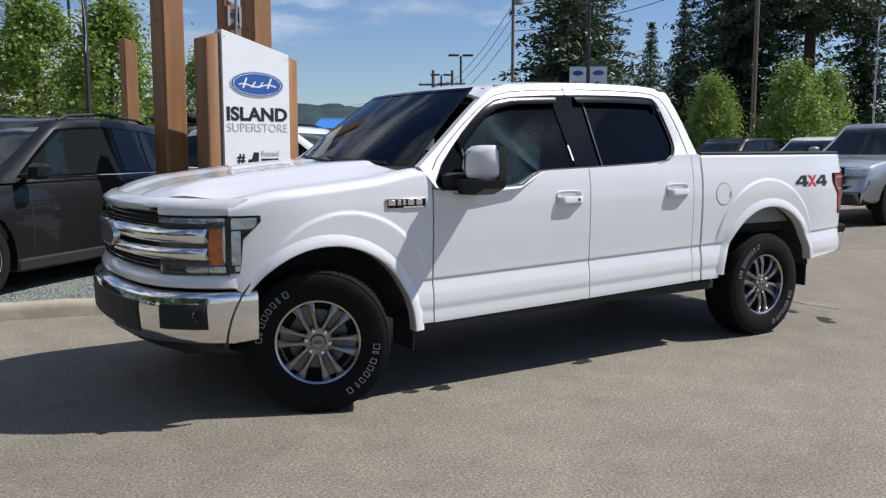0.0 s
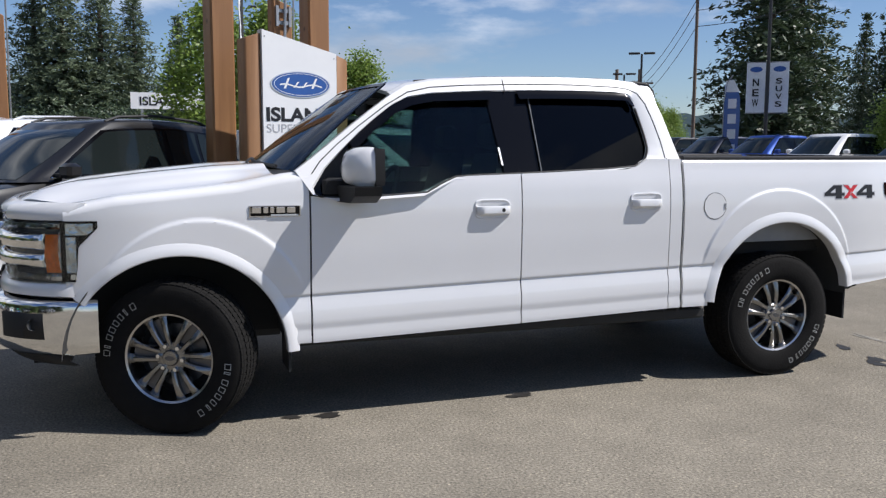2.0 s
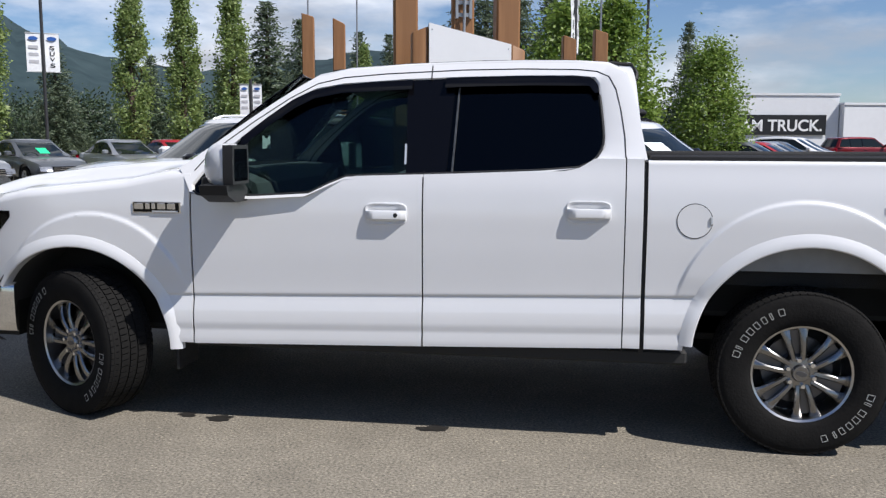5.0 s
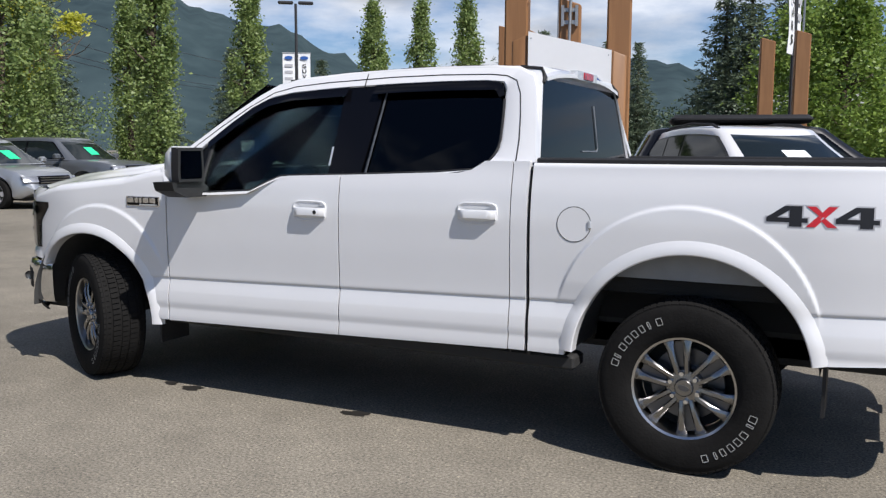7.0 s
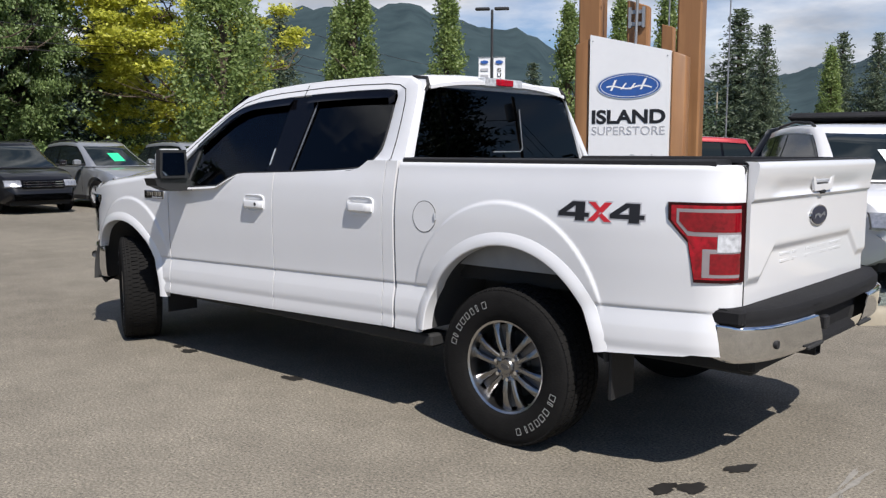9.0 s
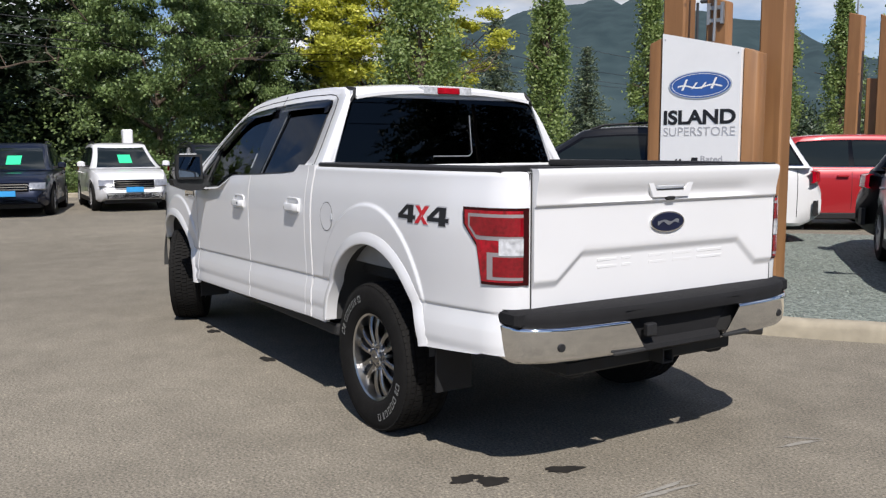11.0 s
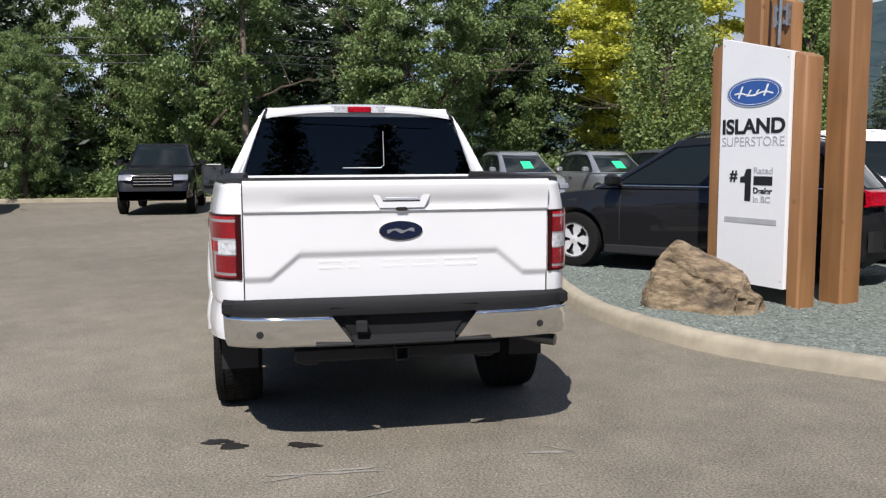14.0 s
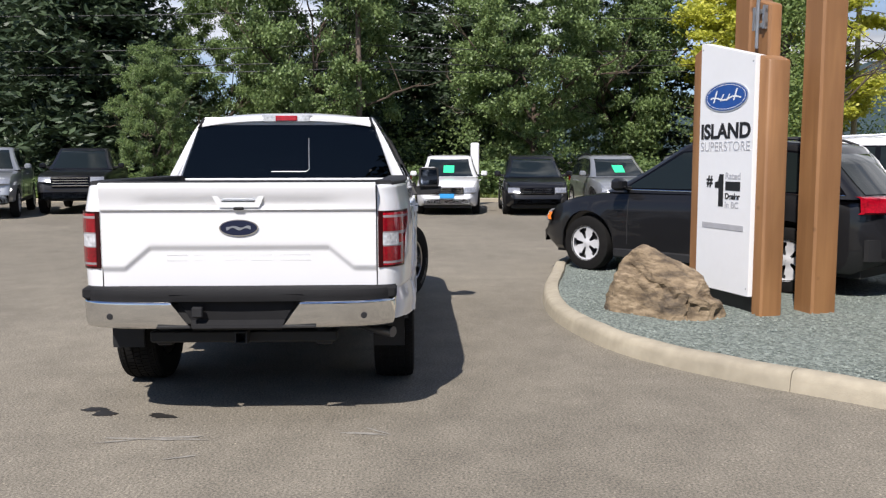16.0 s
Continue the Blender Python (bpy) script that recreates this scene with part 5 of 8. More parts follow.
    ctr = Shape().plate([[(bx(0) - dx, y * w, z) for y in np.linspace(-1, 1, 13)] for dx, z, w in ((0.004, 0.775, 0.378), (0.05, 0.752, 0.350), (0.055, 0.622, 0.268), (0.022, 0.600, 0.262), (0.016, 0.580, 0.258), (0.04, 0.566, 0.25))], (-0.02, 0, 0))
    part("plate_recess", ctr, STEP_PAD, bumper, "black number-plate recess", smooth=30)
    part("trailer_socket", Shape().box(bx(0) - 0.03, bx(0) + 0.004, -0.250, -0.190, 0.645, 0.705, 0.006), PLASTIC, bumper)
    # hitch, exhaust, chassis
    h = Shape()
    r0, r1 = 0.036, 0.028
    sq = lambda r, x: [(x, -r, 0.505 - r), (x, r, 0.505 - r), (x, r, 0.505 + r), (x, -r, 0.505 + r)]
    h.grid([sq(r0, 2.75), sq(r0, 3.01), sq(r1, 3.01), sq(r1, 2.80)], loop=True)
    part("hitch_receiver", h, UNDER, truck, "square hitch receiver tube", smooth=20)
    part("hitch_bar", Shape().box(2.84, 2.92, -0.55, 0.55, 0.46, 0.53, 0.01), UNDER, truck)
    part("exhaust", Shape().tube([(1.2, 0.45, 0.45), (2.2, 0.50, 0.50), (2.62, 0.66, 0.515), (2.80, 0.80, 0.51), (2.86, 0.88, 0.505)], 0.033, 12), ALLOY_DARK, truck)
    part("bumper_bracket", Shape().box(2.85, 3.05, -0.70, 0.70, 0.60, 0.76), UNDER, truck, smooth=20)


def build_front(truck):
    def strip(y0, y1, zlist, n=18):
        return Shape().plate([[(front_x(y) - off, y, z) for y in np.linspace(y0, y1, n)] for z, off in zlist], (0.03, 0, 0))

    part("nose_panel", strip(-0.66, 0.66, [(1.185, -0.075), (1.165, -0.04), (1.15, -0.022), (1.138, -0.02), (1.13, -0.04)], 31), WHITE_PAINT, truck)
    for sgn in (-1, 1):
        c, d = sorted((sgn * 0.66, sgn * 0.935))
        part("nose_corner", strip(c, d, [(1.185, -0.075), (1.165, -0.04), (1.14, -0.018), (1.115, -0.012), (1.10, -0.02)], 14), WHITE_PAINT, truck)
    grille = part("grille", strip(-0.635, 0.635, [(1.135, -0.07), (0.80, -0.06)], 21), UNDER, truck, "chrome-barred black grille", smooth=20)
    for z in (1.115, 1.09, 1.065, 1.045, 0.85, 0.828, 0.806):
        part("grille_slat", strip(-0.63, 0.63, [(z - 0.004, -0.034), (z, -0.026), (z + 0.003, -0.034)], 21), CHROME, grille)
    for z0, z1 in ((0.955, 1.035), (0.865, 0.935)):
        for sgn in (-1, 1):
            a, b = sorted((sgn * 0.10, sgn * 0.868))
            part("grille_bar", strip(a, b, [(z0, -0.022), (z0 + 0.012, 0.0), (lerp(z0, z1, 0.5), 0.012), (z1 - 0.012, 0.004), (z1, -0.022)], 14), CHROME, grille, "thick chrome grille bar", smooth=60)
    o = [(0.17 * math.cos(t), 0.075 * math.sin(t)) for t in np.linspace(0, 2 * math.pi, 36, endpoint=False)]
    e = part("emblem", Shape().loft([[(-2.73, a, 0.96 + b) for a, b in o], [(-2.765, a * 0.97, 0.96 + b * 0.97) for a, b in o]]), CHROME, grille, "oval emblem with a chrome rim", smooth=30)
    part("emblem_field", Shape().loft([[(-2.765, a * 0.9, 0.96 + b * 0.86) for a, b in o], [(-2.768, a * 0.88, 0.96 + b * 0.84) for a, b in o]]), EMBLEM_BLUE, e, smooth=30)
    part("lower_fascia", strip(-0.937, 0.937, [(0.80, -0.05), (0.785, -0.012), (0.755, 0.006), (0.728, 0.004), (0.716, -0.05)], 41), WHITE_PAINT, truck)
    for sgn in (-1, 1):
        # head lamp: housing, chrome bowl, amber marker, clear cover
        a, b = sorted((sgn * 0.645, sgn * 0.936))
        lamp = part("head_lamp", strip(a, b, [(1.095, -0.06), (1.09, -0.03), (0.795, -0.03), (0.79, -0.06)], 16), LAMP_DARK, truck, "clear head lamp with an amber marker", smooth=30)
        w_xs = list(np.linspace(-2.372, -2.20, 20))
        w_low = lambda x: float(np.interp(x, [-2.372, -2.305, -2.290, -2.20], [0.80, 0.80, 0.975, 1.065]))
        wing = part("lamp_wing", side_panel(w_xs, w_low, lambda x: 1.098, 0.0, sgn, 0.02, 0.003), GLOSS_BLACK, lamp)
        part("wing_reflector", side_panel(list(np.linspace(-2.348, -2.222, 9)), lambda x: max(1.030, w_low(x) + 0.010), lambda x: 1.086, 0.0, sgn, 0.004, 0.006), LAMP_GREY, wing)
        part("wing_reflector", side_panel(list(np.linspace(-2.348, -2.302, 5)), lambda x: 0.845, lambda x: 1.02, 0.0, sgn, 0.004, 0.006), LAMP_GREY, wing)
        part("wing_reflector", side_panel(list(np.linspace(-2.332, -2.305, 4)), lambda x: 0.812, lambda x: 0.838, 0.0, sgn, 0.004, 0.006), CHROME, wing)
        wc = part("wing_cover", side_panel(w_xs, lambda x: w_low(x) + 0.004, lambda x: 1.094, 0.0, sgn, 0.003, 0.011), LENS, wing)
        wc.visible_shadow = False
        c, d = sorted((sgn * 0.882, sgn * 0.908))
        part("amber_marker", strip(c, d, [(1.032, -0.010), (0.935, -0.002), (0.845, -0.010)], 6), AMBER, lamp, "amber side marker")
        c, d = sorted((sgn * 0.911, sgn * 0.934))
        part("lamp_bowl", strip(c, d, [(1.045, -0.02), (0.95, -0.012), (0.86, -0.02)], 5), LAMP_GREY, lamp)
        c, d = sorted((sgn * 0.665, sgn * 0.934))
        part("lamp_trim", strip(c, d, [(1.086, -0.02), (1.068, -0.012), (1.058, -0.024)], 14), LAMP_GREY, lamp)
        part("lamp_trim", strip(c, d, [(0.836, -0.022), (0.818, -0.012), (0.805, -0.02)], 14), LAMP_GREY, lamp)
        for k in range(5):
            c, d = sorted((sgn * (0.70 + 0.05 * k), sgn * (0.728 + 0.05 * k)))
            part("lamp_facet", strip(c, d, [(1.082, -0.017), (1.064, -0.017)], 3), CHROME, lamp)
        e, f = sorted((sgn * 0.645, sgn * 0.874))
        g, h = sorted((sgn * 0.876, sgn * 0.936))
        for c, d, zl in ((e, f, [(1.094, -0.012), (1.065, -0.002), (1.040, 0.0)]), (e, f, [(0.860, 0.0), (0.83, -0.002), (0.793, -0.012)]), (g, h, [(1.094, -0.012), (1.05, 0.002), (0.94, 0.006), (0.84, 0.0), (0.793, -0.012)])):
            cov = part("lamp_cover", strip(c, d, zl, 12), LENS, lamp, smooth=60)
            cov.visible_shadow = False
    # chrome bumper
    def bump(y0, y1, zl, n, mat, name, parent, label=""):
        return part(name, Shape().plate([[(front_x(y) - off, y * 1.0, z) for y in np.linspace(y0, y1, n)] for z, off in zl], (0.03, 0, 0)), mat, parent, label, smooth=60)

    rows = []
    for z, off in ((0.705, -0.02), (0.695, 0.038), (0.676, 0.050), (0.60, 0.052), (0.50, 0.046), (0.445, 0.030), (0.432, -0.03)):
        mid = [(front_x(y) - off, y, z) for y in np.linspace(-0.93, 0.93, 47)]
        ends = [(-2.215, 0.930 + 0.4 * off, z), (-2.28, 0.936 + 0.4 * off, z), (-2.33, 0.934 + 0.35 * off, z)]
        rows.append([(x, -y, q) for x, y, q in ends] + mid + ends[::-1])
    fb = part("front_bumper", Shape().grid(rows), CHROME, truck, "chrome front bumper", smooth=80)
    bump(-0.57, 0.57, [(0.645, 0.050), (0.640, 0.060), (0.482, 0.054), (0.475, 0.02)], 21, PLASTIC, "bumper_intake", fb, "black lower intake")
    for sgn in (-1, 1):
        a, b = sorted((sgn * 0.735, sgn * 0.900))
        fog = bump(a, b, [(0.645, 0.050), (0.640, 0.060), (0.518, 0.058), (0.512, 0.04)], 14, PLASTIC, "fog_recess", fb, "black fog lamp recess")
        part("fog_lamp", Shape().lathe_y([(0, 0.0), (0.024, 0.004), (0.03, 0.02)], 18), LAMP_DARK, fog, at=pose(front_x(0.87) - 0.062, sgn * 0.87, 0.59, 0, 0, -90 + sgn * 48))
    bump(-0.90, 0.90, [(0.440, -0.02), (0.43, 0.0), (0.395, -0.04), (0.375, -0.08)], 31, PLASTIC, "air_dam", truck, "black lower air dam")
    part("front_crossmember", Shape().box(-2.54, -2.36, -0.72, 0.72, 0.36, 0.80), UNDER, truck, smooth=20)


def build_chassis(truck):
    part("cab_floor", Shape().box(-1.25, 1.05, -0.90, 0.90, 0.47, 0.62), UNDER, truck, smooth=20)
    part("engine_bay", Shape().box(-2.50, -1.26, -0.53, 0.53, 0.42, 1.16), UNDER, truck, smooth=20)
    part("firewall", Shape().box(-1.27, -1.15, -0.88, 0.88, 0.45, 1.19), CABIN, truck, smooth=20)
    for sgn in (-1, 1):
        part("frame_rail", Shape().box(-2.48, 2.9, *sorted((sgn * 0.42, sgn * 0.52)), 0.44, 0.58, 0.01), UNDER, truck, smooth=20)
    for x in (FRONT, REAR):
        part("axle", Shape().tube([(x, -0.80, 0.40), (x, 0.80, 0.40)], 0.05, 10), UNDER, truck)
    part("differential", Shape().tube([(REAR - 0.16, 0, 0.40), (REAR, 0, 0.40), (REAR + 0.14, 0, 0.40)], [0.08, 0.15, 0.06], 14), UNDER, truck)
    part("bed_underside", Shape().box(1.12, 2.92, -0.54, 0.54, 0.60, 0.78), UNDER, truck, smooth=20)


def build_cabin(truck):
    """What shows through the glass: dash, wheel, seats."""
    part("dashboard", Shape().plate([[(x, y, z) for y in np.linspace(-0.86, 0.86, 9)] for x, z in ((-1.40, 1.30), (-1.15, 1.325), (-0.95, 1.31), (-0.86, 1.25), (-0.82, 1.05), (-0.90, 0.75))], (-0.03, 0, -0.03)), DASH, truck)
    wheel = Shape()
    n = 28
    rings = []
    for i in range(n + 1):
        a = 2 * math.pi * i / n
        c = Vector((-0.62, -0.42, 1.17)) + Vector((0.185 * math.sin(a) * 0.40, 0.185 * math.cos(a), 0.185 * math.sin(a) * 0.92))
        rad = Vector((0.4 * math.sin(a), math.cos(a), 0.92 * math.sin(a))).normalized()
        ax = Vector((0.92, 0, -0.4))
        rings.append([tuple(c + 0.016 * (math.cos(b) * rad + math.sin(b) * ax)) for b in np.linspace(0, 2 * math.pi, 8, endpoint=False)])
    part("steering_wheel", wheel.grid(rings, loop=True), CABIN, truck)
    part("steering_column", Shape().tube([(-0.60, -0.42, 1.17), (-0.95, -0.42, 1.05)], [0.07, 0.05], 10), CABIN, truck)
    for x, ys, zt in ((-0.12, (-0.42, 0.42), 1.42), (0.78, (-0.48, 0.0, 0.48), 1.36)):
        for y in ys:
            w = 0.25 if len(ys) == 2 else 0.22
            part("seat_back", Shape().loft([[(x + d + dx, y + a * w * k, z) for a, dx in ((-1, 0.03), (-0.7, 0.0), (0.7, 0.0), (1, 0.03), (0.9, 0.13), (-0.9, 0.13))] for z, d, k in ((0.80, 0.0, 1.0), (1.0, 0.04, 1.0), (1.25, 0.10, 0.92), (zt, 0.14, 0.75))]), CABIN, truck)
            part("headrest", Shape().box(x + 0.14, x + 0.24, y - 0.13, y + 0.13, zt + 0.03, zt + 0.19, 0.03), CABIN, truck)
            part("seat_cushion", Shape().box(x - 0.50, x + 0.05, y - w, y + w, 0.66, 0.86, 0.05), CABIN, truck)
    part("headliner", Shape().box(-0.55, 1.0, -0.62, 0.62, 1.805, 1.825), CABIN, truck, smooth=20)
    part("inner_mirror", Shape().box(-0.66, -0.63, -0.13, 0.13, 1.66, 1.73, 0.01), CABIN, truck)
    part("screen_notice", Shape().loft([[(-0.92 + d, y, z) for y, z in ((-0.60, 1.43), (-0.48, 1.43), (-0.48, 1.50), (-0.60, 1.50))] for d in (0, 0.003)]), CARD_WHITE, truck, "white paper notice", smooth=0)
    for sgn in (-1, 1):
        part("door_card", Shape().box(-1.12, 1.0, *sorted((sgn * 0.86, sgn * 0.90)), 0.60, 1.20), CABIN, truck, smooth=20)


def build_mirrors(truck):
    for sgn in (-1, 1):
        rings = []
        for x, y0, y1, z0, z1 in ((-1.02, 1.075, 1.135, 1.300, 1.400), (-0.998, 1.055, 1.175, 1.275, 1.434), (-0.955, 1.042, 1.212, 1.262, 1.455), (-0.905, 1.036, 1.236, 1.258, 1.460), (-0.875, 1.038, 1.243, 1.260, 1.458)):
            c = 0.035
            rings.append([(x, sgn * a, b) for a, b in ((y0 + c, z0), (y1 - c, z0), (y1, z0 + c), (y1 - 0.008, z1 - c), (y1 - c - 0.008, z1), (y0 + c, z1), (y0 + 0.006, z1 - c), (y0, z0 + c))])
        cap = part("door_mirror", Shape().loft(rings), WHITE_PAINT, truck, "white-capped door mirror", smooth=45)
        part("mirror_base", Shape().loft([[(x, sgn * a, z) for x, a in ((-1.03, y), (-0.86, y), (-0.85, y + w), (-0.99, y + w))] for z, y, w in ((1.175, 0.955, 0.20), (1.215, 0.955, 0.30), (1.262, 1.02, 0.25))]), PLASTIC, cap, "black mirror foot", smooth=30)
        part("mirror_foot", Shape().box(-1.10, -0.90, *sorted((sgn * 0.965, sgn * 1.01)), 1.20, 1.30, 0.015), PLASTIC, cap)
        part("mirror_rim", Shape().loft([[(x, sgn * a, b) for a, b in ((1.044, 1.264), (1.238, 1.264), (1.245, 1.30), (1.238, 1.452), (1.044, 1.452), (1.038, 1.30))] for x in (-0.878, -0.828)]), PLASTIC, cap, smooth=30)
        part("mirror_glass", Shape().loft([[(x, sgn * a, b) for a, b in ((1.062, 1.280), (1.222, 1.280), (1.227, 1.31), (1.220, 1.434), (1.062, 1.434), (1.056, 1.31))] for x in (-0.829, -0.8265)]), MIRROR, cap, smooth=0)


def build_badges(truck):
    x0, x1, z0, z1 = -1.48, -1.215, 1.100, 1.162
    y = side_y(-1.35, 1.15)
    base = part("fender_badge", Shape().box(x0, x1, -y - 0.008, -y + 0.02, z0, z1, 0.004), CHROME, truck, "chrome and black fender badge")
    part("badge_field", Shape().box(x0 + 0.006, x1 - 0.006, -y - 0.0095, -y, z0 + 0.006, z1 - 0.004, 0.003), GLOSS_BLACK, base)
    for a, w in ((0.012, 0.05), (0.072, 0.026), (0.106, 0.022), (0.138, 0.045), (0.192, 0.045)):
        part("badge_bar", Shape().box(x0 + a, x0 + a + w, -y - 0.013, -y, z0 + 0.020, z1 - 0.008, 0.003), CHROME, base)
    part("badge_bar", Shape().box(x0 + 0.11, x1 - 0.015, -y - 0.012, -y, z0 + 0.007, z0 + 0.015, 0.001), SILVER, base)
    # printed 4x4 decal on the bed side: grey outline, black and red faces
    four = [[(0.56, 0.0), (0.86, 0.0), (0.86, 1.0), (0.56, 1.0)], [(0.0, 0.20), (0.56, 0.20), (0.56, 0.42), (0.0, 0.42)], [(0.86, 0.20), (1.0, 0.20), (1.0, 0.42), (0.86, 0.42)], [(0.0, 0.42), (0.26, 0.42), (0.56, 0.80), (0.56, 1.0), (0.44, 1.0)]]
    cross = [[(0.0, 0.0), (0.30, 0.0), (1.0, 1.0), (0.70, 1.0)], [(0.0, 1.0), (0.395, 0.565), (0.50, 0.715), (0.30, 1.0)], [(0.605, 0.435), (1.0, 0.0), (0.70, 0.0), (0.50, 0.285)]]
    for nm, polys, x, w, mat in (("decal_four", four, 2.168, 0.160, INK), ("decal_cross", cross, 2.322, 0.118, RED_PAINT_X), ("decal_four", four, 2.433, 0.160, INK)):
        for shade, d, grow in ((INK_GREY, 0.0012, 0.012), (mat, 0.0024, 0.0)):
            face = Shape()
            for i, q in enumerate(polys):
                cx, cz = sum(p[0] for p in q) / len(q), sum(p[1] for p in q) / len(q)
                pts = [(x + px * w + math.copysign(grow / 2, px - cx), 1.140 + pz * 0.084 + math.copysign(grow / 2, pz - cz)) for px, pz in q]
                lift = d + (0.0002 * i if grow else 0.0)
                face.loft([[(px, -side_y(px, pz) - e, pz) for px, pz in pts] for e in (lift - 0.001, lift)])
            part(nm, face.mesh(nm, shade, 0), None, truck)


def make_wheel(name, at, parent, turn=0.0):
    """Off-road tyre with raised pale marks on a six-spoke (twin) alloy; outer face towards -y."""
    R, W = 0.396, 0.272
    hub = part(name, Shape().lathe_y([(0.232, 0.10), (0.238, 0.12), (0.238, -0.10), (0.232, -0.118), (0.222, -0.112), (0.218, -0.05), (0.215, 0.10)], 48), ALLOY, parent, "machined alloy wheel with twin spokes", at=at)
    prof = [(0.225, 0.115), (0.245, 0.130), (0.300, 0.138), (0.350, 0.136), (0.378, 0.128), (0.393, 0.110), (R - 0.008, 0.098), (R - 0.008, -0.098), (0.393, -0.110), (0.378, -0.128), (0.350, -0.136), (0.300, -0.138), (0.262, -0.132), (0.245, -0.126), (0.225, -0.112)]
    tyre = part("tyre", Shape().lathe_y(prof, 72), RUBBER, hub, "black all-terrain tyre", smooth=50)
    # tread blocks
    s = Shape()
    n = 74
    for k in range(n):
        for row, (y0, y1, sh) in enumerate(((-0.128, -0.085, 0.0), (-0.072, -0.028, 0.5), (-0.018, 0.018, 0.2), (0.028, 0.072, 0.6), (0.085, 0.128, 0.1))):
            a0 = 2 * math.pi * (k + sh) / n
            a1 = a0 + 2 * math.pi / n * 0.80
            edge = row in (0, 4)
            pts = []
            for rr in (R - 0.014, R):
                for a, y in ((a0, y0), (a1, y0), (a1 + 0.012, y1), (a0 + 0.012, y1)):
                    drop = 0.010 if edge and abs(y) > 0.12 else 0.0
                    pts.append(((rr - drop) * math.cos(a), y, (rr - drop) * math.sin(a)))
            s.add(pts, [(4, 5, 6, 7), (0, 1, 5, 4), (1, 2, 6, 5), (2, 3, 7, 6), (3, 0, 4, 7)])
    part("tread", s.mesh("tread", RUBBER, 0, weld=False), None, tyre)
    # pale raised marks on the side wall, two groups of eight
    for g in (148, 328):
        for k, wd in enumerate((1.0, 0.40, 0.9, 0.9, 0.8, 0.75, 0.40, 0.9)):
            a0 = radians(g + 30 - 7.6 * k)
            a1 = a0 - radians(5.6) * wd
            r0, r1, t = 0.300, 0.334, 0.0032
            arc = lambda ra, rb, aa, ab, n=4: [[(r * math.cos(a), -0.1395, r * math.sin(a)) for a in np.linspace(aa, ab, n)] for r in (ra, rb)]
            m = Shape()
            for q in (arc(r0, r0 + t, a0, a1), arc(r1 - t, r1, a0, a1), arc(r0, r1, a0, a0 - 0.010, 2), arc(r0, r1, a1 + 0.010, a1, 2)):
                m.grid(q)
            part("tyre_mark", m, LETTER, tyre, smooth=0)
    # spokes: six pairs
    for k in range(6):
        for d in (-1, 1):
            rows = []
            sp = Shape()
            for t in np.linspace(0, 1, 6):
                r = lerp(0.060, 0.222, t)
                spread = d * (0.0205 + 0.024 * t)
                wd = lerp(0.0130, 0.0150, t) + 0.014 * t**6
                y = -0.082 - 0.020 * math.sin(math.pi * (0.15 + 0.8 * t))
                rows.append([(r, y + 0.045, spread - wd), (r, y + 0.007, spread - wd), (r, y, spread - wd * 0.55), (r, y + 0.001, spread + wd * 0.55), (r, y + 0.008, spread + wd), (r, y + 0.045, spread + wd)])
            sp.loft(rows)
            part("spoke", sp, ALLOY_GREY, hub, at=pose(0, 0, 0, 0, 60 * k + 8, 0))
        pk = Shape().loft([[(0.080, -0.062, -0.010), (0.205, -0.066, -0.030), (0.205, -0.066, 0.030), (0.080, -0.062, 0.010)], [(0.080, -0.045, -0.010), (0.205, -0.045, -0.030), (0.205, -0.045, 0.030), (0.080, -0.045, 0.010)]])
        part("spoke_pocket", pk, ALLOY_DARK, hub, at=pose(0, 0, 0, 0, 60 * k + 8, 0))
        a = radians(60 * k + 8)
        part("lug_nut", Shape().lathe_y([(0, -0.104), (0.010, -0.103), (0.013, -0.088), (0.013, -0.06)], 8), CHROME, hub, at=pose(0.064 * math.cos(a), -0.004, -0.064 * math.sin(a)))
    part("wheel_centre", Shape().lathe_y([(0, -0.108), (0.036, -0.107), (0.041, -0.101), (0.043, -0.090), (0.078, -0.086), (0.090, -0.062), (0.092, 0.0)], 28), ALLOY_GREY, hub, smooth=30)
    part("centre_cap", Shape().loft([oval(0.026, 0.013, -0.1075, 20), oval(0.025, 0.012, -0.110, 20)]), ALLOY_DARK, hub)
    part("brake_disc", Shape().lathe_y([(0.0, -0.012), (0.165, -0.012), (0.165, 0.012), (0.0, 0.012)], 36), ALLOY_DARK, hub)
    part("wheel_well_back", Shape().lathe_y([(0.0, 0.03), (0.215, 0.03)], 36), UNDER, hub)
    return hub


def build_truck():
    truck = thing("pickup_truck", Matrix.Identity(4), "white crew-cab pickup truck with chrome bumpers, parked on asphalt", "truck")
    build_body(truck)
    build_bed_and_tail(truck)
    build_front(truck)
    build_chassis(truck)
    build_cabin(truck)
    build_mirrors(truck)
    build_badges(truck)
    steer = -25
    make_wheel("wheel", pose(FRONT, -0.868, 0.392, 0, 0, steer) @ pose(0, 0, 0, 0, 0, 0), truck)
    make_wheel("wheel", pose(REAR, -0.862, 0.392) @ pose(0, 0, 0, 0, 12, 0), truck)
    make_wheel("wheel", pose(FRONT, 0.868, 0.392, 0, 0, 180 + steer), truck)
    make_wheel("wheel", pose(REAR, 0.862, 0.392, 0, 0, 180), truck)


build_truck()


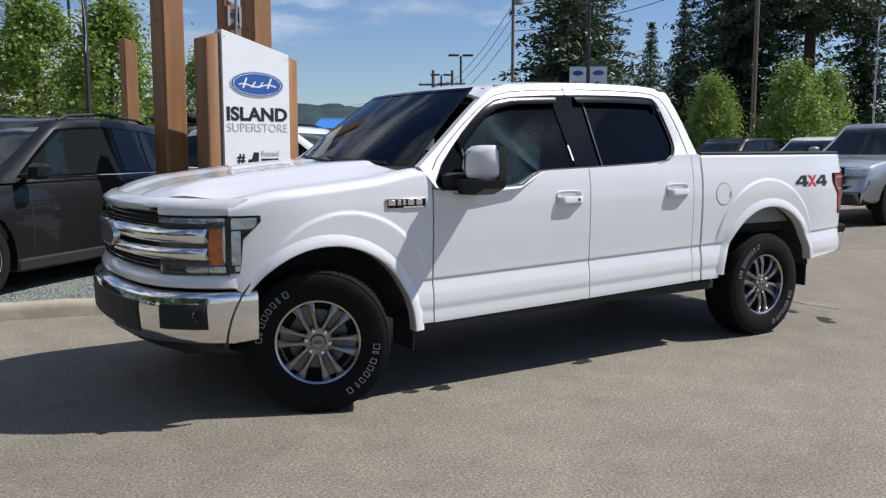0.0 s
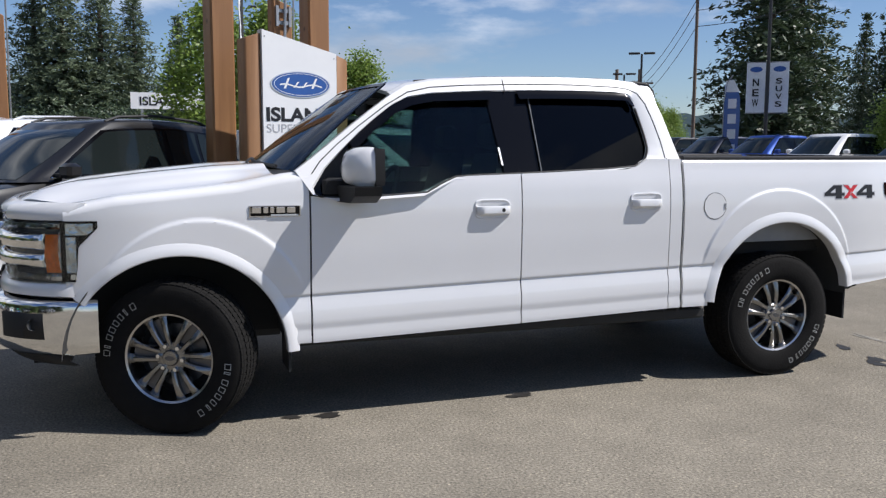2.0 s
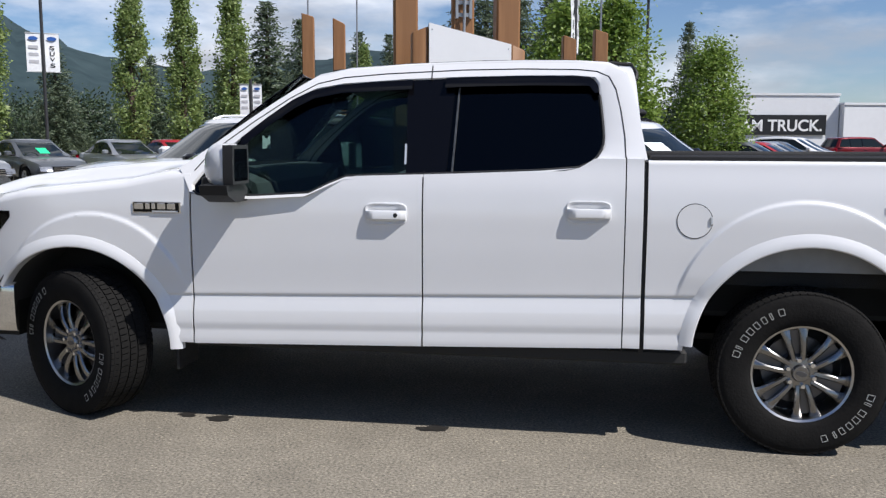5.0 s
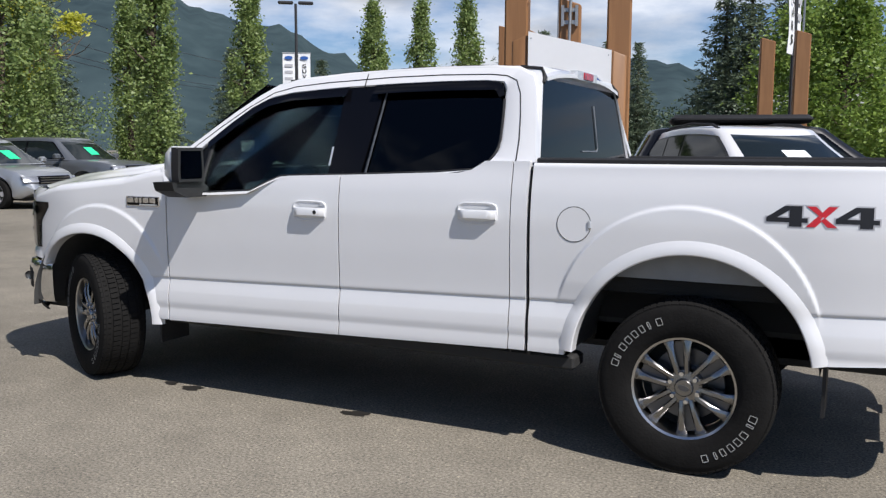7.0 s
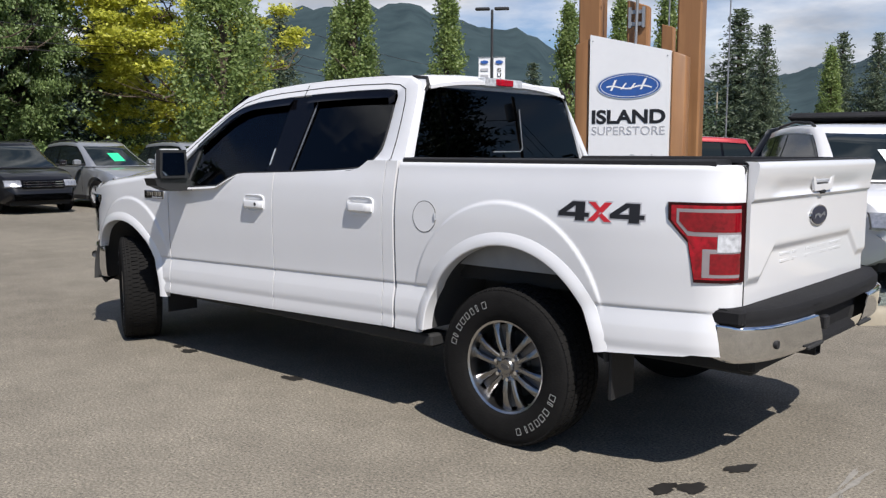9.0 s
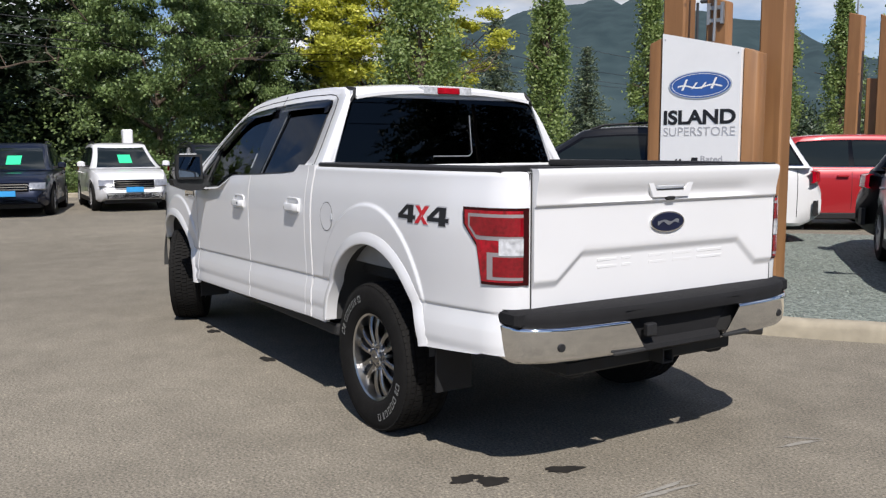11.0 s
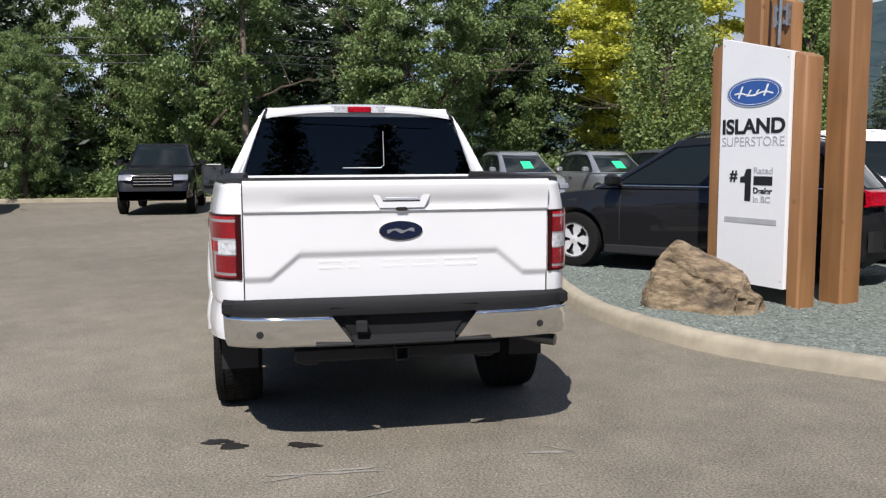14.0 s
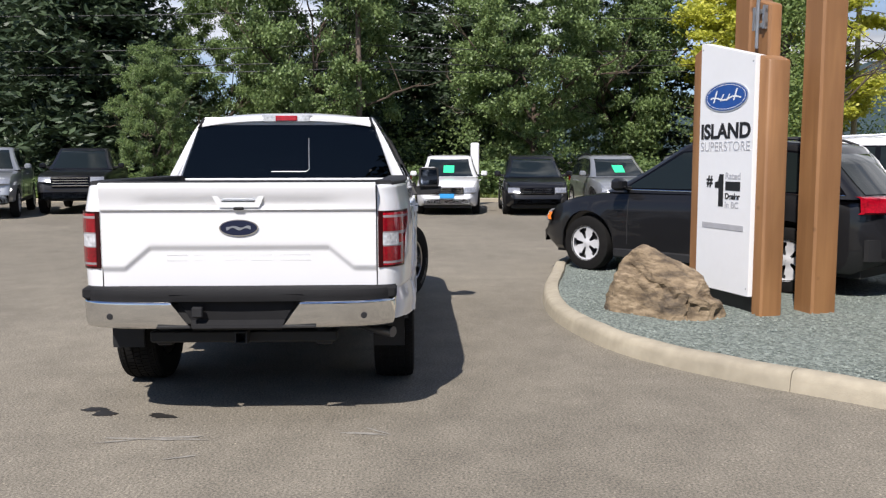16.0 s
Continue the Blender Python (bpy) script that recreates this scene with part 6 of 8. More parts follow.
# ---- parked vehicles ----
CAR_KINDS = {
    # length, width, roof height, wheelbase, tyre radius, outline of the lower body, cabin: (front foot, front head, rear head, rear foot), belt height
    "suv": dict(L=4.55, W=1.84, H=1.68, wb=2.70, r=0.355, top=[(-2.27, 0.72), (-2.24, 0.92), (-2.12, 1.04), (-1.9, 1.09), (-1.0, 1.08), (0.8, 1.05), (1.05, 1.03), (1.35, 0.995), (1.65, 0.95), (1.9, 0.885), (2.08, 0.80), (2.2, 0.68), (2.275, 0.52)], cab=(1.30, 0.26, -1.62, -2.16), belt=1.06),
    "big_suv": dict(L=5.02, W=1.98, H=1.73, wb=2.86, r=0.38, top=[(-2.51, 0.80), (-2.46, 1.05), (-2.3, 1.15), (-1.0, 1.15), (0.8, 1.13), (1.2, 1.12), (1.9, 1.08), (2.3, 1.02), (2.46, 0.90), (2.51, 0.62)], cab=(1.22, 0.42, -2.08, -2.38), belt=1.13),
    "sedan": dict(L=4.75, W=1.82, H=1.46, wb=2.74, r=0.325, top=[(-2.37, 0.62), (-2.34, 0.86), (-2.2, 0.95), (-1.9, 0.98), (-1.0, 0.96), (0.8, 0.94), (1.1, 0.91), (1.5, 0.86), (1.9, 0.78), (2.15, 0.69), (2.3, 0.58), (2.37, 0.46)], cab=(1.20, 0.15, -0.90, -1.85), belt=0.95),
    "pickup": dict(L=5.90, W=2.02, H=1.93, wb=3.68, r=0.40, top=[(-2.95, 0.85), (-2.93, 1.33), (-2.5, 1.36), (-0.9, 1.36), (0.6, 1.27), (1.25, 1.26), (2.2, 1.20), (2.7, 1.12), (2.85, 0.98), (2.95, 0.62)], cab=(1.30, 0.55, -0.98, -1.12), belt=1.30),
}


def car_wheel(r, dark):
    s = Shape().lathe_y([(r * 0.60, 0.10), (r * 0.80, 0.115), (r * 0.97, 0.095), (r, 0.06), (r, -0.06), (r * 0.97, -0.095), (r * 0.80, -0.115), (r * 0.62, -0.105), (r * 0.60, -0.09)], 30)
    # one pierced disc: hub, five twin spokes and lip share their edges
    n = 60
    rad = [0.004, r * 0.10, r * 0.17, r * 0.30, r * 0.44, r * 0.56, r * 0.61, r * 0.645]
    dep = [-0.095, -0.094, -0.082, -0.086, -0.090, -0.092, -0.098, -0.108]
    rim = Shape()
    pts = [[(q * math.cos(2 * math.pi * i / n), y, q * math.sin(2 * math.pi * i / n)) for i in range(n)] for q, y in zip(rad, dep)]
    pts.append([(r * 0.61 * math.cos(2 * math.pi * i / n), 0.09, r * 0.61 * math.sin(2 * math.pi * i / n)) for i in range(n)])
    faces = []
    for j in range(len(pts) - 1):
        for i in range(n):
            k = i % 12
            if 2 <= j <= 4 and (k in (4, 5, 6, 7) or (k == 3 and j == 4) or (k == 8 and j == 4)):
                continue
            faces.append((j * n + i, j * n + (i + 1) % n, (j + 1) * n + (i + 1) % n, (j + 1) * n + i))
    rim.add([p for row in pts for p in row], faces)
    back = Shape().lathe_y([(0, -0.03), (r * 0.60, -0.03)], 24)
    return s.mesh("tyre", RUBBER), rim.mesh("rim", ALLOY_DARK if dark else CAR_RIM), back.mesh("wheel_back", UNDER)


WHEEL_CACHE = {}


def make_car(name, kind, body_paint, at, label, category, group="", card=None, plate=False, rack=False, dark_rims=False, lamps=True, box=False, amber=False):
    k = CAR_KINDS[kind]
    L, W, H, wb, r = k["L"], k["W"] / 2, k["H"], k["wb"], k["r"]
    xf = wb / 2 + (0.02 if kind != "pickup" else 0.12)
    xr = xf - wb
    car = thing(name, at, label, category, group)
    zb = 0.24 if kind != "pickup" else 0.42
    top = lambda x: float(np.interp(x, [p[0] for p in k["top"]], [p[1] for p in k["top"]]))
    half = lambda x: W * (1 - (0.16 * (abs(x) / (L / 2)) ** 7 if kind == "pickup" else 0.30 * (abs(x) / (L / 2)) ** 6) - 0.02 * smooth01(1.3, 0.7, abs(x)))
    ra = r + 0.075

    def arch(x):
        best = -1
        for xc in (xf, xr):
            d = abs(x - xc)
            if d < ra:
                best = max(best, r + math.sqrt(ra * ra - d * d))
        return best

    xs = sorted(set(list(np.linspace(-L / 2, L / 2, 30)) + [xc + ra * math.cos(radians(a)) for xc in (xf, xr) for a in range(0, 181, 15)] + [xc + s * (ra + 0.002) for xc in (xf, xr) for s in (-1, 1)]))
    rings = []
    for x in xs:
        w, zt, za = half(x), top(x), arch(x)
        end = smooth01(L / 2 - 0.30, L / 2, abs(x))
        z0 = zb + 0.16 * end
        mid = lerp(z0, zt, 0.55)
        prof = [(0, z0 + 0.02), (w * 0.70, z0 + 0.02), (w * 0.93, max(z0 + 0.01, za)), (w * 0.985, max(z0 + 0.06, za)), (w * 0.99, max(lerp(z0, mid, 0.5), za)), (w, max(mid, za)), (w * 0.985, max(zt - 0.20, za)), (w * 0.965, max(zt - 0.08, za)), (w * 0.92, zt - 0.02), (w * 0.80, zt), (0, zt + 0.015)]
        rings.append([(x, -y, z) for y, z in prof] + [(x, y, z) for y, z in prof[::-1][1:-1]])
    body = part("body", Shape().loft(rings), body_paint, car, smooth=38)
    part("sill", Shape().box(xr + ra, xf - ra, -W * 0.985, W * 0.985, zb - 0.03, zb + 0.09, 0.02), PLASTIC, car)
    part("underbody", Shape().box(-L / 2 + 0.25, L / 2 - 0.25, -W * 0.72, W * 0.72, zb - 0.04, zb + 0.30), UNDER, car, smooth=0)
    f0, f1, r1, r0 = k["cab"]
    zbelt = k["belt"]

    def level(t):
        e = 1 - (1 - t) ** 1.35
        return lerp(f0, f1, t), lerp(r0, r1, t), lerp(W * 0.93, W * 0.72, e), lerp(zbelt - 0.03, H - 0.045, t)

    def ring(t, grow=0.0):
        a, b, h, z = level(t)
        h += grow
        pts = []
        for v in np.linspace(-1, 1, 9):
            pts.append((a + grow - 0.16 * v * v, v * h * 0.94, z))
        pts += [(lerp(a - 0.30, b + 0.18, u), h, z) for u in np.linspace(0, 1, 6)]
        for v in np.linspace(1, -1, 7):
            pts.append((b - grow + 0.10 * v * v, v * h * 0.93, z))
        pts += [(lerp(b + 0.18, a - 0.30, u), -h, z) for u in np.linspace(0, 1, 6)]
        return pts

    xm, xl = lerp(r1, f1, 0.56), (f1 - r1) / 2 + 0.35
    fall = 0.035 if kind == "pickup" else (0.075 if kind == "big_suv" else 0.115)

    def drop(x):
        return fall * min(1.6, ((x - xm) / xl) ** 2)

    def bow(t, pts):
        return [(x, y, z - drop(x) * t) for x, y, z in pts]

    rings = [bow(t, ring(t)) for t in np.linspace(0, 1, 9)]
    a, b, h, z = level(1.0)
    for s, dz in ((0.97, 0.014), (0.90, 0.026), (0.72, 0.036), (0.35, 0.044)):
        cx = (a + b) / 2
        rings.append([(cx + (p[0] - cx) * s, p[1] * s, z + dz - drop(cx + (p[0] - cx) * s)) for p in ring(1.0)])
    part("cabin", Shape().loft(rings), body_paint, car, smooth=55)

    def side(x, z, off):
        t = (z - (zbelt - 0.03)) / (H - 0.045 - (zbelt - 0.03) - drop(x))
        return level(min(1.0, t))[2] + off

    def sheet(p0, p1, q0, q1, low, high, sgn, off, thick=0.006):
        """Pane or surround laid on the cabin side: bottom from p0 to q0, top from p1 to q1."""
        rows = []
        for s in np.linspace(0, 1, 6):
            row = []
            for u in np.linspace(0, 1, 7):
                x = lerp(lerp(p0, q0, u), lerp(p1, q1, u), s)
                z = lerp(low, high - drop(lerp(p1, q1, u)), s)
                row.append((x, sgn * side(x, z, off), z))
            rows.append(row)
        return Shape().plate(rows, (0, -sgn * thick, 0))

    lo, hi = zbelt + 0.03, H - 0.135
    tl, th = (lo - zbelt + 0.03) / (H - 0.045 - zbelt + 0.03), (hi - zbelt + 0.03) / (H - 0.045 - zbelt + 0.03)
    xa, xb = level(tl)[0] - 0.42, level(th)[0] - 0.34
    ya, yb = level(tl)[1] + 0.24, level(th)[1] + 0.22
    mid = lerp(xb, yb, 0.50) if kind != "big_suv" else lerp(xb, yb, 0.40)
    cuts = [(xa, xb), (mid + 0.045, mid + 0.03)], [(mid - 0.045, mid - 0.03), (ya, yb)]
    if kind in ("suv", "big_suv"):
        q = lerp(mid, yb, 0.62)
        cuts = [(xa, xb), (mid + 0.045, mid + 0.03)], [(mid - 0.045, mid - 0.03), (q + 0.03, q + 0.03)], [(q - 0.02, q - 0.02), (ya, yb)]
    for sgn in (-1, 1):
        part("window_surround", sheet(xa + 0.07, xb + 0.04, ya - 0.05, yb - 0.03, lo - 0.02, hi + 0.022, sgn, 0.004, 0.012), GLOSS_BLACK, car, smooth=60)
        for (p0, p1), (q0, q1) in cuts:
            part("side_window", sheet(p0, p1, q0, q1, lo, hi, sgn, 0.009), CAR_GLASS, car, smooth=60)
        part("belt_trim", Shape().tube([(x, sgn * (side(x, lo - 0.024, 0.006)), lo - 0.024) for x in np.linspace(xa + 0.06, ya - 0.04, 8)], 0.007, 5), CHROME if kind != "pickup" else PLASTIC, car)
        # mirror and door handles
        mx = xa - 0.02
        m = part("door_mirror", Shape().box(mx - 0.08, mx + 0.09, *sorted((sgn * (W + 0.02), sgn * (W + 0.20))), zbelt + 0.0, zbelt + 0.15, 0.035), body_paint, car)
        part("mirror_foot", Shape().box(mx - 0.04, mx + 0.04, *sorted((sgn * (W - 0.12), sgn * (W + 0.04))), zbelt + 0.0, zbelt + 0.05, 0.01), PLASTIC, m)
        for hx in (mid + 0.16, lerp(mid, yb, 0.62) + 0.10):
            part("door_handle", Shape().box(hx - 0.10, hx + 0.10, *sorted((sgn * (W * 0.975), sgn * (W * 0.975 + 0.035))), zbelt - 0.17, zbelt - 0.135, 0.008), body_paint, car)
        for gx in (xa - 0.05, mid, ya + 0.02 if kind in ("suv", "sedan", "big_suv") else yb - 0.02):
            rows = [[(gx - 0.004, sgn * (half(gx) * q + 0.002), zz), (gx + 0.004, sgn * (half(gx) * q + 0.002), zz)] for zz, q in ((zb + 0.15, 0.992), (lerp(zb, top(gx), 0.55), 1.0), (top(gx) - 0.2, 0.985), (top(gx) - 0.09, 0.965))]
            part("door_gap", Shape().plate(rows, (0, -sgn * 0.003, 0)), UNDER, car)
        if rack:
            part("roof_rack", Shape().tube([(f1 - 0.25, sgn * W * 0.66, H - 0.03 - drop(f1 - 0.25)), (f1 - 0.42, sgn * W * 0.66, H + 0.012 - drop(f1 - 0.42)), (lerp(f1, r1, 0.5), sgn * W * 0.66, H + 0.025), (r1 + 0.35, sgn * W * 0.66, H + 0.012 - drop(r1 + 0.35)), (r1 + 0.18, sgn * W * 0.66, H - 0.03 - drop(r1 + 0.18))], 0.017, 6), SILVER if rack != "black" else PLASTIC, car)
        # lamps
        hx, hz = L / 2 - 0.17, top(L / 2 - 0.25) - 0.13
        y0, y1 = sorted((sgn * W * 0.52, sgn * W * 0.86))
        front = lambda y: L / 2 - 0.02 - 0.30 * (abs(y) / W) ** 5
        rows = [[(front(y) + o, y, z) for y in np.linspace(y0, y1, 7)] for z, o in ((hz - 0.085, 0.0), (hz - 0.06, 0.03), (hz + 0.05, -0.03), (hz + 0.075, -0.07))]
        part("head_lamp", Shape().plate(rows, (-0.05, 0, 0)), CAR_LAMP, car, "clear head lamp")
        if amber:
            rows = [[(front(y) - 0.02 + o, y, z) for y in np.linspace(sgn * W * 0.84, sgn * W * 0.93, 5)] for z, o in ((hz - 0.06, 0.01), (hz - 0.02, 0.028), (hz + 0.04, -0.01))]
            part("corner_marker", Shape().plate(rows, (-0.05, 0, 0)), AMBER, car, "amber corner marker")
        z0, z1 = (0.88, 1.06) if kind in ("suv", "big_suv") else ((0.76, 0.90) if kind == "sedan" else (0.92, 1.26))
        y0, y1 = sorted((sgn * W * (0.55 if kind != "pickup" else 0.80), sgn * W * 0.90))
        rows = [[(-(L / 2 - 0.015 - 0.33 * (abs(y) / W) ** 6) - o, y, z) for y in np.linspace(y0, y1, 7)] for z, o in ((z0, 0.0), (z0 + 0.02, 0.03), (z1 - 0.02, 0.02), (z1, -0.03))]
        part("tail_lamp", Shape().plate(rows, (0.05, 0, 0)), RED_LENS, car, "red tail lamp")
    # glass front and rear
    for front, name2, tt in ((True, "windscreen", np.linspace(0.06, 0.93, 6)), (False, "rear_screen", np.linspace(0.10, 0.90, 5))):
        rows = []
        for t in tt:
            a, b, h, z = level(t)
            q = 0.90 if front else 0.86
            rows.append([(px, py, pz - drop(px) * t) for px, py, pz in [(a + 0.010 - 0.16 * v * v if front else b - 0.010 + 0.10 * v * v, v * h * 0.94, z) for v in np.linspace(-q, q, 9)]])
        part(name2, Shape().plate(rows, (-0.006 if front else 0.006, 0, 0)), CAR_GLASS, car, smooth=60)
    # grille, lower trim and plate
    fz = top(L / 2 - 0.25)
    front = lambda y: L / 2 - 0.02 - 0.30 * (abs(y) / W) ** 5
    gz = (fz - 0.24, fz - 0.05) if kind != "pickup" else (0.78, 1.08)
    gr = part("grille", Shape().plate([[(front(y) + o, y, z) for y in np.linspace(-W * 0.50, W * 0.50, 9)] for z, o in ((gz[0], 0.01), (gz[0] + 0.03, 0.03), (gz[1] - 0.03, 0.0), (gz[1], -0.03))], (-0.04, 0, 0)), GLOSS_BLACK, car)
    for z in np.linspace(gz[0] + 0.04, gz[1] - 0.04, 3 if kind != "pickup" else 4):
        part("grille_bar", Shape().plate([[(front(y) + 0.034, y, zz) for y in np.linspace(-W * 0.48, W * 0.48, 7)] for zz in (z - 0.008, z + 0.008)], (-0.02, 0, 0)), CHROME, gr)
    bz = zb + 0.12
    part("lower_intake", Shape().plate([[(front(y) + 0.012, y, z) for y in np.linspace(-W * 0.72, W * 0.72, 9)] for z in (bz + 0.06, bz + 0.20)], (-0.05, 0, 0)), PLASTIC, car)
    part("rear_valance", Shape().plate([[(-(L / 2 - 0.0 - 0.33 * (abs(y) / W) ** 6) - 0.006, y, z) for y in np.linspace(-W * 0.86, W * 0.86, 11)] for z in (bz + 0.04, bz + 0.26)], (0.05, 0, 0)), PLASTIC if kind != "pickup" else CHROME, car)
    if plate:
        part("plate", Shape().box(L / 2 + 0.0, L / 2 + 0.03, -0.20, 0.20, bz + 0.12, bz + 0.24), BLUE_PLATE, car, "plain blue dealer plate", smooth=0)
    if card:
        a, b, h, z = level(0.42)
        y0 = 0.02
        rows = [[(level(t)[0] + 0.024 - 0.16 * (y / h) ** 2, y, level(t)[3] - drop(level(t)[0]) * t) for y in (y0 - 0.17, y0 + 0.14)] for t in (0.30, 0.66)]
        part("price_card", Shape().plate(rows, (-0.004, 0, 0)), card, car, "bright price card behind the windscreen", smooth=0)
    if box:
        part("roof_rack", Shape().box(-1.75, 0.15, -0.62, 0.62, H + 0.01, H + 0.13, 0.05), PLASTIC, car, "low black roof carrier")
    # wheels
    key = (round(r, 3), dark_rims)
    if key not in WHEEL_CACHE:
        WHEEL_CACHE[key] = car_wheel(*key)
    tyre, rim, wback = WHEEL_CACHE[key]
    for x in (xf, xr):
        for sgn in (-1, 1):
            w = part("wheel", rim, None, car, at=pose(x, sgn * (W - 0.125), r, 0, 0, 0 if sgn < 0 else 180))
            part("tyre", tyre, None, w)
            part("wheel_back", wback, None, w)
        y0 = W * 0.70
    return car


CAR_GLASS = plain("dark_car_glass", (0.010, 0.014, 0.014), 0.04, spec=0.35, vary=0.05)
P_GREY = paint("dark_grey_paint", (0.010, 0.010, 0.011), 0.0)
P_NAVY = paint("dark_blue_paint", (0.010, 0.014, 0.030), 0.3)
P_BLACK = paint("black_paint", (0.008, 0.008, 0.009))
P_SILVER = paint("silver_paint", (0.42, 0.43, 0.44), 0.7)
P_STEEL = paint("steel_grey_paint", (0.16, 0.17, 0.18), 0.6)
P_RED = paint("red_paint", (0.38, 0.015, 0.02), 0.2)
P_DARK_RED = paint("dark_red_paint", (0.13, 0.006, 0.010), 0.2)
P_BLUE = paint("blue_paint", (0.02, 0.06, 0.28), 0.3)
P_YELLOW = paint("yellow_paint", (0.65, 0.42, 0.02))


def car_at(x, y, heading, z=0.0):
    return pose(x, y, z, 0, 0, heading)


def build_cars():
    g = GRAVEL_Z
    make_car("suv", "suv", P_GREY, car_at(-2.75, 4.79, 221, g), "dark grey compact suv parked on the gravel island", "car", "island display cars", rack="black", amber=True)
    make_car("suv", "big_suv", WHITE_PAINT, car_at(-3.92, 6.80, 235, g), "white suv with silver roof rails parked behind the sign", "car", "island display cars", rack=True)
    make_car("suv", "big_suv", P_RED, car_at(-4.35, 11.37, 230, 0.0), "red suv seen past the timber posts", "car", "island display cars")
    make_car("suv", "suv", WHITE_PAINT, car_at(1.31, 6.62, -52, g), "white compact suv with a paper in its windscreen", "car", "island display cars", rack="black", card=CARD_WHITE)
    make_car("suv", "big_suv", P_BLACK, car_at(1.50, 8.77, 14, g), "black suv with a flat roof carrier", "car", "island display cars", box=True)
    row = "used cars along the trees"
    spec = [
        ("suv", "suv", WHITE_PAINT, -18.00, 1.97, -4, "white suv with a green price card", GREEN_CARD, True),
        ("suv", "suv", P_BLACK, -17.63, 4.38, -3, "black suv with bright head lamps", None, False),
        ("suv", "suv", P_SILVER, -17.69, 6.77, 2, "silver wagon with a green price card", GREEN_CARD, False),
        ("suv", "suv", P_SILVER, -17.14, 9.36, 4, "silver suv with a green price card", GREEN_CARD, False),
        ("suv", "big_suv", P_STEEL, -17.58, 12.16, 6, "steel grey suv with a green price card", GREEN_CARD, False),
        ("suv", "suv", P_NAVY, -17.46, -0.49, -14, "dark blue suv with a green price card", GREEN_CARD, True),
        ("pickup_truck", "pickup", P_BLACK, -19.14, -3.55, 0, "black heavy-duty pickup facing the lane", None, False),
        ("pickup_truck", "pickup", P_BLACK, -19.57, -9.39, 12, "black pickup in the trees' shade", None, False),
        ("pickup_truck", "pickup", P_SILVER, -17.35, -11.35, 18, "silver pickup with a chrome front", None, False),
        ("sedan", "sedan", P_SILVER, -16.82, 16.97, -30, "silver saloon with a starry grille", None, False),
        ("sedan", "sedan", P_STEEL, -16.28, 19.94, -32, "grey saloon with a green price card", GREEN_CARD, False),
        ("sedan", "sedan", P_SILVER, -15.24, 23.71, -35, "silver saloon parked in a row", None, False),
        ("sedan", "sedan", P_RED, -14.81, 26.89, -35, "red saloon with a green price card", GREEN_CARD, False),
        ("sedan", "sedan", P_BLACK, -14.15, 29.83, -36, "black saloon parked in a row", None, False),
        ("sedan", "sedan", P_YELLOW, -13.37, 32.79, -38, "yellow saloon parked in a row", None, False),
        ("sedan", "sedan", P_RED, -12.13, 35.54, -40, "red saloon with a green price card", GREEN_CARD, False),
    ]
    for name, kind, pt, x, y, a, label, card, pl in spec:
        make_car(name, kind, pt, car_at(x, y, a), label, "car" if kind != "pickup" else "truck", row, card=card, plate=pl, rack="black" if kind == "suv" else False)
    row = "new vehicles across the lot"
    spec = [
        ("pickup_truck", "pickup", P_SILVER, 13.55, 5.03, 188, "silver pickup with a black grille"),
        ("suv", "big_suv", P_BLACK, 15.77, 2.15, 188, "black off-road wagon"),
        ("suv", "big_suv", WHITE_PAINT, 17.12, 8.96, 186, "white suv with dark windows"),
        ("suv", "big_suv", P_BLACK, 17.69, 12.36, 184, "black suv with dark windows"),
        ("pickup_truck", "pickup", WHITE_PAINT, 18.06, 15.77, 183, "white crew-cab pickup"),
        ("pickup_truck", "pickup", P_BLUE, 18.63, 19.37, 183, "blue pickup"),
        ("pickup_truck", "pickup", P_NAVY, 19.10, 22.97, 183, "dark blue pickup"),
        ("pickup_truck", "pickup", P_BLACK, 19.57, 26.58, 183, "black pickup"),
        ("pickup_truck", "pickup", P_DARK_RED, 20.04, 30.18, 183, "dark red pickup"),
        ("pickup_truck", "pickup", P_BLACK, 20.53, 33.77, 183, "black pickup"),
        ("pickup_truck", "pickup", WHITE_PAINT, 21.05, 37.35, 183, "white pickup"),
        ("pickup_truck", "pickup", WHITE_PAINT, 21.61, 40.91, 183, "white pickup"),
        ("sedan", "sedan", P_STEEL, 5.91, 22.01, -20, "steel grey saloon"),
        ("sedan", "sedan", P_RED, 7.01, 25.61, -20, "red saloon"),
        ("sedan", "sedan", P_SILVER, 8.11, 29.21, -20, "silver saloon"),
        ("sedan", "sedan", P_STEEL, 9.21, 32.81, -20, "grey saloon"),
        ("suv", "suv", WHITE_PAINT, 10.41, 36.41, -20, "white suv"),
        ("suv", "suv", WHITE_PAINT, 11.60, 40.02, -20, "white suv"),
        ("suv", "big_suv", P_DARK_RED, 17.37, 49.53, 20, "dark red suv before the showroom"),
    ]
    for name, kind, pt, x, y, a, label in spec:
        make_car(name, kind, pt, car_at(x, y, a), label + " parked in a row" if "row" not in label and "before" not in label else label, "car" if kind != "pickup" else "truck", row)


build_cars()


